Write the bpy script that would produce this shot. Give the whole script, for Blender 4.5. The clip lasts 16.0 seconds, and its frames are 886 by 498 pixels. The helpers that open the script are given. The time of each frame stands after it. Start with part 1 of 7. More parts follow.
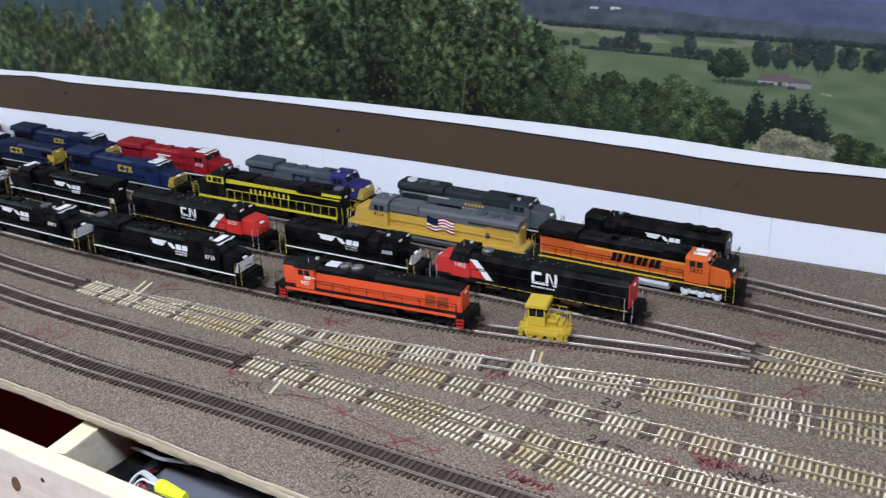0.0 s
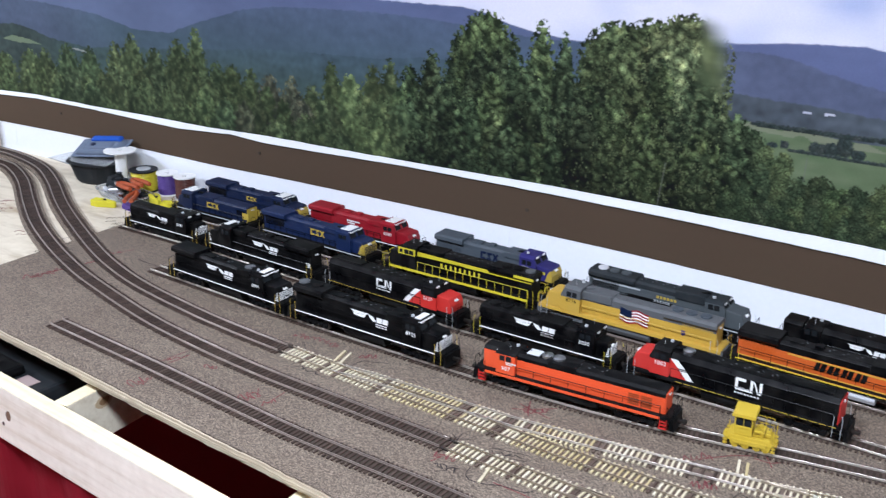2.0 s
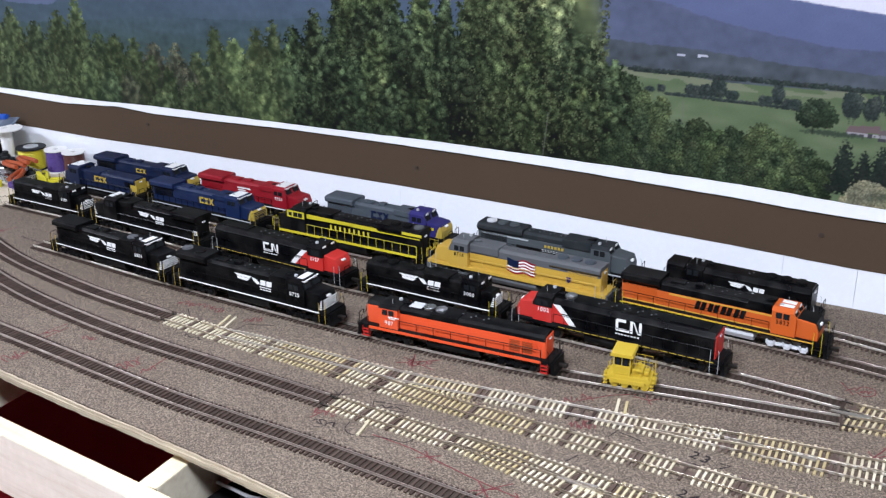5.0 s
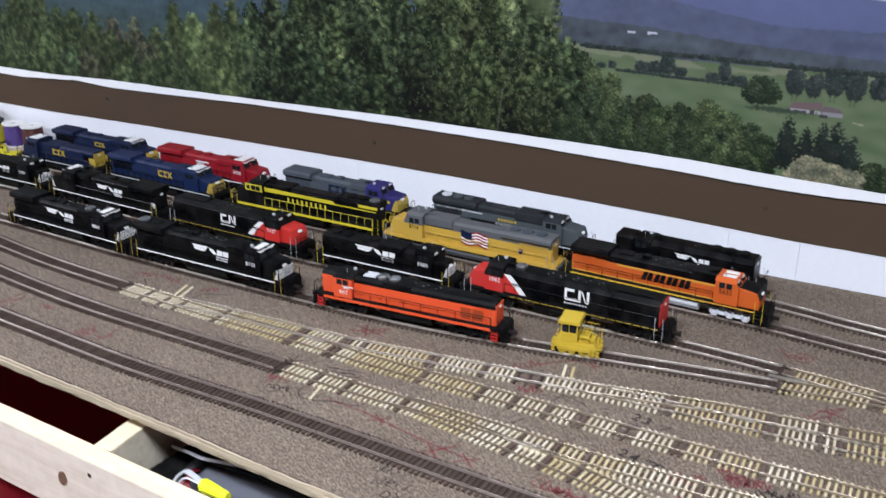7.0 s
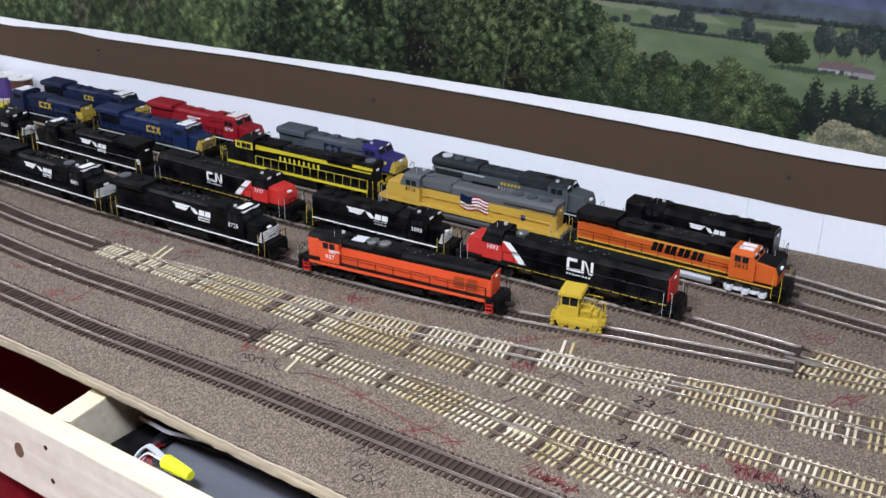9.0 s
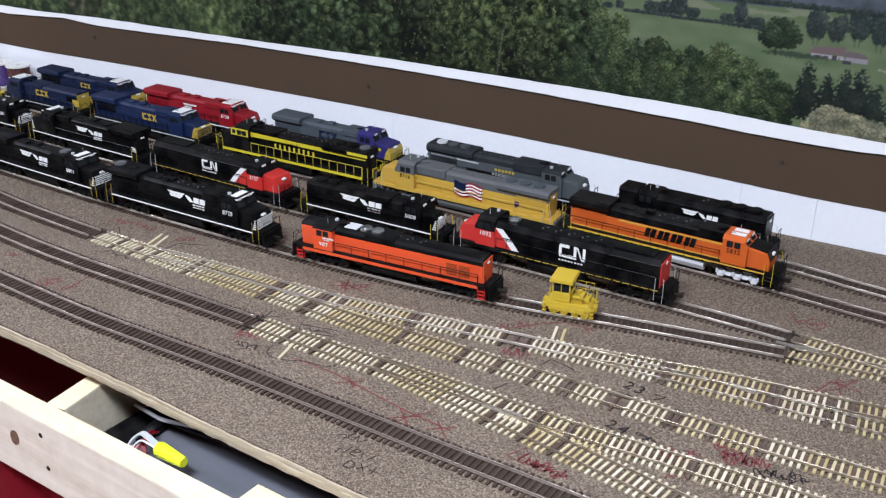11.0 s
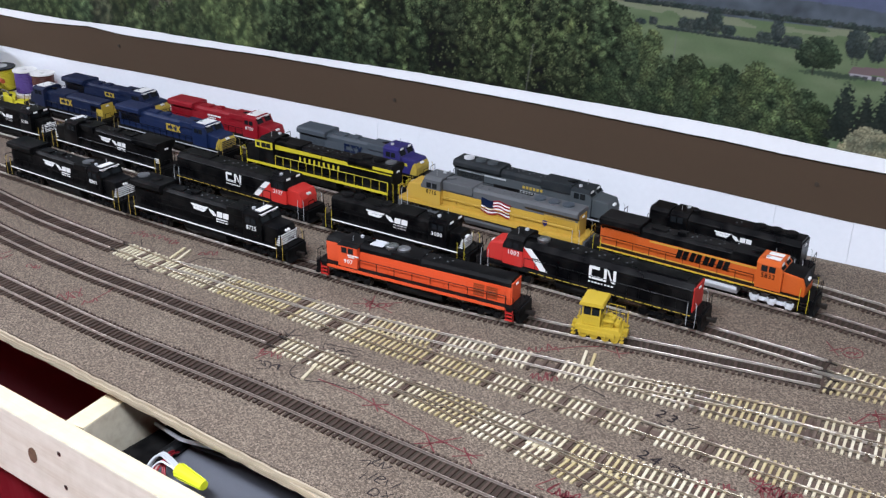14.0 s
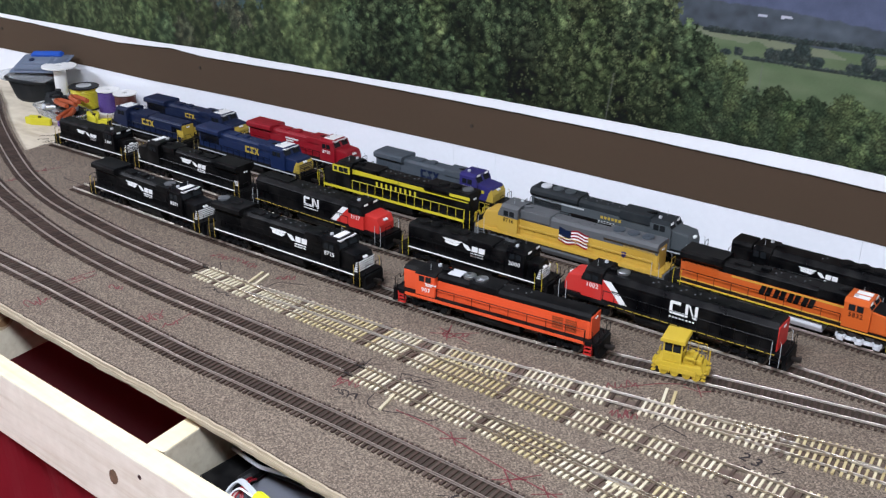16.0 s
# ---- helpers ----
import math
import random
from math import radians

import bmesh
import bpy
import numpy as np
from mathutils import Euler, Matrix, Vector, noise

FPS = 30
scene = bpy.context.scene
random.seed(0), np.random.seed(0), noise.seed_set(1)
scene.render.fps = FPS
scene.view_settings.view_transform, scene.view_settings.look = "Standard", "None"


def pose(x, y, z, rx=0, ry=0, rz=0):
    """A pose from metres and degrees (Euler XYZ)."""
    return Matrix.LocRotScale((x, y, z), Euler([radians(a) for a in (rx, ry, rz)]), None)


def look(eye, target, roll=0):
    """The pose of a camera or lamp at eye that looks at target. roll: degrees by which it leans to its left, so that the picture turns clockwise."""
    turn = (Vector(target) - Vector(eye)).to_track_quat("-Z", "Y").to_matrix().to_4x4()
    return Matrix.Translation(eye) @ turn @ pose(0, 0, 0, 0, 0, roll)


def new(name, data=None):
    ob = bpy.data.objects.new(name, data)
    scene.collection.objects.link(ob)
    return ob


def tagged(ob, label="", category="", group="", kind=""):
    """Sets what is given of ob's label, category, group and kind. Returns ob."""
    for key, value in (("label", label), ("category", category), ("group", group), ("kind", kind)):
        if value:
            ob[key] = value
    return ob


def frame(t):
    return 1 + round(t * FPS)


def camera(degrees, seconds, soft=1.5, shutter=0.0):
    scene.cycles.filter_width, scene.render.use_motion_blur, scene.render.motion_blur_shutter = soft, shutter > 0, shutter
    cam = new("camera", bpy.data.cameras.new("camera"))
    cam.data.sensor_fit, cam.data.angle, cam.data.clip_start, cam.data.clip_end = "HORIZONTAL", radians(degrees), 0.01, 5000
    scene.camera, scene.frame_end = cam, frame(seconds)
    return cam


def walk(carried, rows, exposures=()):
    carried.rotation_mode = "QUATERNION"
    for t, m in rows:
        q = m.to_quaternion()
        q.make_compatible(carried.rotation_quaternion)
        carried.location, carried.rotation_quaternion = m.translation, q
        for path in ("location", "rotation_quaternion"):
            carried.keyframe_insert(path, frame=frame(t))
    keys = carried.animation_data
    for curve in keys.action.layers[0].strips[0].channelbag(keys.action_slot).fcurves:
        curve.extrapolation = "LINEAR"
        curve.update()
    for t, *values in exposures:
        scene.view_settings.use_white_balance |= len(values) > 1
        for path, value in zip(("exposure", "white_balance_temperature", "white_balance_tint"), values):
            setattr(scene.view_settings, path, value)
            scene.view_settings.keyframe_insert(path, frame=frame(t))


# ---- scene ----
cam = camera(46.1, 16.0, soft=1.3, shutter=0.5)
PATH = [
    (0, (0.593, 0.162, 0.544), (-0.219, 1.814, -0.236), -1.1),
    (0.5, (0.591, 0.151, 0.562), (-0.176, 1.822, -0.225), -1.7),
    (1, (0.581, 0.144, 0.581), (-0.212, 1.813, -0.185), -2.0),
    (1.5, (0.537, 0.132, 0.584), (-0.369, 1.762, -0.138), -0.4),
    (2, (0.489, 0.106, 0.599), (-0.516, 1.689, -0.099), 0.9),
    (2.5, (0.487, 0.105, 0.604), (-0.541, 1.673, -0.092), 0.6),
    (3, (0.5, 0.11, 0.6), (-0.503, 1.69, -0.104), 0.7),
    (3.5, (0.531, 0.124, 0.592), (-0.424, 1.728, -0.126), -0.2),
    (4, (0.549, 0.137, 0.578), (-0.364, 1.758, -0.155), -0.4),
    (4.2, (0.55, 0.149, 0.562), (-0.365, 1.772, -0.165), -0.6),
    (6.5, (0.567, 0.126, 0.58), (-0.288, 1.766, -0.181), -0.0),
    (7, (0.58, 0.125, 0.561), (-0.257, 1.774, -0.202), 0.4),
    (7.5, (0.587, 0.141, 0.525), (-0.219, 1.791, -0.268), 2.2),
    (8, (0.593, 0.201, 0.54), (-0.24, 1.83, -0.268), 0.3),
    (8.5, (0.585, 0.212, 0.532), (-0.261, 1.84, -0.266), 0.5),
    (9, (0.572, 0.209, 0.523), (-0.29, 1.818, -0.295), 1.1),
    (9.2, (0.578, 0.215, 0.531), (-0.301, 1.801, -0.314), 0.4),
    (11.3, (0.588, 0.213, 0.527), (-0.273, 1.808, -0.319), 0.7),
    (11.5, (0.592, 0.213, 0.526), (-0.267, 1.812, -0.314), 0.3),
    (12, (0.595, 0.208, 0.53), (-0.265, 1.817, -0.29), 0.6),
    (12.5, (0.593, 0.212, 0.528), (-0.269, 1.824, -0.283), 0.5),
    (13, (0.581, 0.223, 0.523), (-0.276, 1.832, -0.301), 0.9),
    (13.5, (0.57, 0.23, 0.527), (-0.301, 1.825, -0.308), 1.0),
    (14, (0.563, 0.23, 0.529), (-0.333, 1.813, -0.303), 1.2),
    (14.5, (0.562, 0.233, 0.532), (-0.331, 1.815, -0.303), 1.0),
    (15, (0.552, 0.242, 0.528), (-0.399, 1.801, -0.288), 0.9),
    (15.5, (0.537, 0.237, 0.542), (-0.462, 1.763, -0.277), 1.0),
    (16, (0.541, 0.23, 0.541), (-0.462, 1.761, -0.266), 0.9),
]
EXPOSE = [(0.0, -0.36, 5950, 6), (0.7, -0.24, 5950, 6), (1.5, -0.10, 5950, 6), (2.5, -0.05, 5950, 6), (3.5, -0.03, 6000, 6), (4.2, -0.06, 6100, 7), (6.5, -0.17, 6180, 7), (7.0, -0.26, 6230, 7), (12.5, -0.27, 6200, 7), (16.0, -0.22, 6230, 7)]
walk(cam, [(t, look(eye, target, roll)) for t, eye, target, roll in PATH], EXPOSE)

# ---- world and lamps ----
world = bpy.data.worlds.new("room_air")
world.use_nodes = True
scene.world = world
world.node_tree.nodes["Background"].inputs[0].default_value = (0.85, 0.92, 1.0, 1)
world.node_tree.nodes["Background"].inputs[1].default_value = 0.03


def area(name, x, y, z, sx, sy, watts, colour=(0.85, 0.885, 1.0)):
    d = bpy.data.lights.new(name, "AREA")
    d.shape, d.size, d.size_y, d.energy, d.color = "RECTANGLE", sx, sy, watts, colour
    ob = new(name, d)
    ob.matrix_world = pose(x, y, z)
    return ob


# fluorescent fittings under the ceiling of the train room: west and middle
area("ceiling_lamp_west", -2.40, 0.02, 1.345, 1.2, 0.22, 88)
area("ceiling_lamp_middle", 0.18, 0.02, 1.345, 0.9, 0.22, 64)
# added fill without a known fitting, evens the light on the right
area("fill_lamp_east", 1.95, 0.02, 1.345, 0.9, 0.22, 31)


# ---- materials ----
def nodes_of(name, rough=0.6, metal=0.0):
    m = bpy.data.materials.new(name)
    m.use_nodes = True
    nt = m.node_tree
    b = nt.nodes["Principled BSDF"]
    b.inputs["Roughness"].default_value = rough
    b.inputs["Metallic"].default_value = metal
    return m, nt, b


def add(nt, kind, **values):
    n = nt.nodes.new(kind)
    for k, v in values.items():
        n.inputs[k].default_value = v
    return n


def ramp(nt, fac, stops):
    r = nt.nodes.new("ShaderNodeValToRGB")
    while len(r.color_ramp.elements) < len(stops):
        r.color_ramp.elements.new(0.5)
    for e, (p, c) in zip(r.color_ramp.elements, stops):
        e.position, e.color = p, (*c, 1)
    nt.links.new(fac, r.inputs[0])
    return r.outputs[0]


def mix(nt, fac, a, b, kind="MIX"):
    n = nt.nodes.new("ShaderNodeMix")
    n.data_type, n.blend_type = "RGBA", kind
    for socket, v in ((n.inputs[0], fac), (n.inputs[6], a), (n.inputs[7], b)):
        if isinstance(v, (int, float)):
            socket.default_value = v
        elif isinstance(v, tuple):
            socket.default_value = (*v, 1)
        else:
            nt.links.new(v, socket)
    return n.outputs[2]


def coords(nt, scale=(1, 1, 1)):
    t = nt.nodes.new("ShaderNodeTexCoord")
    mp = nt.nodes.new("ShaderNodeMapping")
    mp.inputs["Scale"].default_value = scale
    nt.links.new(t.outputs["Object"], mp.inputs[0])
    return mp.outputs[0]


def noise_tex(nt, vec, scale, detail=4.0, rough=0.55):
    n = add(nt, "ShaderNodeTexNoise", Scale=scale, Detail=detail, Roughness=rough)
    nt.links.new(vec, n.inputs["Vector"])
    return n.outputs[0]


def bump(nt, b, height, strength, distance):
    n = add(nt, "ShaderNodeBump", Strength=strength, Distance=distance)
    nt.links.new(height, n.inputs["Height"])
    nt.links.new(n.outputs[0], b.inputs["Normal"])


def paint(name, col, rough=0.4, metal=0.0, dust=0.02, dust_col=(0.33, 0.31, 0.28), grain=900.0):
    """Painted or moulded plastic with a little dust, faint mottling and uneven gloss."""
    m, nt, b = nodes_of(name, rough, metal)
    b.inputs["Specular IOR Level"].default_value = 0.10 if max(col) < 0.03 else 0.28
    v = coords(nt)
    n1 = noise_tex(nt, v, 45.0, 5.0)
    n2 = noise_tex(nt, v, grain, 2.0)
    f = ramp(nt, n1, [(0.42, (0, 0, 0)), (0.75, (dust * 2, dust * 2, dust * 2))])
    c = mix(nt, f, col, dust_col)
    c = mix(nt, 0.12, c, ramp(nt, n2, [(0.3, (0.35, 0.35, 0.35)), (0.7, (1, 1, 1))]), "MULTIPLY")
    nt.links.new(c, b.inputs["Base Color"])
    r = ramp(nt, n1, [(0.3, (rough * 0.85,) * 3), (0.75, (min(1, rough * 1.35),) * 3)])
    nt.links.new(r, b.inputs["Roughness"])
    return m


def ballast_mat():
    """Grey-brown sound-board sheet printed like fine ballast, speckled, with rubbed patches."""
    m, nt, b = nodes_of("speckled_sheet", 0.92)
    v = coords(nt)
    vo = add(nt, "ShaderNodeTexVoronoi", Scale=780.0)
    nt.links.new(v, vo.inputs["Vector"])
    sep = nt.nodes.new("ShaderNodeSeparateColor")
    nt.links.new(vo.outputs["Color"], sep.inputs[0])
    grit = ramp(nt, sep.outputs[0], [(0.0, (0.028, 0.020, 0.015)), (0.35, (0.112, 0.083, 0.058)), (0.7, (0.206, 0.158, 0.113)), (1.0, (0.407, 0.326, 0.244))])
    fine = noise_tex(nt, v, 420.0, 3.0)
    c = mix(nt, 0.4, grit, ramp(nt, fine, [(0.35, (0.043, 0.034, 0.026)), (0.65, (0.263, 0.207, 0.155))]))
    patch = noise_tex(nt, v, 9.0, 5.0)
    c = mix(nt, 0.6, c, ramp(nt, patch, [(0.3, (0.74, 0.70, 0.68)), (0.7, (1, 1, 1))]), "MULTIPLY")
    nt.links.new(c, b.inputs["Base Color"])
    bump(nt, b, sep.outputs[0], 0.5, 0.0006)
    return m


def wood_mat(name, light, dark, grain_scale=(1.5, 40, 40), rough=0.7):
    m, nt, b = nodes_of(name, rough)
    v = coords(nt, grain_scale)
    g = noise_tex(nt, v, 3.0, 6.0, 0.6)
    c = ramp(nt, g, [(0.25, dark), (0.5, light), (0.8, tuple(min(1, x * 1.12) for x in light))])
    n2 = noise_tex(nt, coords(nt), 60.0, 4.0)
    c = mix(nt, 0.35, c, ramp(nt, n2, [(0.3, (0.72, 0.68, 0.62)), (0.65, (1, 1, 1))]), "MULTIPLY")
    nt.links.new(c, b.inputs["Base Color"])
    bump(nt, b, g, 0.25, 0.0005)
    return m


def tie_mat(name, a, b_, c_):
    """Moulded sleepers: the colour differs from tie to tie."""
    m, nt, b = nodes_of(name, 0.62)
    info = nt.nodes.new("ShaderNodeObjectInfo")
    c = ramp(nt, info.outputs["Random"], [(0.0, a), (0.5, b_), (1.0, c_)])
    g = noise_tex(nt, coords(nt, (1, 12, 1)), 260.0, 3.0)
    c = mix(nt, 0.35, c, ramp(nt, g, [(0.3, (0.6, 0.58, 0.55)), (0.65, (1, 1, 1))]), "MULTIPLY")
    nt.links.new(c, b.inputs["Base Color"])
    return m


def metal_mat(name, col, rough, tarnish, scale=35.0, uneven=0.5, metal=1.0):
    m, nt, b = nodes_of(name, rough, metal)
    n = noise_tex(nt, coords(nt), scale, 3.0)
    c = ramp(nt, n, [(0.35, col), (0.7, tarnish)])
    nt.links.new(c, b.inputs["Base Color"])
    nt.links.new(ramp(nt, n, [(0.3, (rough * (1 - 0.6 * uneven),) * 3), (0.8, (rough * (1 + 1.4 * uneven),) * 3)]), b.inputs["Roughness"])
    return m


def plaster_mat(name, col, rough=0.75):
    m, nt, b = nodes_of(name, rough)
    b.inputs["Specular IOR Level"].default_value = 0.15 if max(col) < 0.1 else 0.4
    v = coords(nt)
    n = noise_tex(nt, v, 7.0, 5.0)
    n2 = noise_tex(nt, v, 130.0, 3.0)
    c = mix(nt, 0.22, col, ramp(nt, n, [(0.3, (0.78, 0.77, 0.76)), (0.7, (1, 1, 1))]), "MULTIPLY")
    c = mix(nt, 0.10, c, ramp(nt, n2, [(0.3, (0.7, 0.7, 0.7)), (0.7, (1, 1, 1))]), "MULTIPLY")
    nt.links.new(c, b.inputs["Base Color"])
    bump(nt, b, n2, 0.08, 0.0006)
    return m


def carpet_mat():
    m, nt, b = nodes_of("red_carpet", 0.95)
    b.inputs["Specular IOR Level"].default_value = 0.05
    v = coords(nt)
    n = noise_tex(nt, v, 260.0, 4.0)
    n2 = noise_tex(nt, v, 4.0, 4.0)
    c = ramp(nt, n, [(0.3, (0.16, 0.006, 0.010)), (0.7, (0.42, 0.022, 0.028))])
    c = mix(nt, 0.5, c, ramp(nt, n2, [(0.3, (0.7, 0.7, 0.7)), (0.7, (1, 1, 1))]), "MULTIPLY")
    nt.links.new(c, b.inputs["Base Color"])
    bump(nt, b, n, 0.6, 0.004)
    return m


def cloth_mat():
    """Smooth dark red satin-like cloth with a fine weave."""
    m, nt, b = nodes_of("red_cloth", 0.6)
    v = coords(nt)
    n = noise_tex(nt, v, 6.0, 3.0)
    weave = noise_tex(nt, coords(nt, (1, 1, 0.3)), 900.0, 2.0)
    c = ramp(nt, n, [(0.3, (0.30, 0.010, 0.022)), (0.7, (0.42, 0.016, 0.036))])
    nt.links.new(c, b.inputs["Base Color"])
    bump(nt, b, weave, 0.15, 0.0004)
    return m


def ink_mat(name, grain=0.22, scale=160.0):
    """Matt poster print: the colour comes from the printed sheet."""
    m, nt, b = nodes_of(name, 0.8)
    b.inputs["Specular IOR Level"].default_value = 0.15
    a = nt.nodes.new("ShaderNodeVertexColor")
    a.layer_name = "ink"
    n = noise_tex(nt, coords(nt), scale, 5.0, 0.7)
    c = mix(nt, grain, a.outputs[0], ramp(nt, n, [(0.32, (0.35, 0.36, 0.40)), (0.68, (1.35, 1.35, 1.30))]), "MULTIPLY")
    nt.links.new(c, b.inputs["Base Color"])
    return m


def clear_mat(name, tint=(0.9, 0.93, 0.95), rough=0.12):
    m, nt, b = nodes_of(name, rough)
    b.inputs["Base Color"].default_value = (*tint, 1)
    b.inputs["Transmission Weight"].default_value = 0.85
    b.inputs["IOR"].default_value = 1.35
    return m


M = dict(
    sheet=ballast_mat(),
    ply=wood_mat("bare_plywood", (0.64, 0.57, 0.44), (0.38, 0.30, 0.20), (2.5, 11, 11)),
    ply_edge=wood_mat("plywood_edge", (0.47, 0.40, 0.29), (0.25, 0.19, 0.12), (2.0, 6, 260)),
    pine=wood_mat("planed_pine", (0.76, 0.725, 0.61), (0.62, 0.555, 0.42), (1.6, 30, 30)),
    pine_side=wood_mat("sawn_pine_side", (0.75, 0.68, 0.53), (0.63, 0.54, 0.39), (1.6, 30, 30)),
    pine_top=wood_mat("sawn_pine_edge", (0.78, 0.66, 0.44), (0.68, 0.54, 0.33), (1.6, 50, 50)),
    knot=wood_mat("pine_knot", (0.16, 0.10, 0.06), (0.06, 0.035, 0.02), (60, 60, 60)),
    white_wall=plaster_mat("white_hardboard", (0.84, 0.86, 0.90)),
    brown_wall=plaster_mat("brown_paint", (0.076, 0.051, 0.033), 0.75),
    tape=plaster_mat("white_paper_edge", (0.88, 0.89, 0.91)),
    ceiling=plaster_mat("ceiling_grey", (0.55, 0.55, 0.54)),
    room=plaster_mat("unseen_wall_grey", (0.42, 0.40, 0.37)),
    carpet=carpet_mat(),
    cloth=cloth_mat(),
    ink=ink_mat("poster_ink", 0.06, 420.0),
    tie_dark=tie_mat("brown_sleeper", (0.034, 0.019, 0.013), (0.050, 0.029, 0.020), (0.076, 0.049, 0.036)),
    tie_brown=tie_mat("faded_brown_sleeper", (0.075, 0.047, 0.033), (0.105, 0.070, 0.052), (0.15, 0.108, 0.082)),
    tie_white=tie_mat("cream_sleeper", (0.54, 0.47, 0.31), (0.64, 0.57, 0.40), (0.72, 0.66, 0.50)),
    tie_tan=tie_mat("tan_sleeper", (0.44, 0.350, 0.168), (0.53, 0.440, 0.235), (0.62, 0.54, 0.34)),
    rail=metal_mat("nickel_rail", (0.60, 0.55, 0.48), 0.32, (0.48, 0.44, 0.38), 5.0, 0.15, 0.80),
    rail_dull=metal_mat("weathered_rail", (0.42, 0.36, 0.31), 0.31, (0.33, 0.28, 0.24), 5.0, 0.15, 0.75),
    rail_new=metal_mat("bright_nickel_rail", (0.46, 0.40, 0.31), 0.27, (0.34, 0.29, 0.22), 9.0, 0.3, 0.85),
    pin=metal_mat("blued_steel", (0.10, 0.09, 0.08), 0.5, (0.05, 0.04, 0.04)),
    wheel=metal_mat("wheel_steel", (0.25, 0.23, 0.21), 0.45, (0.12, 0.10, 0.09)),
    silver=metal_mat("silver_paint", (0.72, 0.73, 0.75), 0.35, (0.50, 0.50, 0.50)),
    red_ink=paint("red_marker", (0.150, 0.026, 0.032), 0.7),
    black_ink=paint("black_marker", (0.020, 0.016, 0.018), 0.7),
    glass_dark=paint("smoked_window", (0.012, 0.014, 0.016), 0.12, dust=0.02),
    clear=clear_mat("clear_plastic"),
)
PAINTS = dict(
    black=((0.0022, 0.0023, 0.0028), 0.30), softblack=((0.0034, 0.0034, 0.0038), 0.48), white=((0.82, 0.82, 0.80), 0.42), orange=((0.70, 0.085, 0.024), 0.40), bnorange=((0.55, 0.105, 0.018), 0.40),
    gold=((0.62, 0.33, 0.045), 0.42), red=((0.52, 0.030, 0.024), 0.40), cpred=((0.25, 0.008, 0.016), 0.40), navy=((0.005, 0.012, 0.042), 0.42),
    navy_light=((0.008, 0.018, 0.062), 0.42), csyellow=((0.46, 0.33, 0.050), 0.45), lemon=((0.60, 0.51, 0.030), 0.40), armour=((0.52, 0.33, 0.050), 0.42),
    csnose=((0.30, 0.235, 0.075), 0.5), harbour=((0.10, 0.105, 0.11), 0.5), csgrey=((0.062, 0.075, 0.090), 0.5), wgrey=((0.066, 0.077, 0.083), 0.5), wroof=((0.022, 0.026, 0.029), 0.5), alloy=((0.62, 0.63, 0.65), 0.30), trackbrown=((0.046, 0.034, 0.024), 0.8), purple=((0.028, 0.024, 0.13), 0.42), palegrey=((0.46, 0.48, 0.49), 0.45),
    switcher=((0.55, 0.39, 0.035), 0.45), deep_maroon=((0.24, 0.045, 0.055), 0.8), blue=((0.015, 0.08, 0.42), 0.4), violet=((0.085, 0.045, 0.22), 0.5), copper=((0.085, 0.026, 0.018), 0.45),
    burnt=((0.30, 0.055, 0.016), 0.5), toolorange=((0.36, 0.072, 0.022), 0.5), toolyellow=((0.60, 0.54, 0.03), 0.5), tubgrey=((0.018, 0.020, 0.022), 0.45), lidgrey=((0.135, 0.165, 0.225), 0.22), panelgrey=((0.112, 0.116, 0.135), 0.5),
    wirewhite=((0.72, 0.74, 0.78), 0.45), nutyellow=((0.72, 0.78, 0.02), 0.45), tan=((0.52, 0.40, 0.25), 0.6), toffee=((0.27, 0.155, 0.075), 0.6), pinkgrey=((0.36, 0.27, 0.25), 0.6),
)
for key, (col, rough) in PAINTS.items():
    M[key] = paint("paint_" + key, col, rough)


# ---- mesh helpers ----
def box(bm, x0, x1, y0, y1, z0, z1, bev=0.0, taper=0.0):
    """A box; bev rounds its edges, taper draws the top in along x and y."""
    vs = bmesh.ops.create_cube(bm, size=1)["verts"]
    for v in vs:
        k = 1 - (taper if v.co.z > 0 else 0)
        v.co = Vector(((x0 + x1) / 2 + v.co.x * (x1 - x0) * k, (y0 + y1) / 2 + v.co.y * (y1 - y0) * k, (z0 + z1) / 2 + v.co.z * (z1 - z0)))
    if bev:
        es = list({e for v in vs for e in v.link_edges})
        bmesh.ops.bevel(bm, geom=es, offset=bev, segments=2, affect="EDGES", profile=0.6)


def prism(bm, outline, axis, lo, hi, bev=0.0):
    """A flat outline pushed out along an axis: 'x' takes (y, z), 'y' takes (x, z), 'z' takes (x, y)."""
    def put(p, d):
        return {"x": (d, p[0], p[1]), "y": (p[0], d, p[1]), "z": (p[0], p[1], d)}[axis]
    a = [bm.verts.new(put(p, lo)) for p in outline]
    b = [bm.verts.new(put(p, hi)) for p in outline]
    fs = [bm.faces.new(a[::-1]), bm.faces.new(b)]
    n = len(outline)
    for i in range(n):
        fs.append(bm.faces.new((a[i], a[(i + 1) % n], b[(i + 1) % n], b[i])))
    bmesh.ops.recalc_face_normals(bm, faces=fs)
    if bev:
        es = list({e for f in fs for e in f.edges})
        bmesh.ops.bevel(bm, geom=es, offset=bev, segments=2, affect="EDGES", profile=0.6)


def cyl(bm, at, r, h, axis="z", seg=16, r2=None):
    vs = bmesh.ops.create_cone(bm, cap_ends=True, segments=seg, radius1=r, radius2=r if r2 is None else r2, depth=h)["verts"]
    turn = {"z": Matrix(), "x": pose(0, 0, 0, 0, 90, 0), "y": pose(0, 0, 0, 90, 0, 0)}[axis]
    bmesh.ops.transform(bm, matrix=Matrix.Translation(at) @ turn, verts=vs)


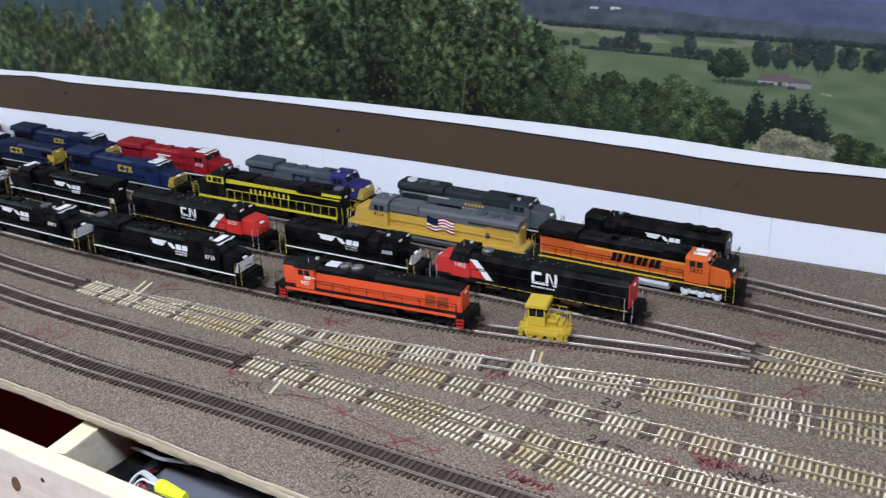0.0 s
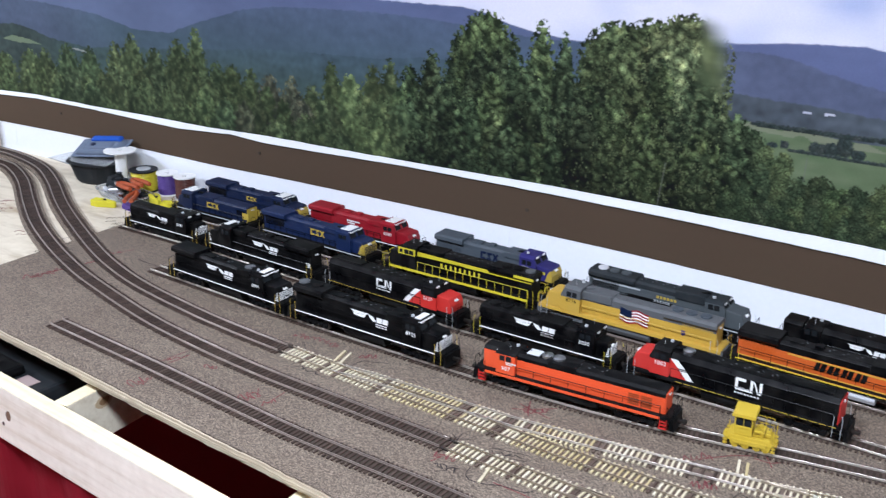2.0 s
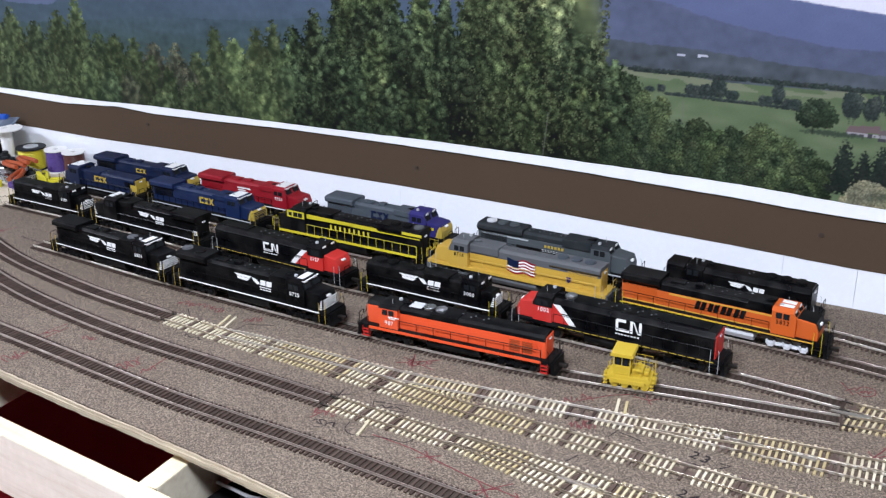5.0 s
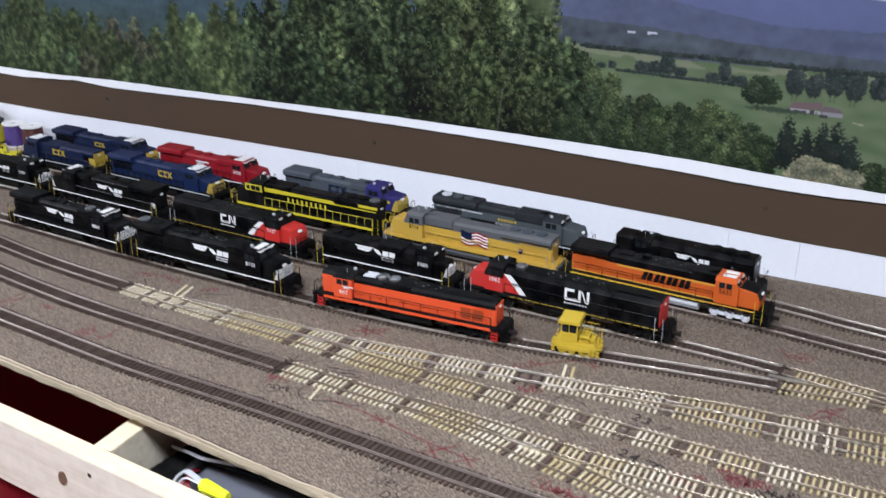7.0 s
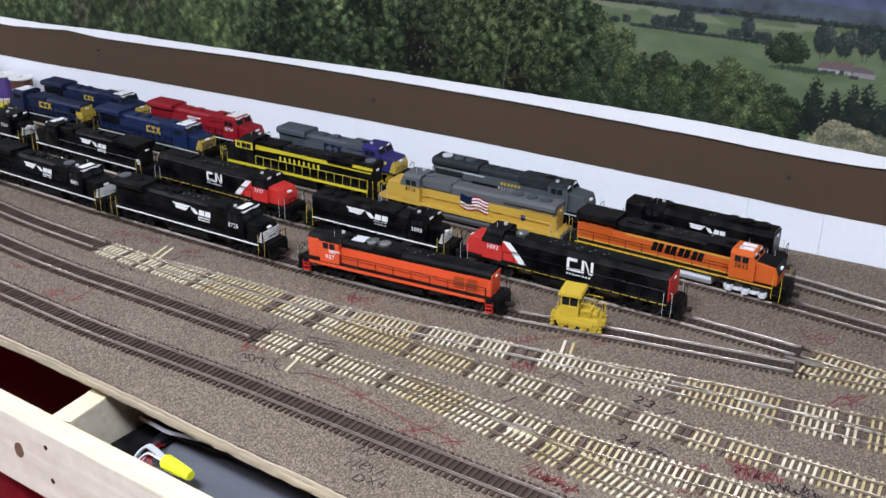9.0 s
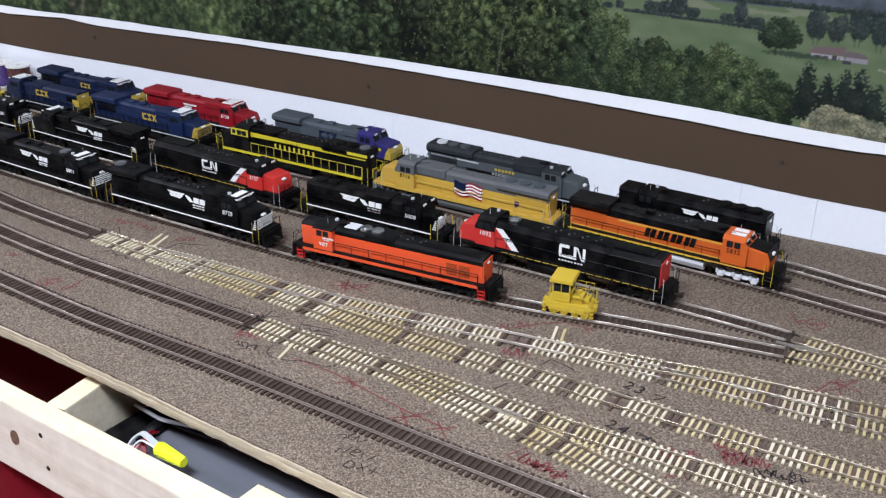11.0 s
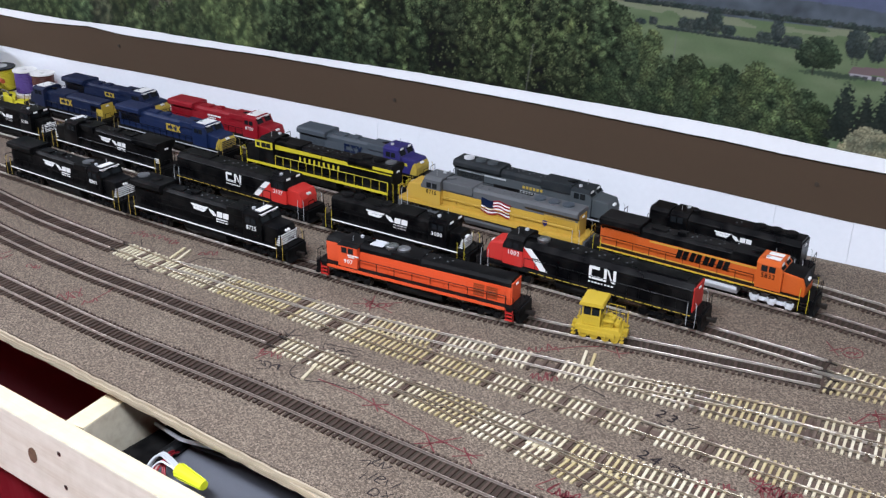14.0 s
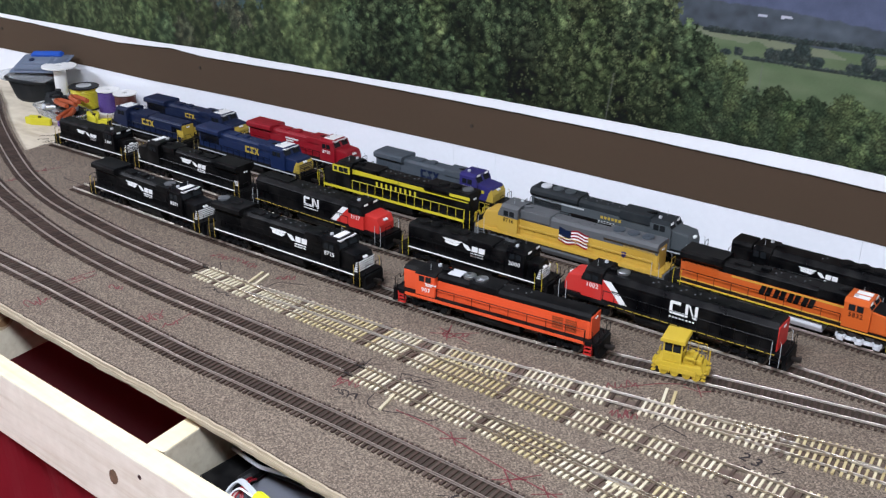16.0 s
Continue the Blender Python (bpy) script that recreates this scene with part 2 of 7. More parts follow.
def tube(bm, pts, r, seg=5):
    """A bent wire along points."""
    pts = [Vector(p) for p in pts]
    rings = []
    for i, p in enumerate(pts):
        d = (pts[min(i + 1, len(pts) - 1)] - pts[max(i - 1, 0)]).normalized()
        a = d.orthogonal().normalized() if abs(d.z) > 0.9 else Vector((0, 0, 1)).cross(d).normalized()
        b = d.cross(a)
        rings.append([bm.verts.new(p + (a * math.cos(k * 2 * math.pi / seg) + b * math.sin(k * 2 * math.pi / seg)) * r) for k in range(seg)])
    for r0, r1 in zip(rings, rings[1:]):
        for k in range(seg):
            bm.faces.new((r0[k], r0[(k + 1) % seg], r1[(k + 1) % seg], r1[k]))
    bm.faces.new(rings[0][::-1])
    bm.faces.new(rings[-1])


def smooth_path(pts, step):
    """A smooth curve through a few points, cut into even steps: place and heading."""
    P = [Vector((*p, 0)) for p in pts]
    P = [2 * P[0] - P[1]] + P + [2 * P[-1] - P[-2]]
    dense = []
    for i in range(1, len(P) - 2):
        p0, p1, p2, p3 = P[i - 1 : i + 3]
        for k in range(24):
            t = k / 24
            dense.append(0.5 * (2 * p1 + (p2 - p0) * t + (2 * p0 - 5 * p1 + 4 * p2 - p3) * t * t + (3 * p1 - p0 - 3 * p2 + p3) * t**3))
    dense.append(P[-2])
    out, left = [], 0.0
    for a, b in zip(dense, dense[1:]):
        d = (b - a).length
        while left <= d and d > 1e-9:
            out.append((a + (b - a) * (left / d), (b - a).normalized()))
            left += step
        left -= d
    return out


def mesh_of(name, bm, material):
    me = bpy.data.meshes.new(name)
    bm.to_mesh(me)
    bm.free()
    me.materials.append(material)
    return me


def part(name, bm, material, parent=None, label=""):
    """Links a bmesh as one mesh object under a thing or a part."""
    ob = new(name, mesh_of(name, bm, material))
    ob.parent = parent
    return tagged(ob, label)


def thing(name, label, category, m=None, group="", kind=""):
    ob = new(name)
    ob.empty_display_size = 0.02
    if m is not None:
        ob.matrix_basis = m
    return tagged(ob, label, category, group, kind)


def solid(name, label, category, bm, material, m=None, kind="", group=""):
    ob = part(name, bm, material)
    if m is not None:
        ob.matrix_basis = m
    return tagged(ob, label, category, group, kind)


def text_mesh(words, size, depth=0.0002):
    cu = bpy.data.curves.new("words", "FONT")
    cu.body, cu.size, cu.extrude, cu.align_x, cu.align_y, cu.resolution_u = words, size, depth, "CENTER", "CENTER", 3
    ob = bpy.data.objects.new("words", cu)
    me = bpy.data.meshes.new_from_object(ob)
    bpy.data.objects.remove(ob)
    return me


# ---- the room ----
WALL = 1.462


def edge_y(x):
    """The front edge of the layout's deck, which runs slightly askew to the wall."""
    return 0.7895 - 0.10 * x


bm = bmesh.new()
box(bm, -3.2, 2.6, -3.2, WALL + 0.04, -0.97, -0.95)
solid("floor", "dark red carpet on the floor of the train room", "floor", bm, M["carpet"], kind="structure")
# unseen ceiling, added so that its grey sets the bounce light
bm = bmesh.new()
box(bm, -3.2, 2.6, -3.2, WALL + 0.04, 1.40, 1.43)
solid("ceiling", "plain grey ceiling above the layout", "ceiling", bm, M["ceiling"], kind="structure")
# three unseen walls close the room; their tone is chosen for bounce
for nm, b in (("wall_south", (-3.2, 2.6, -3.24, -3.2)), ("wall_west", (-3.24, -3.2, -3.2, WALL)), ("wall_east", (2.6, 2.64, -3.2, WALL))):
    bm = bmesh.new()
    box(bm, *b, -0.97, 1.43)
    solid(nm, "plain warm grey painted wall of the train room", "wall", bm, M["room"], kind="structure")

bm = bmesh.new()
box(bm, -3.2, 2.6, WALL + 0.004, WALL + 0.04, -0.97, 1.43)
wall_north = solid("wall_north", "wall behind the layout with white skirting, brown band and photo mural", "wall", bm, M["white_wall"], kind="structure")
bm = bmesh.new()
box(bm, -3.2, 2.6, WALL + 0.0005, WALL + 0.006, -0.96, -0.11)
part("wall_base", bm, M["deep_maroon"], wall_north, "dark red cloth on the wall below the deck")
# white hardboard sheets with open joints, then the brown band, then the torn paper edge of the mural
JOINTS = (-3.2, -1.47, -0.250, -0.178, 0.333, 0.425, 1.62, 2.6)
for a, b in zip(JOINTS, JOINTS[1:]):
    bm = bmesh.new()
    box(bm, a + 0.00015, b - 0.00015, WALL, WALL + 0.006, -0.10, 0.0680, 0.00015)
    part("panel", bm, M["white_wall"], wall_north, "white hardboard skirting panel")
bm = bmesh.new()
XS = np.linspace(-3.2, 2.6, 700)
BAND_LOW = [(-3.2, 0.050), (-1.5, 0.055), (-1.3, 0.059), (-1.05, 0.061), (-0.90, 0.060), (-0.70, 0.063), (-0.47, 0.0645), (-0.25, 0.065), (-0.06, 0.064), (0.11, 0.061), (0.27, 0.058), (0.41, 0.0535), (0.55, 0.053), (2.6, 0.05)]
BAND_TOP = [(-3.2, 0.108), (-1.58, 0.112), (-1.38, 0.123), (-1.20, 0.123), (-1.04, 0.120), (-0.964, 0.119), (-0.89, 0.1235), (-0.83, 0.1275), (-0.75, 0.1235), (-0.70, 0.1245), (-0.58, 0.1275), (-0.46, 0.131), (-0.35, 0.132), (-0.15, 0.132), (0.02, 0.131), (0.18, 0.1275), (0.26, 0.126), (0.33, 0.123), (0.40, 0.1215), (0.464, 0.122), (0.52, 0.1245), (2.6, 0.13)]
PAPER_TOP = [(-3.2, 0.118), (-1.58, 0.122), (-1.38, 0.131), (-1.20, 0.130), (-1.04, 0.132), (-0.89, 0.132), (-0.75, 0.137), (-0.60, 0.138), (-0.40, 0.1405), (-0.20, 0.1445), (0.0, 0.145), (0.15, 0.145), (0.27, 0.144), (0.40, 0.139), (0.52, 0.136), (2.6, 0.135)]


def edge_line(pts, wobble, k):
    zs = np.interp(XS, [p[0] for p in pts], [p[1] for p in pts])
    return [(float(x), float(z) + wobble * noise.noise((x * 26, k, 0)) + 0.6 * wobble * noise.noise((x * 90, k, 3))) for x, z in zip(XS, zs)]


prism(bm, edge_line(BAND_LOW, 0.0004, 1) + [(x, z + 0.004) for x, z in edge_line(BAND_TOP, 0.0006, 2)[::-1]], "y", WALL - 0.0010, WALL + 0.004)
part("band", bm, M["brown_wall"], wall_north, "matt dark brown painted band")
bm = bmesh.new()
prism(bm, edge_line(BAND_TOP, 0.0006, 2) + edge_line(PAPER_TOP, 0.0008, 4)[::-1], "y", WALL - 0.0052, WALL - 0.0036)
part("paper_edge", bm, M["tape"], wall_north, "white torn paper edge under the mural")
for x, z in ((-0.766, 0.102), (-0.219, 0.098), (0.376, 0.092), (0.93, 0.098), (-1.31, 0.100)):
    bm = bmesh.new()
    cyl(bm, (x, WALL - 0.0020, z), 0.0028, 0.0012, "y", 12)
    cyl(bm, (x, WALL - 0.0026, z), 0.0014, 0.0008, "y", 8)
    part("screw", bm, M["trackbrown"], wall_north, "dark screw head in the brown band")

# ---- the photo mural: a flat print ----
bm = bmesh.new()
box(bm, -3.2, 2.6, WALL + 0.0006, WALL + 0.004, 0.130, 1.39)
mural = solid("mural", "photo mural of wooded hills, fields and summer trees", "mural", bm, M["tape"], kind="structure")
rng = np.random.default_rng(7)


X0, X1, Z0, Z1, CELL = -1.80, 0.66, 0.116, 0.496, 0.00135
NX, NZ = int((X1 - X0) / CELL), int((Z1 - Z0) / CELL)
GX = X0 + CELL * np.arange(NX)
GZ = Z0 + CELL * np.arange(NZ)
RIDGE = [(-3.2, 0.42), (-1.8, 0.44), (-1.01, 0.426), (-0.704, 0.41), (-0.565, 0.398), (-0.498, 0.393), (-0.409, 0.394), (-0.341, 0.395), (-0.307, 0.390), (-0.263, 0.377), (-0.220, 0.369), (-0.152, 0.363), (0.043, 0.381), (0.088, 0.383), (0.151, 0.390), (0.237, 0.394), (0.309, 0.382), (0.406, 0.372), (0.608, 0.362), (2.6, 0.36)]
MID = [(-3.2, 0.33), (-1.531, 0.322), (-1.345, 0.324), (-1.175, 0.314), (-1.067, 0.294), (-0.976, 0.296), (-0.901, 0.322), (-0.789, 0.354), (-0.711, 0.365), (-0.613, 0.370), (-0.499, 0.373), (-0.408, 0.372), (-0.2, 0.360), (0.059, 0.373), (0.125, 0.373), (0.161, 0.367), (0.198, 0.356), (0.244, 0.346), (0.365, 0.328), (0.506, 0.331), (2.6, 0.33)]
NEAR = [(-3.2, 0.26), (-1.546, 0.252), (-1.484, 0.268), (-1.427, 0.273), (-1.373, 0.266), (-1.321, 0.254), (-1.202, 0.246), (-1.134, 0.255), (-1.024, 0.262), (-0.876, 0.276), (-0.74, 0.290), (-0.615, 0.296), (-0.499, 0.300), (-0.408, 0.312), (0.065, 0.318), (0.132, 0.315), (0.203, 0.313), (0.304, 0.304), (0.505, 0.297), (2.6, 0.3)]
FIELD = [(-3.2, 0.125), (-0.004, 0.125), (0.086, 0.284), (0.165, 0.279), (0.2415, 0.2745), (0.386, 0.277), (0.495, 0.280), (0.8, 0.285), (2.6, 0.28)]


def field(scale, seed, stretch=1.0):
    """A smooth random field over the sheet: coarse noise, blended up to the fine grid."""
    step = max(1, int(0.16 / scale / CELL))
    cx, cz = np.arange(0, NX + step, step), np.arange(0, NZ + step, step)
    coarse = np.array([[noise.noise(((X0 + CELL * a) * scale, (Z0 + CELL * b) * scale * stretch, seed)) for a in cx] for b in cz])
    fx, fz = np.arange(NX) / step, np.arange(NZ) / step
    ix, iz = fx.astype(int), fz.astype(int)
    ux, uz = (fx - ix)[None, :], (fz - iz)[:, None]
    top = coarse[iz][:, ix] * (1 - ux) + coarse[iz][:, ix + 1] * ux
    low = coarse[iz + 1][:, ix] * (1 - ux) + coarse[iz + 1][:, ix + 1] * ux
    return (top * (1 - uz) + low * uz)[:, :, None]


def level(pts, rough, k):
    """The outline of a layer of the landscape, column by column."""
    zs = np.interp(GX, [p[0] for p in pts], [p[1] for p in pts])
    return zs + np.array([rough * noise.noise((x * 70, k, 0)) + 0.5 * rough * noise.noise((x * 210, k, 0)) for x in GX])


def tone(a, b, k):
    return np.array(a) * (1 - k) + np.array(b) * k


# distance: sky, far ridge, wooded hills, valley woods, fields
slow, broad, mid_grain, fine_grain = field(9, 4, 1.6), field(16, 7, 2.0), field(42, 3, 1.8), field(110, 9)
grit = rng.normal(size=(NZ, NX, 1))
XX, ZZ = np.broadcast_to(GX[None, :, None], (NZ, NX, 1)), np.broadcast_to(GZ[:, None, None], (NZ, NX, 1))
east = np.clip((XX + 0.1) / 0.2, 0, 1)
cloud = np.clip(0.80 + 1.0 * field(7, 5, 2.6) + 0.4 * broad - (ZZ - 0.37) * 1.5, 0, 1)
sheet = tone((0.38, 0.44, 0.62), (0.66, 0.67, 0.73), cloud)
ridge, mids, nears, fields = level(RIDGE, 0.0010, 3), level(MID, 0.0022, 2), level(NEAR, 0.0024, 1), level(FIELD, 0.0006, 0)
paint_ridge = tone(tone((0.086, 0.110, 0.178), (0.078, 0.098, 0.176), np.clip((ZZ - 0.33) / 0.06, 0, 1)), (0.094, 0.114, 0.206), east) * (1.18 - 0.12 * east + 0.16 * slow + 0.06 * mid_grain)
paint_mid = tone((0.044, 0.068, 0.086), (0.058, 0.080, 0.122), np.clip((ZZ - 0.29) / 0.08, 0, 1))
paint_mid = tone(paint_mid, (0.050, 0.066, 0.098), np.clip((-1.10 - XX) / 0.25, 0, 1))
paint_mid = tone(paint_mid, (0.080, 0.096, 0.150), east) * (1.29 - 0.23 * east + 0.30 * slow + 0.16 * mid_grain + 0.10 * fine_grain)
paint_near = tone((0.034, 0.055, 0.052), (0.042, 0.066, 0.082), np.clip((ZZ - 0.24) / 0.06, 0, 1))
paint_near = tone(paint_near, (0.026, 0.038, 0.034), np.clip((-1.24 - XX) / 0.12, 0, 1))
paint_near = tone(paint_near, (0.062, 0.076, 0.088), east) * (1.29 - 0.23 * east + 0.30 * broad + 0.34 * mid_grain + 0.22 * fine_grain)
strip = field(26, 6, 3.0)
paint_field = tone((0.086, 0.126, 0.060), (0.128, 0.164, 0.088), np.clip(0.5 + 0.9 * strip, 0, 1)) * (1 + 0.10 * mid_grain)
paint_field = np.where((fields[None, :, None] - ZZ < 0.010) & (strip > -0.1), paint_field * 0.4 + np.array((0.20, 0.21, 0.14)) * 0.6, paint_field)
for outline, ink in ((ridge, paint_ridge), (mids, paint_mid), (nears, paint_near), (fields, paint_field)):
    edge = np.clip((outline[None, :, None] - ZZ) / CELL + 0.5, 0, 1)
    sheet = sheet * (1 - edge) + ink * edge
sheet = sheet * (1 + 0.015 * grit)


def dab(px, pz, ink, r, alpha=0.85):
    """Soft round dabs of ink: px, pz and ink are arrays, r is in metres."""
    cx, cz = (px - X0) / CELL, (pz - Z0) / CELL
    reach = int(r / CELL + 1.0)
    for dz in range(-reach, reach + 1):
        for dx in range(-reach, reach + 1):
            ix, iz = np.rint(cx).astype(int) + dx, np.rint(cz).astype(int) + dz
            d = np.hypot(ix - cx, iz - cz) * CELL
            k = np.clip((r - d) / CELL + 0.5, 0, 1) * alpha
            ok = (k > 0.02) & (ix >= 0) & (ix < NX) & (iz >= 0) & (iz < NZ)
            if ok.any():
                a, b, w = iz[ok], ix[ok], k[ok][:, None]
                sheet[a, b] = sheet[a, b] * (1 - w) + ink[ok] * w


def patch(corners, ink):
    """A small flat polygon of ink: convex, corners in order."""
    ok = np.ones((NZ, NX), bool)
    for (xa, za), (xb, zb) in zip(corners, corners[1:] + corners[:1]):
        ok &= (xb - xa) * (GZ[:, None] - za) - (zb - za) * (GX[None, :] - xa) >= 0
    sheet[ok] = ink


# farm, village and clearings
for corners, ink in (
    ([(0.389, 0.2235), (0.427, 0.2245), (0.427, 0.2290), (0.389, 0.2290)], (0.30, 0.29, 0.30)), ([(0.387, 0.2285), (0.429, 0.2300), (0.426, 0.2395), (0.392, 0.2365)], (0.135, 0.098, 0.096)),
    ([(0.394, 0.2238), (0.400, 0.2238), (0.400, 0.2278), (0.394, 0.2278)], (0.05, 0.05, 0.055)), ([(0.404, 0.2238), (0.409, 0.2238), (0.409, 0.2280), (0.404, 0.2280)], (0.06, 0.06, 0.065)), ([(0.413, 0.2238), (0.419, 0.2238), (0.419, 0.2282), (0.413, 0.2282)], (0.05, 0.05, 0.055)),
    ([(0.428, 0.2225), (0.452, 0.2230), (0.452, 0.2285), (0.428, 0.2285)], (0.22, 0.215, 0.225)), ([(0.426, 0.2280), (0.453, 0.2285), (0.447, 0.2345), (0.430, 0.2360)], (0.120, 0.098, 0.098)), ([(0.425, 0.2210), (0.435, 0.2212), (0.435, 0.2245), (0.425, 0.2245)], (0.045, 0.045, 0.05)),
    ([(0.172, 0.3025), (0.183, 0.303), (0.182, 0.3058), (0.172, 0.3055)], (0.42, 0.44, 0.50)), ([(0.199, 0.3035), (0.212, 0.304), (0.211, 0.3072), (0.199, 0.3068)], (0.45, 0.47, 0.52)),
    ([(0.464, 0.2175), (0.478, 0.217), (0.476, 0.2195), (0.466, 0.2200)], (0.24, 0.24, 0.16)),
    ([(-1.475, 0.238), (-1.42, 0.2345), (-1.350, 0.2375), (-1.385, 0.2445), (-1.44, 0.2480)], (0.125, 0.165, 0.100)), ([(-1.255, 0.2385), (-1.205, 0.234), (-1.205, 0.2375), (-1.245, 0.2415)], (0.20, 0.225, 0.205)),
):
    patch(corners, ink)


def band_noise(wave, seed, squash=1.0):
    """Noise of about one wavelength over the whole sheet, spread 1."""
    g = np.random.default_rng(seed).normal(size=(NZ, NX))
    f = np.hypot(np.fft.fftfreq(NZ, CELL)[:, None] / squash, np.fft.rfftfreq(NX, CELL)[None, :]) * wave
    k = np.exp(-((np.log(np.maximum(f, 1e-6))) / 0.45) ** 2)
    out = np.fft.irfft2(np.fft.rfft2(g) * k, s=(NZ, NX))
    return out / out.std()


def leafage(waves, seed):
    """Rounded clumps of leaves with dark creases, lit from above and a little from the side."""
    h = sum(w * (np.abs(band_noise(w, seed + k)) ** 0.8) for k, w in enumerate(waves)) / sum(waves)
    up = np.roll(h, 1, 0) - np.roll(h, -1, 0)
    side = np.roll(h, 1, 1) - np.roll(h, -1, 1)
    lit = up / up.std() + 0.25 * side / side.std()
    return np.clip(0.14 + 0.74 * h + 0.19 * lit, 0.05, 2.2) * np.clip(1 + 0.22 * band_noise(0.0036, seed + 9), 0.15, 2)


COARSE, FINE = leafage((0.026, 0.0130, 0.0065), 40), leafage((0.011, 0.0062, 0.0040), 60)
RAG, NOTCH, MOTTLE = band_noise(0.013, 81), band_noise(0.0055, 82), band_noise(0.026, 83)
DEEP = band_noise(0.075, 84, 0.6)


def crown(cx, top, w, low, ink, kind="round", fine=False, deep=1.0, soft=0.0):
    """One tree: a ragged crown from its top down to low, full of lit clumps and dark gaps."""
    i0, i1 = max(0, int((cx - 1.7 * w - X0) / CELL)), min(NX, int((cx + 1.7 * w - X0) / CELL) + 2)
    k0, k1 = max(0, int((low - 0.006 - Z0) / CELL)), min(NZ, int((top + 0.012 - Z0) / CELL) + 2)
    if i1 <= i0 or k1 <= k0:
        return
    dx, dz = int(rng.integers(0, NX)), int(rng.integers(0, NZ))
    rows, cols = (np.arange(k0, k1) + dz) % NZ, (np.arange(i0, i1) + dx) % NX
    cut = np.ix_(rows, cols)
    u = (GX[None, i0:i1] - cx) / w
    v = (top - GZ[k0:k1, None]) / (top - low)
    if kind == "fir":
        wide = 0.08 + 1.05 * np.clip(v, 0, 1) ** 0.75 * (0.72 + 0.28 * ((v * 6.0 + 0.4 * np.abs(u)) % 1.0))
    elif kind == "ball":
        wide = np.sqrt(np.clip(1 - (2 * np.clip(v, 0, 1) - 0.95) ** 2, 0, 1)) + 0.05
    else:
        stout = w > 0.045 or (fine and rng.random() < 0.55)
        wide = np.minimum(1.0, (np.clip(v, 0, 1) * rng.uniform(1.7, 3.0) * (2.4 if stout else 1)) ** (0.5 if stout else rng.uniform(0.55, 0.85)) + 0.06)
    rag = (0.13 if fine else 0.17) * RAG[cut] + (0.11 if kind != "fir" else 0.16) * NOTCH[cut]
    rag = np.clip(rag, -0.30, 0.10)
    inside = np.minimum((wide - np.abs(u)) * np.minimum(1.0, wide + 0.4), 1.5 * v * (top - low) / w)
    inside = inside + rag * np.clip(0.45 + wide, 0, 1) * np.clip(1.6 - 4.0 * inside, 0, 1)
    inside = np.minimum(inside, (1.02 - v) * 6 + rag) if kind in ("ball", "fir") else inside
    mask = np.clip(inside * w / CELL * 0.8 + 0.5, 0, 1)[:, :, None]
    leaf = (FINE if fine else COARSE)[cut]
    gap = np.clip(0.76 + 0.38 * MOTTLE[cut] * (0.5 if fine else 1.0), 0.16, 1.7)
    light = leaf ** deep * gap * (1.50 - 0.98 * np.clip(v, 0, 1)) * (1 + 0.16 * u) * (1.0 - 0.25 * np.clip(np.abs(u), 0, 1) ** 3)
    if not fine:
        height = np.clip((GZ[k0:k1, None] - 0.17) / 0.11, 0, 1)
        light = light * np.clip(0.95 + 0.22 * DEEP[k0:k1, i0:i1] + 0.22 * RAG[k0:k1, i0:i1], 0.30, 1.6) * (0.56 + 0.48 * height if cx > -0.16 else 1)
    light = soft + (1 - soft) * light
    hue = 1 + 0.05 * MOTTLE[cut][:, :, None] * np.array((0.9, 0.1, -0.3)) + 0.02 * rng.normal(size=3)
    body = np.array(ink) * hue * light[:, :, None]
    sheet[k0:k1, i0:i1] = sheet[k0:k1, i0:i1] * (1 - mask) + np.maximum(body, 0.003) * mask


# hedges and single trees in the fields
CROWNS = [(0.138, 0.256, 0.006, 0.004), (0.1535, 0.259, 0.005, 0.006), (0.1965, 0.26, 0.01, 0.008), (0.213, 0.2605, 0.008, 0.01), (0.229, 0.2665, 0.011, 0.0145), (0.246, 0.2585, 0.008, 0.006), (0.303, 0.265, 0.009, 0.014), (0.289, 0.257, 0.008, 0.006), (0.321, 0.255, 0.011, 0.0075), (0.392, 0.261, 0.014, 0.0175), (0.414, 0.259, 0.012, 0.016), (0.437, 0.266, 0.014, 0.019), (0.461, 0.263, 0.015, 0.019), (0.490, 0.263, 0.014, 0.015), (0.520, 0.263, 0.016, 0.016), (0.565, 0.264, 0.02, 0.014), (0.62, 0.268, 0.03, 0.014)]
CROWNS += [(0.17 + 0.02 * k, 0.2525 - 0.0003 * k, 0.011, 0.0026) for k in range(9)] + [(0.13 + 0.035 * k, 0.2805 + 0.0006 * math.sin(k * 2.1), 0.020, 0.0038) for k in range(15)]
HEDGE = (0.042, 0.057, 0.050)
n = 420
dab(rng.normal(0.372, 0.014, n), rng.normal(0.2240, 0.0012, n), np.tile((0.036, 0.054, 0.034), (n, 1)), 0.0012)
for hx, hz, hw, hh in CROWNS:
    for tx in (-0.5, 0.1, 0.55) if hh < 0.012 else (-0.22, 0.30):
        if hh > 0.0165:
            tz = np.linspace(hz - hh * 1.25, hz - hh * 0.3, 8)
            dab(np.full(8, hx + hw * 0.6 * tx), tz, np.tile((0.022, 0.027, 0.022), (8, 1)), 0.0007)
        crown(hx + hw * tx, hz + hh * rng.uniform(0.75, 1.1), hw * 0.62, hz - hh * 0.9, HEDGE, "ball", True, 0.7, 0.25)
tz = np.linspace(0.2215, 0.236, 10)
dab(np.full(10, 0.349), tz, np.tile((0.020, 0.022, 0.016), (10, 1)), 0.0012)
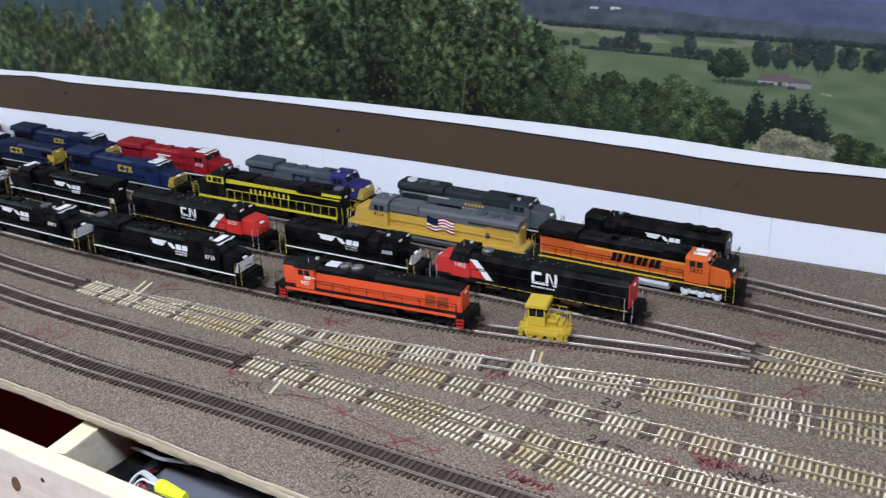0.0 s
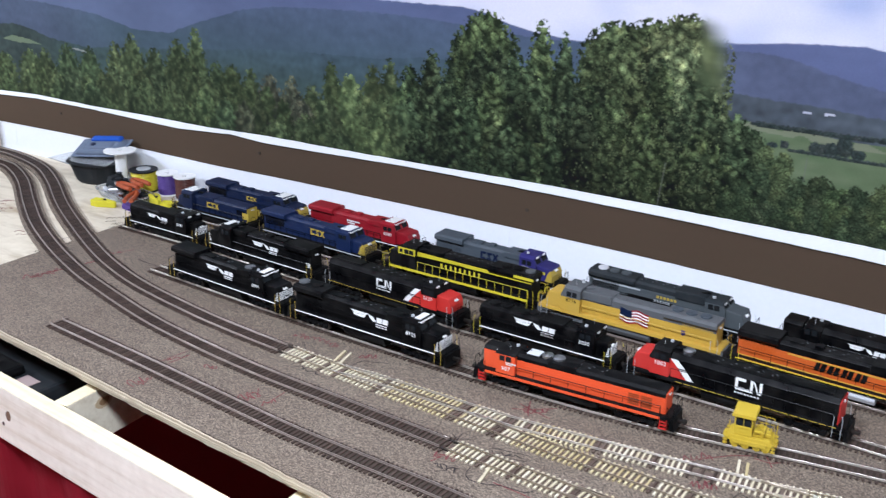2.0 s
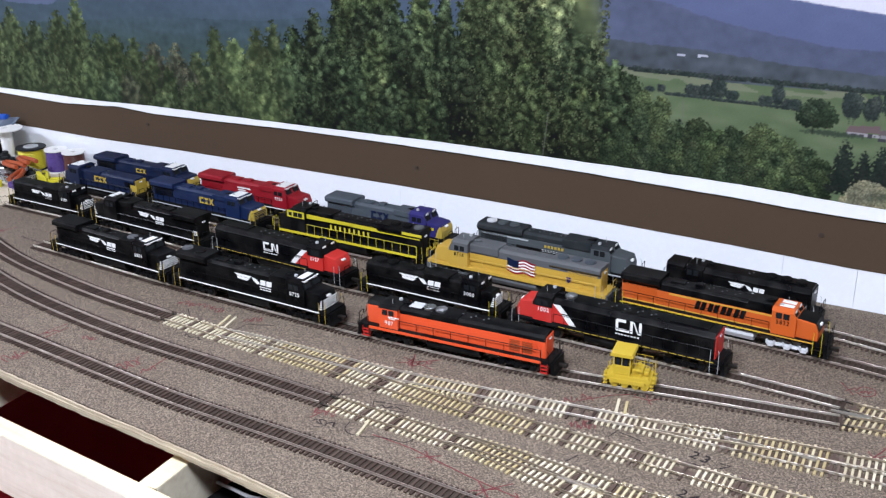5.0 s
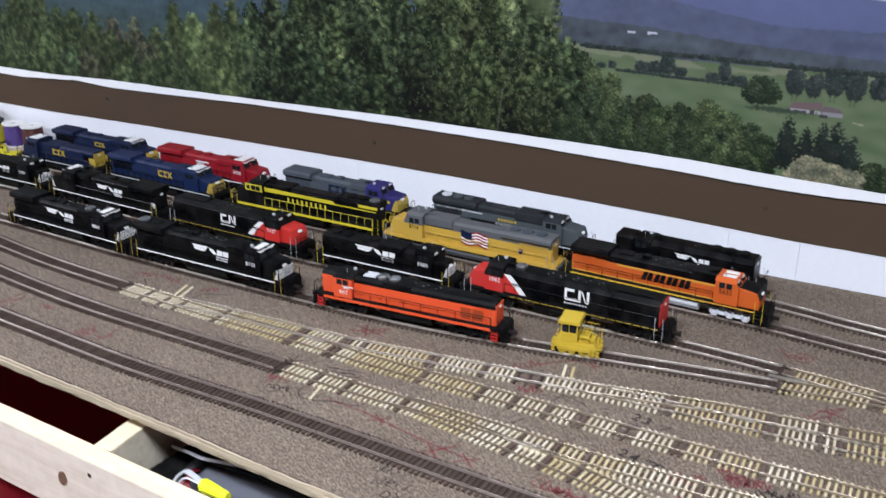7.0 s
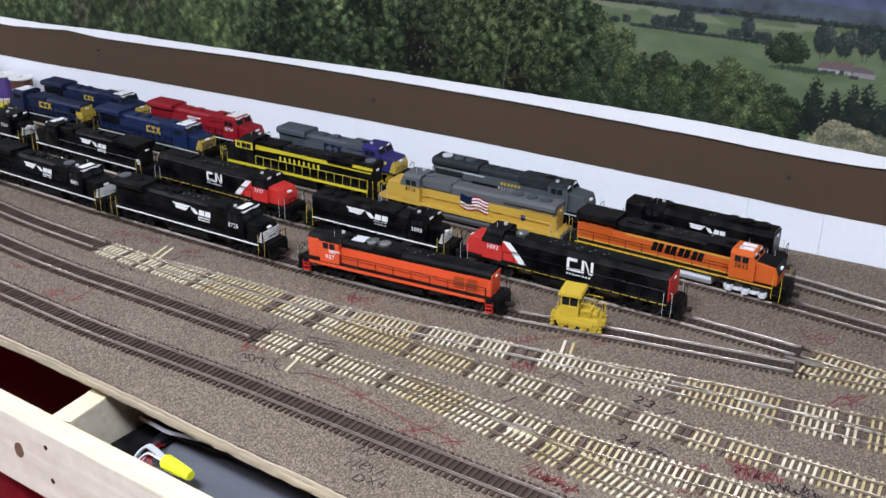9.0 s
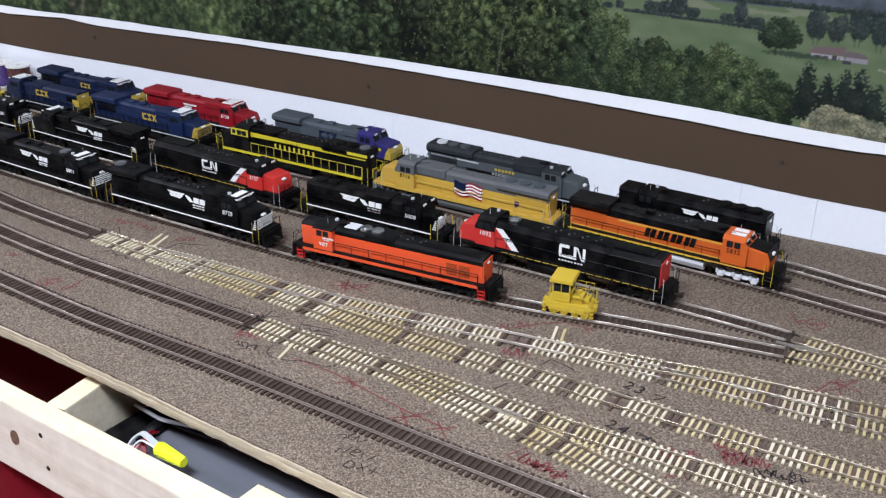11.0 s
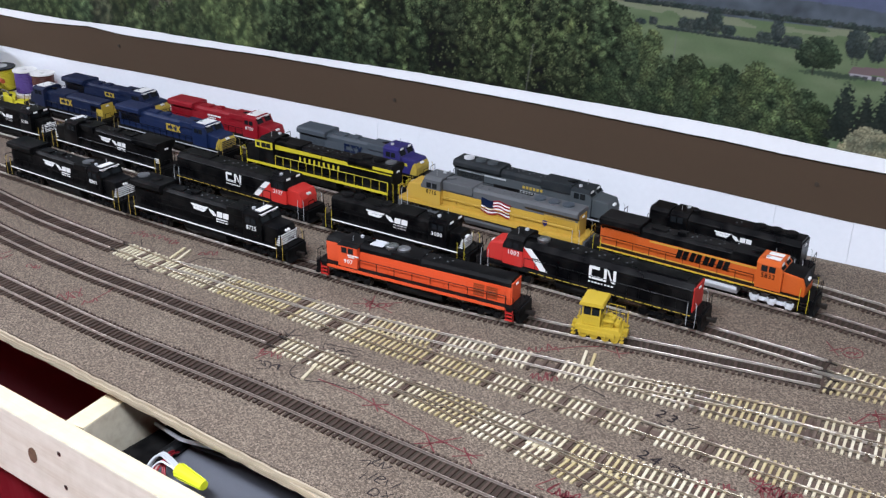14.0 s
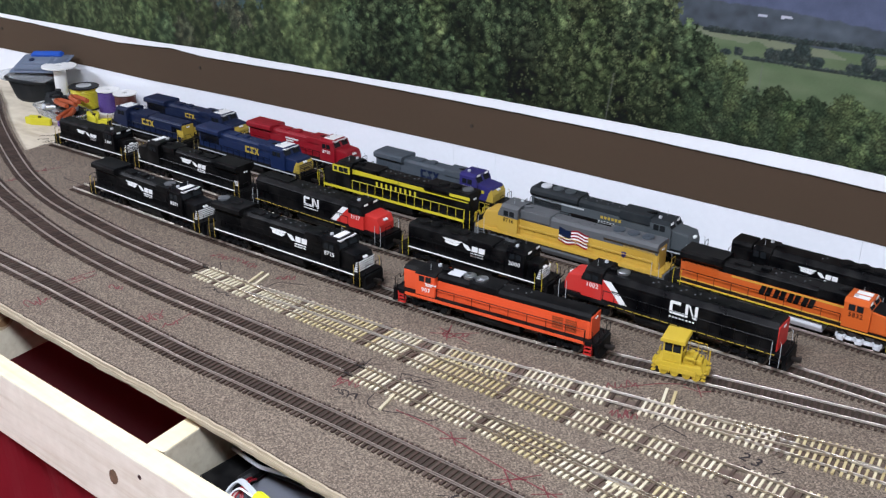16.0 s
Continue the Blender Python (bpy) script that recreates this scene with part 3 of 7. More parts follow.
for ox, oz, ow, ob_ in ((0.352, 0.2655, 0.019, 0.228), (0.341, 0.256, 0.013, 0.2285), (0.364, 0.257, 0.013, 0.229)):
    crown(ox, oz, ow, ob_, (0.036, 0.056, 0.030), "ball", True, 0.9, 0.15)

# near trees
LOW = 0.118
DARK, MIDDLE, BROWN, BRIGHT, FIR, PALE, HAZE = range(7)
LEAF = np.array([(0.047, 0.070, 0.032), (0.084, 0.118, 0.048), (0.074, 0.082, 0.050), (0.128, 0.162, 0.070), (0.020, 0.029, 0.022), (0.200, 0.205, 0.125), (0.060, 0.084, 0.036)])
WEST = [(-1.70, 0.19, 0.06, HAZE), (-1.61, 0.192, 0.05, HAZE), (-1.545, 0.188, 0.04, DARK), (-1.478, 0.206, 0.036, HAZE), (-1.39, 0.222, 0.034, HAZE), (-1.342, 0.228, 0.032, HAZE), (-1.271, 0.243, 0.036, DARK), (-1.205, 0.245, 0.034, DARK), (-1.127, 0.262, 0.032, HAZE), (-1.081, 0.281, 0.033, HAZE), (-1.02, 0.260, 0.032, DARK), (-0.958, 0.283, 0.032, HAZE), (-0.910, 0.307, 0.026, HAZE), (-0.862, 0.253, 0.030, DARK), (-0.824, 0.251, 0.030, HAZE), (-0.780, 0.250, 0.030, HAZE), (-0.735, 0.244, 0.030, BROWN), (-0.686, 0.246, 0.030, BROWN), (-0.640, 0.238, 0.028, HAZE)]
MIDST = [(-0.598, 0.282, 0.018, HAZE), (-0.560, 0.264, 0.032, MIDDLE), (-0.512, 0.286, 0.030, MIDDLE), (-0.478, 0.299, 0.026, HAZE), (-0.438, 0.294, 0.030, DARK), (-0.398, 0.322, 0.026, DARK), (-0.350, 0.352, 0.028, DARK), (-0.302, 0.389, 0.044, MIDDLE), (-0.252, 0.357, 0.028, DARK), (-0.208, 0.384, 0.030, MIDDLE), (-0.170, 0.371, 0.018, DARK), (-0.126, 0.378, 0.024, DARK), (-0.086, 0.392, 0.052, MIDDLE), (-0.040, 0.399, 0.050, MIDDLE), (0.010, 0.410, 0.054, BRIGHT), (0.014, 0.370, 0.052, BRIGHT), (0.046, 0.300, 0.034, MIDDLE), (0.088, 0.286, 0.026, DARK)]
EAST = [(0.112, 0.274, 0.020, DARK), (0.131, 0.254, 0.018, MIDDLE), (0.156, 0.250, 0.013, MIDDLE), (0.180, 0.220, 0.024, DARK), (0.206, 0.225, 0.020, DARK), (0.234, 0.213, 0.024, MIDDLE), (0.252, 0.219, 0.020, DARK), (0.287, 0.228, 0.020, MIDDLE), (0.300, 0.222, 0.024, MIDDLE), (0.322, 0.214, 0.022, MIDDLE), (0.345, 0.203, 0.020, DARK), (0.364, 0.190, 0.016, DARK), (0.391, 0.218, 0.020, FIR), (0.414, 0.207, 0.016, FIR), (0.432, 0.214, 0.018, FIR), (0.449, 0.217, 0.024, FIR), (0.468, 0.202, 0.020, FIR), (0.404, 0.160, 0.016, PALE), (0.422, 0.171, 0.020, PALE), (0.448, 0.164, 0.020, PALE), (0.472, 0.160, 0.018, PALE), (0.498, 0.172, 0.018, DARK), (0.522, 0.166, 0.020, DARK), (0.560, 0.156, 0.03, MIDDLE), (0.640, 0.150, 0.04, MIDDLE)]


def skyline(x):
    return max(top - (top - LOW) * min(1.0, abs(x - cx) / (2.2 * w)) ** 2 for cx, top, w, _ in WEST + MIDST + EAST)


tops = np.array([skyline(x) for x in GX[::8]])
wood = np.clip((np.interp(GX, GX[::8], tops)[None, :, None] - 0.040 - ZZ) / 0.004, 0, 1) * (XX < 0.375)
sheet = sheet * (1 - wood) + np.array((0.012, 0.019, 0.013)) * (1 + 0.5 * mid_grain) * wood
standing = WEST + MIDST + EAST
filled = []
for k in range(150):
    fx = float(rng.uniform(-1.78, 0.12))
    near = min(standing, key=lambda c: abs(c[0] - fx))
    kind = BROWN if -0.80 < fx < -0.62 and rng.random() < 0.4 else (MIDDLE if near[3] == BRIGHT else near[3]) if rng.random() < 0.6 else (HAZE if fx < -0.45 else DARK)
    filled.append((fx, LOW + (skyline(fx) - LOW) * float(rng.uniform(0.30, 0.88)), float(rng.uniform(0.016, 0.036)), kind))
for k in range(30):
    fx = float(rng.uniform(0.08, 0.36))
    filled.append((fx, LOW + (skyline(fx) - LOW) * float(rng.uniform(0.35, 0.85)), float(rng.uniform(0.012, 0.022)), DARK if rng.random() < 0.6 else MIDDLE))
filled.sort(key=lambda c: -c[1])
for rank, (cx, top, w, kind) in enumerate([c for c in standing if c[3] != PALE] + filled + [c for c in standing if c[3] == PALE]):
    mood = rng.uniform(0.75, 1.2)
    if kind == FIR:
        crown(cx, top, w, 0.150, LEAF[kind] * mood, "fir", True, 0.6, 0.2)
    elif kind == PALE:
        crown(cx, top, w, LOW, LEAF[kind] * mood, "round", True, 0.8, 0.2)
    elif cx > 0.10:
        crown(cx, top, w, LOW, LEAF[kind] * mood * 0.85, "round", True, 1.0, 0.06)
    elif rank < len(standing):
        crown(cx, top + 0.004, w * 1.15, LOW, LEAF[kind] * mood, "round", False, 1.0 if cx > -0.45 else 0.55, 0.05 if cx > -0.45 else 0.28)
    else:
        crown(cx, top, w, max(LOW - 0.02, top - 3.4 * w), LEAF[kind] * mood * (0.95 if cx < -0.2 else 0.74), "round", False, 1.05 if cx > -0.45 else 0.60, 0.04 if cx > -0.45 else 0.25)
# single lit leaves over the tall trees
n = 5200
lx = rng.normal(0.0, 0.10, n)
lz = rng.uniform(0.15, 0.40, n)
spot = MOTTLE[((lz - Z0) / CELL).astype(int), ((lx - X0) / CELL).astype(int)] + 0.6 * RAG[((lz - Z0) / CELL).astype(int), ((lx - X0) / CELL).astype(int)]
ok = (spot > 0.25) & (lz < np.array([skyline(x) for x in lx]) - 0.018) & (lx < 0.07)
dab(lx[ok], lz[ok], np.array((0.150, 0.180, 0.080)) * rng.uniform(0.5, 1.4, (int(ok.sum()), 1)), 0.0009, 0.55)
# two thin bare stems in front of the thicket
for xa, za, xb, zb in ((-0.012, 0.145, -0.005, 0.208), (0.184, 0.214, 0.185, 0.246)):
    k = np.linspace(0, 1, 60)
    dab(xa + (xb - xa) * k, za + (zb - za) * k, np.tile((0.13, 0.13, 0.11), (60, 1)), 0.0006, 0.6)
# the print is smeared beside the tallest crown, where two photographs join
blur = sum(np.roll(sheet, k, 1) for k in range(-12, 13)) / 25
blur = sum(np.roll(blur, k, 0) for k in range(-5, 6)) / 11
smear = np.exp(-((XX - 0.048) / 0.020) ** 4) * np.clip((ZZ - 0.30) / 0.03, 0, 1)
sheet = sheet * (1 - smear) + blur * smear

# the printed sheet: one fine flat grid that carries the colours
VX, VZ = np.meshgrid(GX, GZ)
co = np.stack([VX, np.full_like(VX, WALL - 0.0002), VZ], -1).reshape(-1, 3).astype(np.float32)
base = (np.arange(NZ - 1)[:, None] * NX + np.arange(NX - 1)[None, :]).reshape(-1)
quads = np.stack([base, base + 1, base + NX + 1, base + NX], -1).astype(np.int32)
me = bpy.data.meshes.new("print")
me.vertices.add(len(co))
me.vertices.foreach_set("co", co.ravel())
me.loops.add(quads.size)
me.loops.foreach_set("vertex_index", quads.ravel())
me.polygons.add(len(quads))
me.polygons.foreach_set("loop_start", np.arange(0, quads.size, 4, dtype=np.int32))
me.polygons.foreach_set("loop_total", np.full(len(quads), 4, dtype=np.int32))
me.update(calc_edges=True)
at = me.color_attributes.new("ink", "FLOAT_COLOR", "POINT")
at.data.foreach_set("color", np.concatenate([np.clip(sheet * np.array((1.0, 0.99, 1.03)), 0.004, 1).reshape(-1, 3), np.ones((NX * NZ, 1))], 1).astype(np.float32).ravel())
me.materials.append(M["ink"])
ob = new("print", me)
ob.parent = mural
tagged(ob, "printed summer woods, blue hills, fields and pale sky")

# ---- the layout's deck ----
deck = thing("layout_deck", "plywood deck covered with speckled sound-board sheet", "deck", kind="structure")
bm = bmesh.new()
front = [(x, edge_y(x) + 0.0025 + 0.0035 * noise.noise((x * 3.1, 0, 2))) for x in np.linspace(-2.6, 2.4, 300)]
prism(bm, front + [(2.4, WALL - 0.002), (-2.6, WALL - 0.002)], "z", -0.0120, -0.0045)
part("plywood", bm, M["ply"], deck, "bare pale plywood with pencil marks")
for k, (z0, z1, inset) in enumerate(((-0.0046, -0.0010, 0.0006), (-0.0086, -0.0048, -0.0004), (-0.0125, -0.0088, 0.0009), (-0.0242, -0.0127, 0.0240))):
    bm = bmesh.new()
    line = [(x, edge_y(x) + inset + 0.0035 * noise.noise((x * 3.1, 0, 2)) + 0.0016 * noise.noise((x * 25, k, 2)) + 0.0012 * noise.noise((x * 80, k, 5)) + 0.0014 * max(0.0, noise.noise((x * 11, k, 9)) - 0.1)) for x in np.linspace(-2.6, 2.4, 700)]
    back = [(x, y + (0.0020 if k < 3 else 0.08)) for x, y in line[::-1]]
    prism(bm, line + back, "z", z0, z1)
    part("ply_layer", bm, M["ply_edge"], deck, "layered plywood edge")
bm = bmesh.new()
front = [(x, edge_y(x) + 0.0035 + 0.0035 * noise.noise((x * 3.1, 0, 2)) + 0.0012 * noise.noise((x * 30, 0, 8))) for x in np.linspace(-0.902, 2.4, 260)]
prism(bm, front + [(2.4, WALL - 0.003), (-0.897, WALL - 0.003), (-0.897, 1.27), (-0.899, 1.139), (-0.901, 1.08), (-0.901, 0.975)], "z", -0.0044, 0.0)
part("sheet", bm, M["sheet"], deck, "grey-brown sheet speckled like fine ballast")


def at_path(path, x):
    """The y and the heading of a track at x."""
    pts = [p for p, _ in path]
    xs, ys = [p.x for p in pts], [p.y for p in pts]
    return float(np.interp(x, xs, ys))


GAUGE, TIE_TOP, RAIL_TOP = 0.0190, 0.0022, 0.0047
TIE_LEN = 0.0330


def tie_mesh(name, length, width, material):
    bm = bmesh.new()
    box(bm, -width / 2, width / 2, -length / 2, length / 2, 0.0002, TIE_TOP, 0.00025)
    return mesh_of(name, bm, material)


TIE = {k: tie_mesh("tie_" + k, TIE_LEN, w, M[k]) for k, w in (("tie_dark", 0.0029), ("tie_brown", 0.0027), ("tie_white", 0.0025), ("tie_tan", 0.0025))}


def rail_part(path, side, material, parent):
    prof = [(-0.00095, 0.0021), (0.00095, 0.0021), (0.00095, 0.0025), (0.0003, 0.0028), (0.0003, 0.0037), (0.00062, 0.0039), (0.00062, 0.0042), (0.00048, 0.0045), (0.0002, RAIL_TOP), (-0.0002, RAIL_TOP), (-0.00048, 0.0045), (-0.00062, 0.0042), (-0.00062, 0.0039), (-0.0003, 0.0037), (-0.0003, 0.0028), (-0.00095, 0.0025)]
    bm = bmesh.new()
    rings = []
    for p, d in path:
        nrm = Vector((-d.y, d.x, 0))
        c = p + nrm * side * GAUGE / 2
        rings.append([bm.verts.new(c + nrm * a + Vector((0, 0, z))) for a, z in prof])
    for r0, r1 in zip(rings, rings[1:]):
        for k in range(len(prof)):
            bm.faces.new((r0[k], r0[k - 1], r1[k - 1], r1[k])).smooth = 6 < k < 13
    bm.faces.new(rings[0])
    bm.faces.new(rings[-1][::-1])
    bmesh.ops.recalc_face_normals(bm, faces=bm.faces[:])
    return part("rail", bm, material, parent)


def web(path, parent, half=0.0092, material="trackbrown"):
    """A low brown strip between the rails: plastic web on tracks, painted-in gap shade on turnouts."""
    bm = bmesh.new()
    rows = []
    for p, d in path:
        n = Vector((-d.y, d.x, 0))
        rows.append([bm.verts.new(p + n * a + Vector((0, 0, z))) for a, z in ((-half, -0.0003), (-half, 0.0006), (half, 0.0006), (half, -0.0003))])
    for r0, r1 in zip(rows, rows[1:]):
        for k in range(3):
            bm.faces.new((r0[k], r0[k + 1], r1[k + 1], r1[k]))
    bmesh.ops.recalc_face_normals(bm, faces=bm.faces[:])
    return part("web", bm, M[material], parent, "brown web between the sleepers")


def track(label, pts, tone, rail, pitch=0.0063, ties=True, group="yard tracks"):
    """One track: two rails on separate sleepers. tone gives the sleeper colour for a place x."""
    root = thing("track", label, "track", group=group)
    fine = smooth_path(pts, 0.009)
    for s in (-1, 1):
        rail_part(fine, s, M[rail], root)
    web(fine, root)
    if ties:
        spots = sorted(smooth_path(pts, pitch), key=lambda s: -s[0].x)
        far = bmesh.new()
        for k, (p, d) in enumerate(spots):
            key = tone(p.x)
            m = Matrix.Translation(p + Vector((0, random.uniform(-0.0006, 0.0006), random.uniform(-0.0002, 0)))) @ Matrix.Rotation(math.atan2(d.y, d.x) + random.uniform(-0.02, 0.02), 4, "Z")
            if k < 300:
                t = new("tie", TIE[key])
                t.parent = root
                t.matrix_basis = m
            else:
                vs = bmesh.ops.create_cube(far, size=1)["verts"]
                bmesh.ops.transform(far, matrix=m @ Matrix.Translation((0, 0, TIE_TOP / 2)) @ Matrix.Diagonal((0.0029, TIE_LEN, TIE_TOP, 1)), verts=vs)
        if len(far.verts):
            tagged(part("far_ties", far, M["tie_dark"], root), kind="stuff")
        else:
            far.free()
    return root, smooth_path(pts, 0.01)


def dark(x):
    return "tie_dark"


T1 = [(-0.648, 0.917), (-0.514, 0.905), (-0.431, 0.897), (-0.342, 0.8875), (-0.20, 0.8735), (-0.10, 0.869), (0.0, 0.8655), (0.12, 0.858), (0.238, 0.8495), (0.338, 0.8435), (0.75, 0.818)]
T2 = [(-1.85, 1.378), (-1.60, 1.376), (-1.473, 1.373), (-1.389, 1.368), (-1.343, 1.356), (-1.253, 1.312), (-1.13, 1.233), (-1.019, 1.166), (-0.903, 1.109), (-0.791, 1.063), (-0.70, 1.034), (-0.557, 0.996), (-0.426, 0.974), (-0.314, 0.962), (-0.20, 0.956), (-0.10, 0.951), (-0.034, 0.9475)]
T3 = [(-1.85, 1.432), (-1.60, 1.430), (-1.525, 1.428), (-1.43, 1.424), (-1.311, 1.396), (-1.208, 1.345), (-1.082, 1.267), (-0.967, 1.204), (-0.826, 1.134), (-0.731, 1.096), (-0.64, 1.070), (-0.501, 1.045), (-0.397, 1.0335), (-0.335, 1.0285)]
Q1 = [(-0.69, 1.133), (-0.62, 1.129), (-0.50, 1.121), (-0.39, 1.1145), (-0.145, 1.107), (0.02, 1.108), (0.164, 1.1185), (0.306, 1.1395), (0.392, 1.151), (0.466, 1.1605)]
Q2 = [(-0.885, 1.247), (-0.66, 1.241), (-0.448, 1.2285), (-0.213, 1.2155), (-0.142, 1.2135), (0.038, 1.2105), (0.158, 1.2075), (0.318, 1.2025), (0.404, 1.198), (0.458, 1.194)]
Q3 = [(-0.885, 1.345), (-0.629, 1.3375), (-0.425, 1.3275), (-0.13, 1.3205), (0.19, 1.3105), (0.404, 1.2985), (0.479, 1.290), (0.548, 1.282), (0.95, 1.245)]
Q4 = [(-0.885, 1.408), (-0.47, 1.400), (-0.20, 1.392), (0.05, 1.385), (0.30, 1.374), (0.407, 1.364), (0.467, 1.355), (0.541, 1.3436), (0.95, 1.295)]
track("weathered brown track ending bluntly beside the deck edge", T1, dark, "rail_dull")
track("weathered brown track curving across the deck", T2, dark, "rail_dull")
track("weathered brown track curving along the yard throat", T3, dark, "rail_dull")
_, P1 = track("brown yard track under the orange engine", Q1, dark, "rail")
_, P2 = track("brown yard track under the second row of engines", Q2, dark, "rail")
_, P3 = track("brown yard track under the third row of engines", Q3, dark, "rail_dull")
_, P4 = track("brown yard track beside the white skirting", Q4, dark, "rail")

# unpainted turnouts of the ladder: cream and tan sleepers, some brown ones left between them
UM = [(-0.335, 1.0285), (-0.25, 1.022), (-0.19, 1.017), (-0.06, 1.0105), (0.04, 1.0035), (0.10, 1.0015), (0.23, 0.999), (0.415, 0.994), (0.54, 0.9925), (0.80, 0.990)]
U = [(-0.25, 1.0225), (-0.19, 1.0265), (-0.06, 1.028), (0.02, 1.031), (0.113, 1.0405), (0.166, 1.0455), (0.22, 1.052), (0.273, 1.057), (0.326, 1.060), (0.432, 1.064), (0.539, 1.0685), (0.80, 1.082)]
U2 = [(0.273, 1.0572), (0.326, 1.0665), (0.38, 1.0755), (0.432, 1.083), (0.539, 1.0925), (0.80, 1.125)]
NO = [(-0.032, 0.947), (0.06, 0.9425), (0.127, 0.940), (0.169, 0.9345), (0.235, 0.9225), (0.306, 0.9095), (0.374, 0.896), (0.62, 0.848)]
N = [(0.10, 0.9415), (0.143, 0.9425), (0.238, 0.9385), (0.325, 0.9335), (0.428, 0.9335), (0.80, 0.932)]
R1 = [(0.468, 1.161), (0.51, 1.167), (0.58, 1.173), (0.66, 1.176), (0.90, 1.178)]
R2 = [(0.460, 1.1935), (0.51, 1.188), (0.58, 1.180), (0.66, 1.1765), (0.90, 1.1775)]


def tone_by(spans, gaps, bare=()):
    """Sleeper colour by place along the ladder: brown ones in the gaps, none where the rails lie bare."""
    def tone(x):
        if any(a <= x < b for a, b in bare):
            return "tie_dark" if int(x / 0.0064) % 2 else None
        if any(a <= x < b for a, b in gaps):
            return "tie_brown"
        return next((k for a, b, k in spans if a <= x < b), "tie_white")
    return tone


TONE_W = tone_by([(-0.157, -0.048, "tie_tan"), (0.020, 0.108, "tie_tan"), (0.110, 0.178, "tie_tan"), (0.40, 0.48, "tie_tan"), (0.515, 0.60, "tie_tan")], [(-0.299, -0.293), (-0.268, -0.261), (-0.240, -0.233), (-0.176, -0.170), (-0.071, -0.058), (-0.012, 0.0), (0.107, 0.114), (0.177, 0.184), (0.216, 0.223), (0.255, 0.264), (0.291, 0.299), (0.393, 0.402), (0.430, 0.437), (0.474, 0.480), (0.510, 0.515)], [(0.332, 0.354)])
TONE_A = tone_by([(0.025, 0.10, "tie_tan"), (0.371, 0.466, "tie_tan"), (0.539, 0.70, "tie_tan")], [(-0.046, -0.037), (-0.008, 0.0), (0.016, 0.024), (0.099, 0.108), (0.160, 0.166), (0.360, 0.371), (0.464, 0.477), (0.511, 0.516), (0.529, 0.539)], [(0.199, 0.229)])
TONE_C = tone_by([(0.146, 0.20, "tie_tan"), (0.29, 0.36, "tie_tan")], [(0.011, 0.018), (0.048, 0.055), (0.119, 0.125), (0.141, 0.146), (0.251, 0.258), (0.287, 0.293), (0.318, 0.324), (0.428, 0.436)])


def turnout(label, main, branch, tone, x0, x1, span0, span1, rail="rail_new", tone_b=None, skip=None, rail_b=None):
    """A turnout: the main track, a branch, and sleepers that grow long enough to carry both."""
    root = thing("turnout", label, "turnout", group="ladder turnouts")
    pm, pb = smooth_path(main, 0.009), smooth_path(branch, 0.009) if branch else None
    for path, key in ((pm, rail), (pb, rail_b or rail)) if pb else ((pm, rail),):
        for s in (-1, 1):
            rail_part(path, s, M[key], root)
    # brown strips put the shade between the ladder's sleepers into colour
    web(pm, root, half=0.0048, material="tie_brown")
    if pb:
        web([(p - Vector((0, 0, 0.0002)), d) for p, d in pb], root, half=0.0048, material="tie_brown")
    for p, d in smooth_path(main, 0.0064):
        key = tone(p.x)
        if not x0 <= p.x <= x1 or key is None:
            continue
        y, length = p.y, TIE_LEN
        if pb and span0 <= p.x <= span1:
            yb = at_path(pb, p.x)
            length, y = TIE_LEN + abs(yb - p.y), (p.y + yb) / 2
        t = new("tie", TIE[key])
        t.parent = root
        t.matrix_basis = Matrix.Translation((p.x, y + random.uniform(-0.0006, 0.0006), random.uniform(-0.0002, 0))) @ Matrix.Rotation(math.atan2(d.y, d.x) + random.uniform(-0.015, 0.015), 4, "Z") @ Matrix.Diagonal((1, length / TIE_LEN, 1, 1))
    if pb:
        for p, d in smooth_path(branch, 0.0064):
            key = (tone_b or tone)(p.x)
            if p.x > span1 and key and not (skip and skip[0] < p.x < skip[1]):
                t = new("tie", TIE[key])
                t.parent = root
                t.matrix_basis = Matrix.Translation((p.x, p.y + random.uniform(-0.0006, 0.0006), 0)) @ Matrix.Rotation(math.atan2(d.y, d.x), 4, "Z")
        # throwbar and frog casting between the rails
        xs = span0 + 0.012
        bm = bmesh.new()
        box(bm, xs - 0.0018, xs + 0.0018, at_path(pm, xs) - 0.017, at_path(pm, xs) + 0.017, 0.0018, 0.0027, 0.0002)
        part("throwbar", bm, M["tie_brown"], root, "brown plastic throwbar")
        xf = next((p.x for p, _ in pb if abs(p.y - at_path(pm, p.x)) > GAUGE * 0.98), span1)
        yf = (at_path(pm, xf) + at_path(pb, xf)) / 2
        bm = bmesh.new()
        prism(bm, [(xf - 0.022, yf - 0.001), (xf + 0.018, yf - 0.004), (xf + 0.018, yf + 0.004), (xf - 0.022, yf + 0.001)], "z", 0.0019, 0.0040, 0.0002)
        part("frog", bm, M["rail"], root, "bright cast frog")
    return root


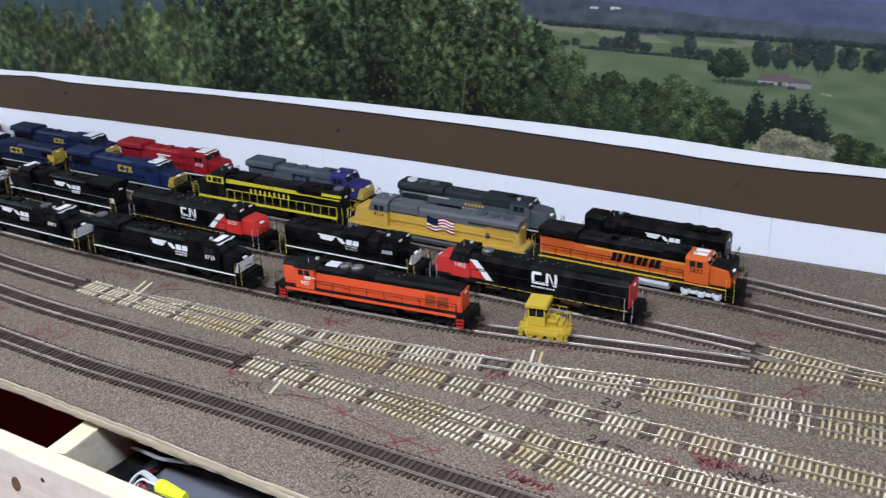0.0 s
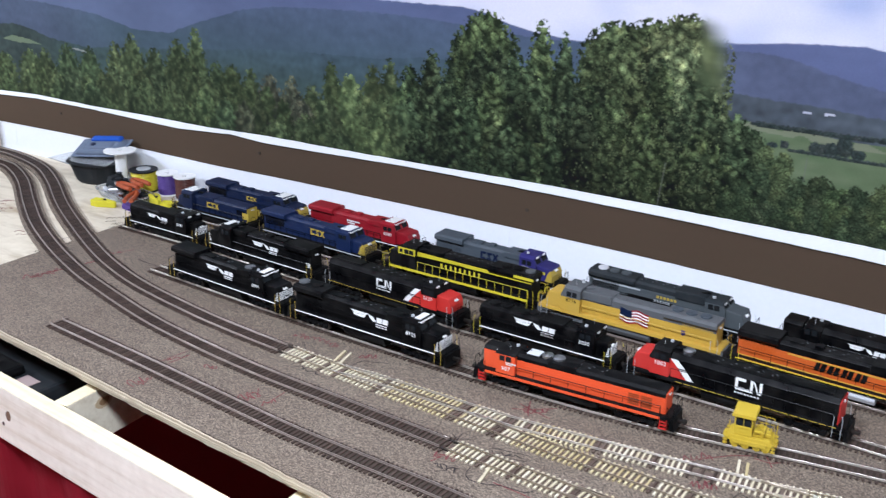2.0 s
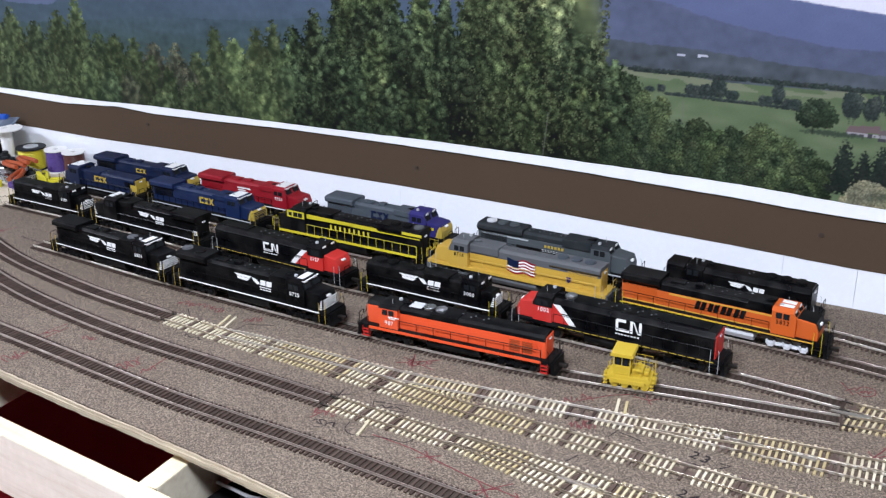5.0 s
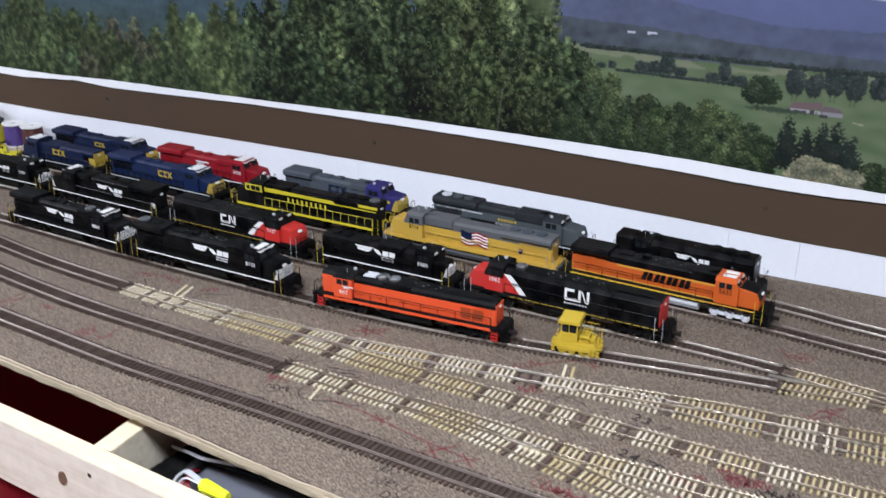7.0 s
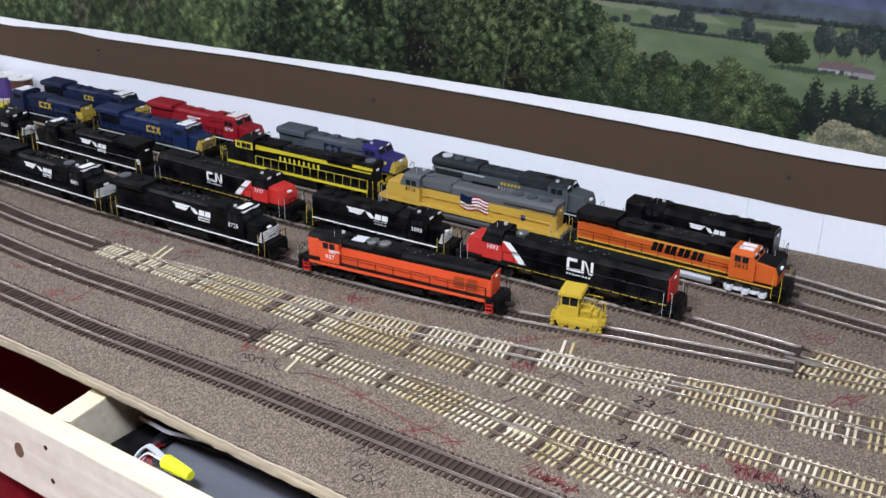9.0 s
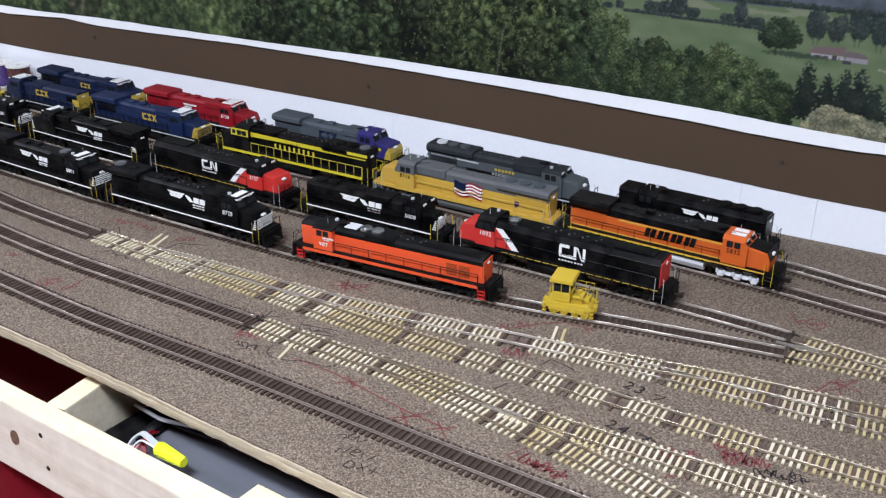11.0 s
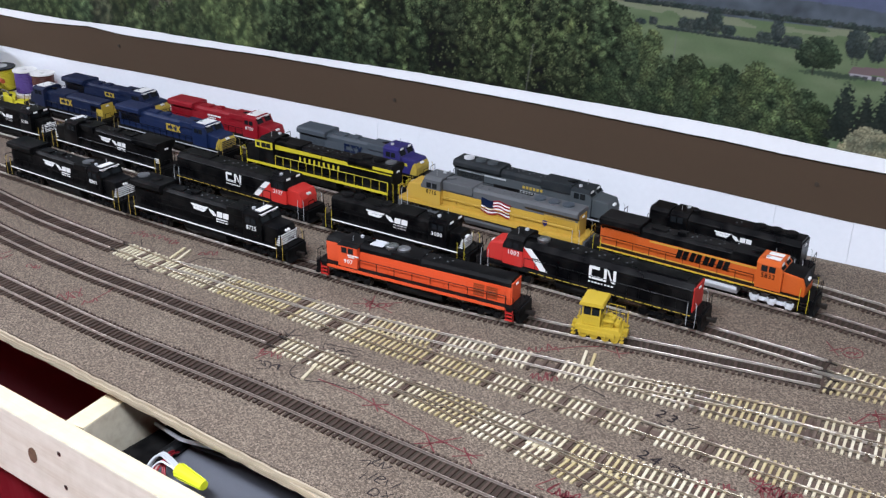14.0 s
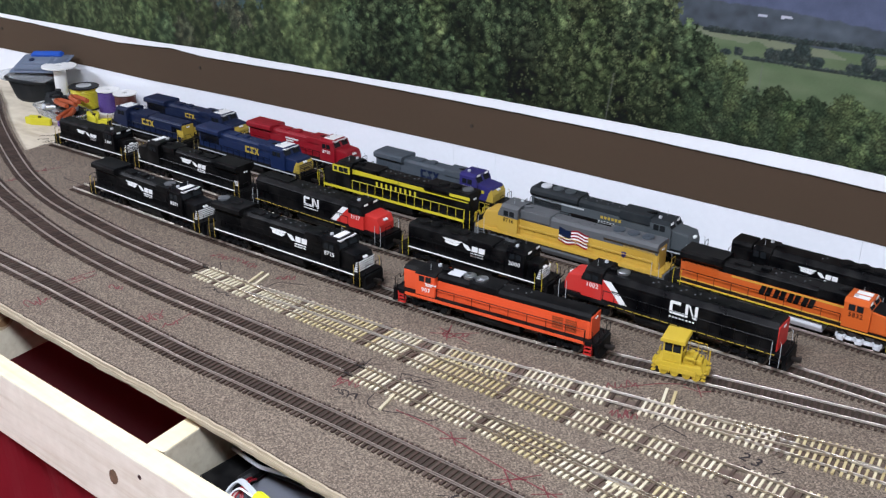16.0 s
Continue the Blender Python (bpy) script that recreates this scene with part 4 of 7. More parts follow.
turnout("unpainted turnout with cream and tan sleepers, main and branch", UM, U, TONE_W, -0.333, 0.80, -0.25, -0.008, tone_b=TONE_A, skip=(0.285, 0.80), rail_b="rail")
turnout("unpainted turnout with tan sleepers beyond the ladder", [q for q in U if q[0] > 0.27], U2, TONE_A, 0.285, 0.80, 0.285, 0.60)
turnout("unpainted turnout with cream sleepers beside the through track", NO, N, TONE_C, -0.030, 0.62, 0.10, 0.255)
turnout("unpainted tan turnout where two yard tracks join", R2, R1, tone_by([(0.4, 0.9, "tie_tan")], [(0.552, 0.566)]), 0.466, 0.90, 0.456, 0.70)
for x, y0, y1, key, turn in ((-0.2665, 1.030, 1.070, "tie_tan", 0.20), (-0.2565, 1.030, 1.069, "tie_white", 0.20), (0.2440, 1.070, 1.098, "tie_white", 0.22), (0.2535, 1.070, 1.097, "tie_tan", 0.22), (0.028, 0.904, 0.934, "tie_white", 0.14)):
    bm = bmesh.new()
    box(bm, -0.0015, 0.0015, -(y1 - y0) / 2, (y1 - y0) / 2, 0, TIE_TOP, 0.0002)
    solid("head_tie", "long bare sleeper for a switch machine", "sleeper", bm, M[key], Matrix.Translation((x, (y0 + y1) / 2, 0)) @ Matrix.Rotation(turn, 4, "Z"), group="long sleepers")
# dark cork strip under the two curved tracks on the bare plywood
for pts in (T2, T3):
    bm = bmesh.new()
    path = [q for q in smooth_path(pts, 0.02) if q[0].x < -0.865]
    left = [(p.x - d.y * 0.0215, p.y + d.x * 0.0215) for p, d in path]
    right = [(p.x + d.y * 0.0215, p.y - d.x * 0.0215) for p, d in path]
    rows = [[bm.verts.new((a[0], a[1], z)) for a, z in ((l, -0.0044), (l, 0.0006), (r, 0.0006), (r, -0.0044))] for l, r in zip(left, right)]
    for r0, r1 in zip(rows, rows[1:]):
        for k in range(3):
            bm.faces.new((r0[k], r0[k + 1], r1[k + 1], r1[k]))
    bmesh.ops.recalc_face_normals(bm, faces=bm.faces[:])
    solid("roadbed", "grey-brown cork roadbed strip under a curved track", "roadbed", bm, M["sheet"], group="roadbeds")
# bare rails and joiners where brown track meets the ladder
for x, y in ((-0.033, 0.947), (-0.334, 1.0286), (0.467, 1.161), (0.459, 1.1937)):
    for s in (-1, 1):
        bm = bmesh.new()
        box(bm, -0.006, 0.006, -0.0013, 0.0013, 0.0016, 0.0028, 0.0003)
        solid("rail_joiner", "small steel joiner between two rails", "joiner", bm, M["pin"], Matrix.Translation((x, y + s * GAUGE / 2, 0)) @ Matrix.Rotation(-0.08, 4, "Z"), group="rail joiners")


# marker notes on the sheet: each note is a few pen strokes
def ribbon(line, width, z0=-0.0002, z1=0.00018):
    """One pen stroke: a thin flat band along a line."""
    P = [Vector((x, y, 0)) for x, y in line]
    bm = bmesh.new()
    rows = []
    for k, p in enumerate(P):
        d = (P[min(k + 1, len(P) - 1)] - P[max(k - 1, 0)])
        d = d.normalized() if d.length > 1e-9 else Vector((1, 0, 0))
        n = Vector((-d.y, d.x, 0)) * width / 2
        rows.append([bm.verts.new(p + s * n + Vector((0, 0, z))) for s, z in ((-1, z0), (-1, z1), (1, z1), (1, z0))])
    for r0, r1 in zip(rows, rows[1:]):
        for k in range(4):
            bm.faces.new((r0[k], r0[(k + 1) % 4], r1[(k + 1) % 4], r1[k]))
    bm.faces.new(rows[0][::-1])
    bm.faces.new(rows[-1])
    bmesh.ops.recalc_face_normals(bm, faces=bm.faces[:])
    return bm


def note(label, ink, lines, width=0.0012, lift=0.0):
    cx, cy = sum(p[0] for line in lines for p in line) / sum(map(len, lines)), sum(p[1] for line in lines for p in line) / sum(map(len, lines))
    root = thing("marker_note", label, "marking", Matrix.Translation((cx, cy, lift)), "marker notes")
    for line in lines:
        part("stroke", ribbon([(x - cx, y - cy) for x, y in line], width * random.uniform(0.8, 1.15)), M[ink], root)
    return root


def scrawl(xa, ya, xb, yb, h, n, seed):
    """A hasty run of pen loops and strokes of uneven height from one point to another."""
    q = random.Random(seed)
    a, b = Vector((xa, ya)), Vector((xb, yb))
    along = (b - a).normalized()
    up = Vector((-along.y, along.x)) * h / 2
    out = []
    for k in range(n + 1):
        t = k / n
        tall = q.choice((0.35, 0.5, 0.8, 1.1))
        back = q.uniform(-0.5, 1.1) * (b - a).length / n
        out.append(tuple(a.lerp(b, t) + along * back + up * (tall if k % 2 else -q.uniform(0.3, 0.8)) + up * q.uniform(-0.3, 0.3)))
        if q.random() < 0.35:
            out.append(tuple(a.lerp(b, t) - along * back * 0.7 + up * q.uniform(-0.5, 0.5)))
    return smooth_line(out)


def smooth_line(pts, cuts=4):
    P = [Vector(p) for p in pts]
    P = [P[0]] + P + [P[-1]]
    out = []
    for k in range(1, len(P) - 2):
        p0, p1, p2, p3 = P[k - 1 : k + 3]
        for c in range(cuts):
            t = c / cuts
            out.append(tuple(0.5 * (2 * p1 + (p2 - p0) * t + (2 * p0 - 5 * p1 + 4 * p2 - p3) * t * t + (3 * p1 - p0 - 3 * p2 + p3) * t**3)))
    return out + [tuple(P[-1])]


def cross(x, y, r):
    return [[(x - r, y - 0.7 * r), (x + r, y + 0.7 * r)], [(x - 0.8 * r, y + 0.8 * r), (x + 0.8 * r, y - 0.8 * r)]]


RED, BLK = "red_ink", "black_ink"
for label, ink, lines in (
    ("red marker star struck through beside the turnout", RED, [[(-0.018, 1.060), (0.000, 1.070), (0.026, 1.090)], [(-0.016, 1.076), (0.004, 1.070), (0.030, 1.064)], [(-0.008, 1.088), (-0.002, 1.072), (0.006, 1.056)], scrawl(-0.004, 1.066, 0.020, 1.078, 0.014, 7, 1)]),
    ("red marker scribble above the ladder", RED, [scrawl(0.188, 1.070, 0.212, 1.088, 0.016, 10, 2), [(0.206, 1.080), (0.230, 1.104), (0.256, 1.120)], [(0.252, 1.112), (0.270, 1.112), (0.282, 1.122)], [(0.262, 1.124), (0.274, 1.104)]]),
    ("faded red marker scribble between the turnouts", RED, [scrawl(0.211, 1.026, 0.236, 1.034, 0.016, 12, 3)]),
    ("red marker star with an arrow on the sheet", RED, [[(0.504, 1.128), (0.520, 1.138), (0.530, 1.146)], [(0.498, 1.106), (0.503, 1.118), (0.508, 1.131), (0.520, 1.132)], [(0.500, 1.107), (0.516, 1.122), (0.530, 1.147)], [(0.511, 1.140), (0.516, 1.126), (0.520, 1.112)], [(0.510, 1.130), (0.524, 1.128), (0.536, 1.126)], [(0.492, 1.116), (0.498, 1.105), (0.507, 1.108)]]),
    ("red marker note circled beside the joint", RED, [[(0.445, 1.250), (0.452, 1.240), (0.462, 1.226)], [(0.452, 1.232), (0.462, 1.244)], smooth_line([(0.462, 1.236), (0.468, 1.250), (0.480, 1.248), (0.482, 1.236), (0.472, 1.228), (0.464, 1.234)]), scrawl(0.466, 1.238, 0.478, 1.240, 0.008, 5, 5)]),
    ("bold red marker word on the sheet", RED, [[(0.300, 0.892), (0.290, 0.874), (0.298, 0.872)], scrawl(0.300, 0.878, 0.318, 0.878, 0.016, 6, 6), scrawl(0.314, 0.876, 0.330, 0.875, 0.017, 7, 7), scrawl(0.328, 0.874, 0.346, 0.870, 0.017, 8, 8), scrawl(0.305, 0.873, 0.340, 0.871, 0.010, 12, 9)]),
    ("red marker patch between two turnouts", RED, [scrawl(0.398, 0.942, 0.430, 0.956, 0.012, 14, 10), scrawl(0.404, 0.936, 0.424, 0.946, 0.010, 10, 11)]),
    ("large red marker scribble between two turnouts", RED, [scrawl(0.438, 0.984, 0.460, 0.972, 0.016, 9, 12), scrawl(0.446, 0.966, 0.488, 0.970, 0.016, 18, 13), scrawl(0.452, 0.960, 0.480, 0.966, 0.014, 14, 14), [(0.436, 0.988), (0.440, 0.972), (0.454, 0.968)]]),
    ("small red marker scribble on the sheet", RED, [scrawl(0.416, 0.914, 0.434, 0.920, 0.010, 7, 15)]),
    ("tangled black marker scribble on the sheet", BLK, [scrawl(0.478, 0.955, 0.520, 0.966, 0.016, 14, 16), scrawl(0.484, 0.962, 0.512, 0.956, 0.010, 9, 17), [(0.505, 0.975), (0.506, 0.955), (0.512, 0.945)]]),
    ("black marker outline looping round a sleeper", BLK, [smooth_line([(0.008, 0.924), (0.010, 0.912), (0.018, 0.905), (0.034, 0.906), (0.055, 0.914), (0.078, 0.916), (0.084, 0.926)])]),
    ("black marker box on the sheet", BLK, [[(0.007, 0.972), (0.047, 0.980), (0.051, 0.968), (0.015, 0.958), (0.007, 0.972)], scrawl(0.018, 0.966, 0.040, 0.972, 0.006, 6, 18)]),
    ("long red marker line with two crosses", RED, [smooth_line([(0.042, 0.914), (0.084, 0.911), (0.113, 0.905), (0.143, 0.898), (0.186, 0.889), (0.232, 0.882)])] + cross(0.113, 0.905, 0.010)),
    ("red marker cross on the sheet", RED, cross(0.186, 0.880, 0.013) + [[(0.180, 0.862), (0.190, 0.884), (0.206, 0.902)]]),
    ("red marker cross beside the through track", RED, cross(0.223, 0.881, 0.011)),
    ("red marker initials beside the joint", RED, [scrawl(-0.040, 0.924, -0.014, 0.934, 0.020, 8, 19), [(-0.034, 0.912), (-0.026, 0.940)]]),
    ("black marker squiggle beside the joint", BLK, [scrawl(-0.028, 0.910, 0.000, 0.912, 0.012, 7, 20), [(-0.020, 0.898), (-0.010, 0.906)]]),
    ("black marker tick above the joint", BLK, [[(-0.044, 0.972), (-0.034, 0.966), (-0.022, 0.974)], [(-0.036, 0.980), (-0.033, 0.960)]]),
    ("dark marker line across the ladder", BLK, [[(0.235, 0.960), (0.242, 0.976)], [(0.256, 1.022), (0.263, 1.046), (0.246, 1.044)], [(0.263, 1.036), (0.288, 1.030)]]),
    ("bold red marker name on the bare sheet", RED, [scrawl(-0.828, 0.994, -0.806, 1.034, 0.022, 10, 21), [(-0.812, 1.026), (-0.806, 1.060)], scrawl(-0.820, 1.004, -0.812, 1.050, 0.012, 8, 22)]),
    ("red marker dash between the curved tracks", RED, [[(-0.798, 1.086), (-0.792, 1.108)], scrawl(-0.800, 1.090, -0.794, 1.100, 0.008, 4, 23)]),
    ("red marker scribble beside the curve", RED, [scrawl(-0.802, 1.136, -0.792, 1.156, 0.014, 7, 24), [(-0.792, 1.156), (-0.784, 1.174)]]),
    ("long black marker line beside the yard track", BLK, [[(-0.745, 1.147), (-0.700, 1.143), (-0.656, 1.138)]]),
    ("pair of red marker strokes between the tracks", RED, [[(-0.446, 0.918), (-0.440, 0.956)], [(-0.434, 0.916), (-0.430, 0.950)], scrawl(-0.446, 0.922, -0.432, 0.940, 0.008, 5, 25)]),
    ("small red marker tick beside the track", RED, [scrawl(-0.390, 0.936, -0.376, 0.944, 0.010, 5, 26)]),
    ("red marker initials beside the deck edge", RED, [scrawl(-0.432, 0.852, -0.420, 0.878, 0.020, 9, 27)]),
    ("red marker letters between the tracks", RED, [scrawl(-0.296, 0.900, -0.284, 0.922, 0.022, 7, 28), scrawl(-0.268, 0.905, -0.258, 0.918, 0.014, 4, 29), [(-0.262, 0.908), (-0.263, 0.946)]]),
    ("red marker writing above the turnout", RED, [scrawl(-0.360, 1.070, -0.322, 1.080, 0.014, 12, 30), scrawl(-0.318, 1.080, -0.290, 1.074, 0.012, 9, 31)]),
    ("red marker letters beside the long sleeper", RED, [scrawl(-0.246, 1.070, -0.228, 1.080, 0.016, 8, 32)]),
    ("black marker lines round the turnout's toe", BLK, [smooth_line([(-0.240, 1.040), (-0.236, 1.060), (-0.222, 1.066), (-0.204, 1.074)]), [(-0.334, 1.062), (-0.318, 1.046)], scrawl(-0.300, 1.004, -0.262, 1.000, 0.008, 7, 33)]),
    ("black marker sketch at the throat of the ladder", BLK, [scrawl(0.340, 1.014, 0.356, 1.012, 0.008, 4, 34), scrawl(0.376, 0.958, 0.392, 0.956, 0.010, 4, 35)]),
    ("black marker scribble above the handwriting", BLK, [scrawl(0.150, 0.828, 0.176, 0.832, 0.012, 7, 36), scrawl(0.158, 0.852, 0.184, 0.858, 0.010, 6, 37)]),
    ("hasty black handwriting on the sheet", BLK, [[(0.162, 0.806), (0.163, 0.818), (0.168, 0.808), (0.171, 0.820)], smooth_line([(0.180, 0.810), (0.174, 0.811), (0.176, 0.819), (0.181, 0.817), (0.175, 0.814)]), [(0.183, 0.818), (0.186, 0.809), (0.188, 0.816), (0.191, 0.809), (0.195, 0.819)]]),
    ("second line of hasty black handwriting", BLK, [smooth_line([(0.178, 0.794), (0.180, 0.803), (0.186, 0.800), (0.185, 0.794), (0.178, 0.794)]), [(0.190, 0.804), (0.197, 0.796)], [(0.190, 0.796), (0.197, 0.804)], [(0.200, 0.800), (0.208, 0.800)], [(0.204, 0.796), (0.204, 0.805)]]),
):
    note(label, ink, lines, 0.0012 if ink == RED else 0.0010)
for words, x, y in (("23", 0.349, 1.0275), ("24", 0.357, 0.9590)):
    root = thing("marker_note", "handwritten black number on the sheet", "marking", pose(x, y, 0.0003, 0, 0, -14), "marker notes")
    for k, digit in enumerate(words):
        me = text_mesh(digit, 0.0185, 0.00015)
        me.materials.append(M["black_ink"])
        ob = new("digit", me)
        ob.parent = root
        ob.matrix_basis = Matrix.Translation((-0.006 + 0.012 * k, 0, 0))
    part("stroke", ribbon([(0.020, 0.004), (0.030, 0.006), (0.024, -0.004)], 0.0012), M["black_ink"], root)
# pencil notes and mill print on the bare plywood
for k, (x, y, w, ink) in enumerate(((-0.965, 1.118, 0.050, BLK), (-0.930, 1.098, 0.034, BLK), (-1.025, 1.128, 0.040, RED), (-0.925, 1.245, 0.046, BLK), (-0.955, 1.262, 0.030, BLK), (-1.20, 1.21, 0.040, RED), (-1.16, 1.185, 0.03, RED))):
    note("faint pencil note on the plywood" if ink == BLK else "faded red mill stamp on the plywood", ink, [scrawl(x, y, x + 0.7 * w, y + 0.7 * w, 0.012, 7, 50 + k), scrawl(x + 0.012, y - 0.012, x + 0.012 + 0.4 * w, y - 0.012 + 0.4 * w, 0.008, 4, 70 + k)], 0.0009, -0.0044)

# ---- the benchwork in front of the deck ----
bench = thing("bench_frame", "open benchwork frame of planed pine boards", "benchwork", kind="structure")
SL = math.atan(-0.10)


def bench_pose(x, y=0.0):
    """A pose on the line of the front board: along it x, away from the eye y."""
    return Matrix.Translation((x, 0.7270 - 0.10 * x + y, 0)) @ Matrix.Rotation(SL, 4, "Z")


bm = bmesh.new()
box(bm, -2.4, 2.2, 0.0, 0.0228, -0.104, -0.0245, 0.0012)
ob = part("front_board", bm, M["pine"], bench, "planed pine front board with knots and screw holes")
ob.matrix_basis = bench_pose(0)
bm = bmesh.new()
box(bm, -2.4, 2.2, 0.0004, 0.0224, -0.0247, -0.0240)
ob = part("sawn_edge", bm, M["pine_top"], bench, "cream sawn top edge of the front board")
ob.matrix_basis = bench_pose(0)
for x in (-1.30, -0.905, -0.509, -0.1365, 0.265, 0.66):
    place = Matrix.Translation((x, 0.7270 - 0.10 * x, 0)) @ Matrix.Rotation(0.04, 4, "Z")
    bm = bmesh.new()
    box(bm, 0.0, 0.0232, 0.0228, 0.62, -0.094, -0.0248, 0.0010)
    part("cross_member", bm, M["pine_side"], bench, "pine cross member under the deck").matrix_basis = place
    bm = bmesh.new()
    box(bm, 0.0004, 0.0228, 0.0215, 0.62, -0.0250, -0.0243)
    part("sawn_edge", bm, M["pine_top"], bench, "cream sawn top edge").matrix_basis = place
bm = bmesh.new()
box(bm, -2.4, 2.2, 0.60, 0.62, -0.094, -0.0245)
ob = part("rear_board", bm, M["pine"], bench, "pine board along the wall")
ob.matrix_basis = bench_pose(0)
q = random.Random(3)
for x, z, r in ((-0.585, -0.062, 0.0062), (-0.166, -0.0615, 0.0072), (-0.76, -0.07, 0.006), (0.12, -0.066, 0.007)):
    bm = bmesh.new()
    prism(bm, [(r * (1 + 0.06 * q.uniform(-1, 1)) * math.cos(a) * 0.9, r * (1.2 + 0.06 * q.uniform(-1, 1)) * math.sin(a)) for a in np.linspace(0, 5.98, 20)], "y", -0.0004, 0.002)
    ob = part("knot", bm, M["knot"], bench, "dark oval pine knot")
    ob.matrix_basis = bench_pose(x) @ Matrix.Translation((0, 0, z)) @ Matrix.Rotation(0.3, 4, "Y")
for x, z in ((-0.122, -0.041), (-0.119, -0.077), (-0.605, -0.052), (-0.60, -0.078), (0.275, -0.05), (0.277, -0.078)):
    bm = bmesh.new()
    cyl(bm, (0, 0.0006, 0), 0.0026, 0.002, "y", 10)
    ob = part("screw", bm, M["pin"], bench, "sunk drywall screw")
    ob.matrix_basis = bench_pose(x) @ Matrix.Translation((0, 0, z))
# knot on the side of a cross member
for ry, rz, depth, key in ((0.0150, 0.0085, 0.0235, "tan"), (0.0085, 0.0050, 0.0238, "toffee")):
    bm = bmesh.new()
    prism(bm, [(ry * math.cos(a) * (1 + 0.08 * math.sin(3 * a)), rz * math.sin(a)) for a in np.linspace(0, 6.0, 18)], "x", 0.0222, depth)
    part("knot", bm, M[key], bench, "brown pine knot").matrix_basis = Matrix.Translation((-0.509, 0.7779, 0)) @ Matrix.Rotation(0.04, 4, "Z") @ Matrix.Translation((0, 0.0785, -0.0426)) @ Matrix.Rotation(0.2, 4, "X")
bm = bmesh.new()
box(bm, 0.108, 0.205, 0.0212, 0.048, -0.080, -0.0232, 0.0012)
ob = part("glue_block", bm, M["pine_top"], bench, "short pine block screwed inside the front board")
ob.matrix_basis = bench_pose(0)
# red cloth hung behind the front board down to the floor
bm = bmesh.new()
xs = np.linspace(-2.3, 2.1, 400)
wave = [0.030 + 0.006 * math.sin(x * 31) + 0.004 * math.sin(x * 73 + 1) + 0.006 * noise.noise((x * 6, 0, 0)) for x in xs]
rows = [[bm.verts.new((x, w * k - 0.008, z)) for x, w in zip(xs, wave)] for z, k in ((-0.090, 0.6), (-0.16, 0.8), (-0.4, 1.0), (-0.949, 1.15))]
for r0, r1 in zip(rows, rows[1:]):
    for k in range(len(xs) - 1):
        bm.faces.new((r0[k], r0[k + 1], r1[k + 1], r1[k]))
bmesh.ops.solidify(bm, geom=bm.faces[:], thickness=0.0015)
tagged(part("skirt", bm, M["cloth"]), "dark red cloth skirt hung below the front board", "skirt").matrix_basis = bench_pose(0)

# things in the open cells of the frame
bm = bmesh.new()
box(bm, -0.052, 0.258, -0.0125, 0.16, -0.110, -0.056, 0.003)
control = thing("control_box", "dark grey metal control box in the frame", "control box", bench_pose(0.0, 0.036))
part("case", bm, M["panelgrey"], control)
bm = bmesh.new()
box(bm, -0.047, 0.253, -0.0085, 0.155, -0.0562, -0.0552, 0.0004)
part("lid", bm, M["panelgrey"], control, "flat sheet metal lid")
for sx in (-0.040, 0.246):
    for sy in (-0.002, 0.148):
        bm = bmesh.new()
        cyl(bm, (sx, sy, -0.0549), 0.0020, 0.0010, "z", 10)
        part("screw", bm, M["pin"], control, "small dark screw")


def bend(pts, cuts=6):
    """Rounds a line through a few points."""
    P = [Vector(p) for p in pts]
    P = [2 * P[0] - P[1]] + P + [2 * P[-1] - P[-2]]
    out = []
    for k in range(1, len(P) - 2):
        p0, p1, p2, p3 = P[k - 1 : k + 3]
        for c in range(cuts):
            t = c / cuts
            out.append(0.5 * (2 * p1 + (p2 - p0) * t + (2 * p0 - 5 * p1 + 4 * p2 - p3) * t * t + (3 * p1 - p0 - 3 * p2 + p3) * t**3))
    return out + [P[-2]]


wires = thing("wire_bundle", "taped bundle of coloured wires capped with a yellow wire nut", "wire bundle", Matrix.Translation((-0.0060, 0.7710, -0.034)) @ Matrix.Rotation(-0.15, 4, "Z"))
bm = bmesh.new()
cyl(bm, (0.018, 0, 0), 0.0066, 0.033, "x", 18, 0.0044)
cyl(bm, (0.0025, 0, 0), 0.0070, 0.004, "x", 9, 0.0068)
nut = part("wire_nut", bm, M["nutyellow"], wires, "tapered yellow wire nut")
for k in range(8):
    a = k * math.pi / 4
    bm = bmesh.new()
    tube(bm, [(0.003, 0.0067 * math.cos(a), 0.0067 * math.sin(a)), (0.033, 0.0046 * math.cos(a), 0.0046 * math.sin(a))], 0.0005, 4)
    part("rib", bm, M["nutyellow"], nut)
for k, (key, dy) in enumerate((("wirewhite", -0.003), ("cpred", -0.001), ("pinkgrey", 0.001), ("cpred", 0.003))):
    bm = bmesh.new()
    tube(bm, bend([(0.002, dy * 0.6, 0), (-0.008, dy, 0.002), (-0.022, dy * 1.5 + 0.002, 0.000), (-0.028 + dy, -0.006, -0.010), (-0.022 + dy, -0.012, -0.020)]), 0.0010, 6)
    part("wire", bm, M[key], wires)
for k in range(2):
    bm = bmesh.new()
    tube(bm, bend([(-0.016 + 0.003 * k, -0.006, -0.020), (-0.026 + 0.003 * k, 0.002, -0.008), (-0.036 + 0.004 * k, 0.016, -0.008), (-0.044 + 0.004 * k, 0.030, -0.016)]), 0.0011, 6)
    part("wire", bm, M["cpred"], wires)
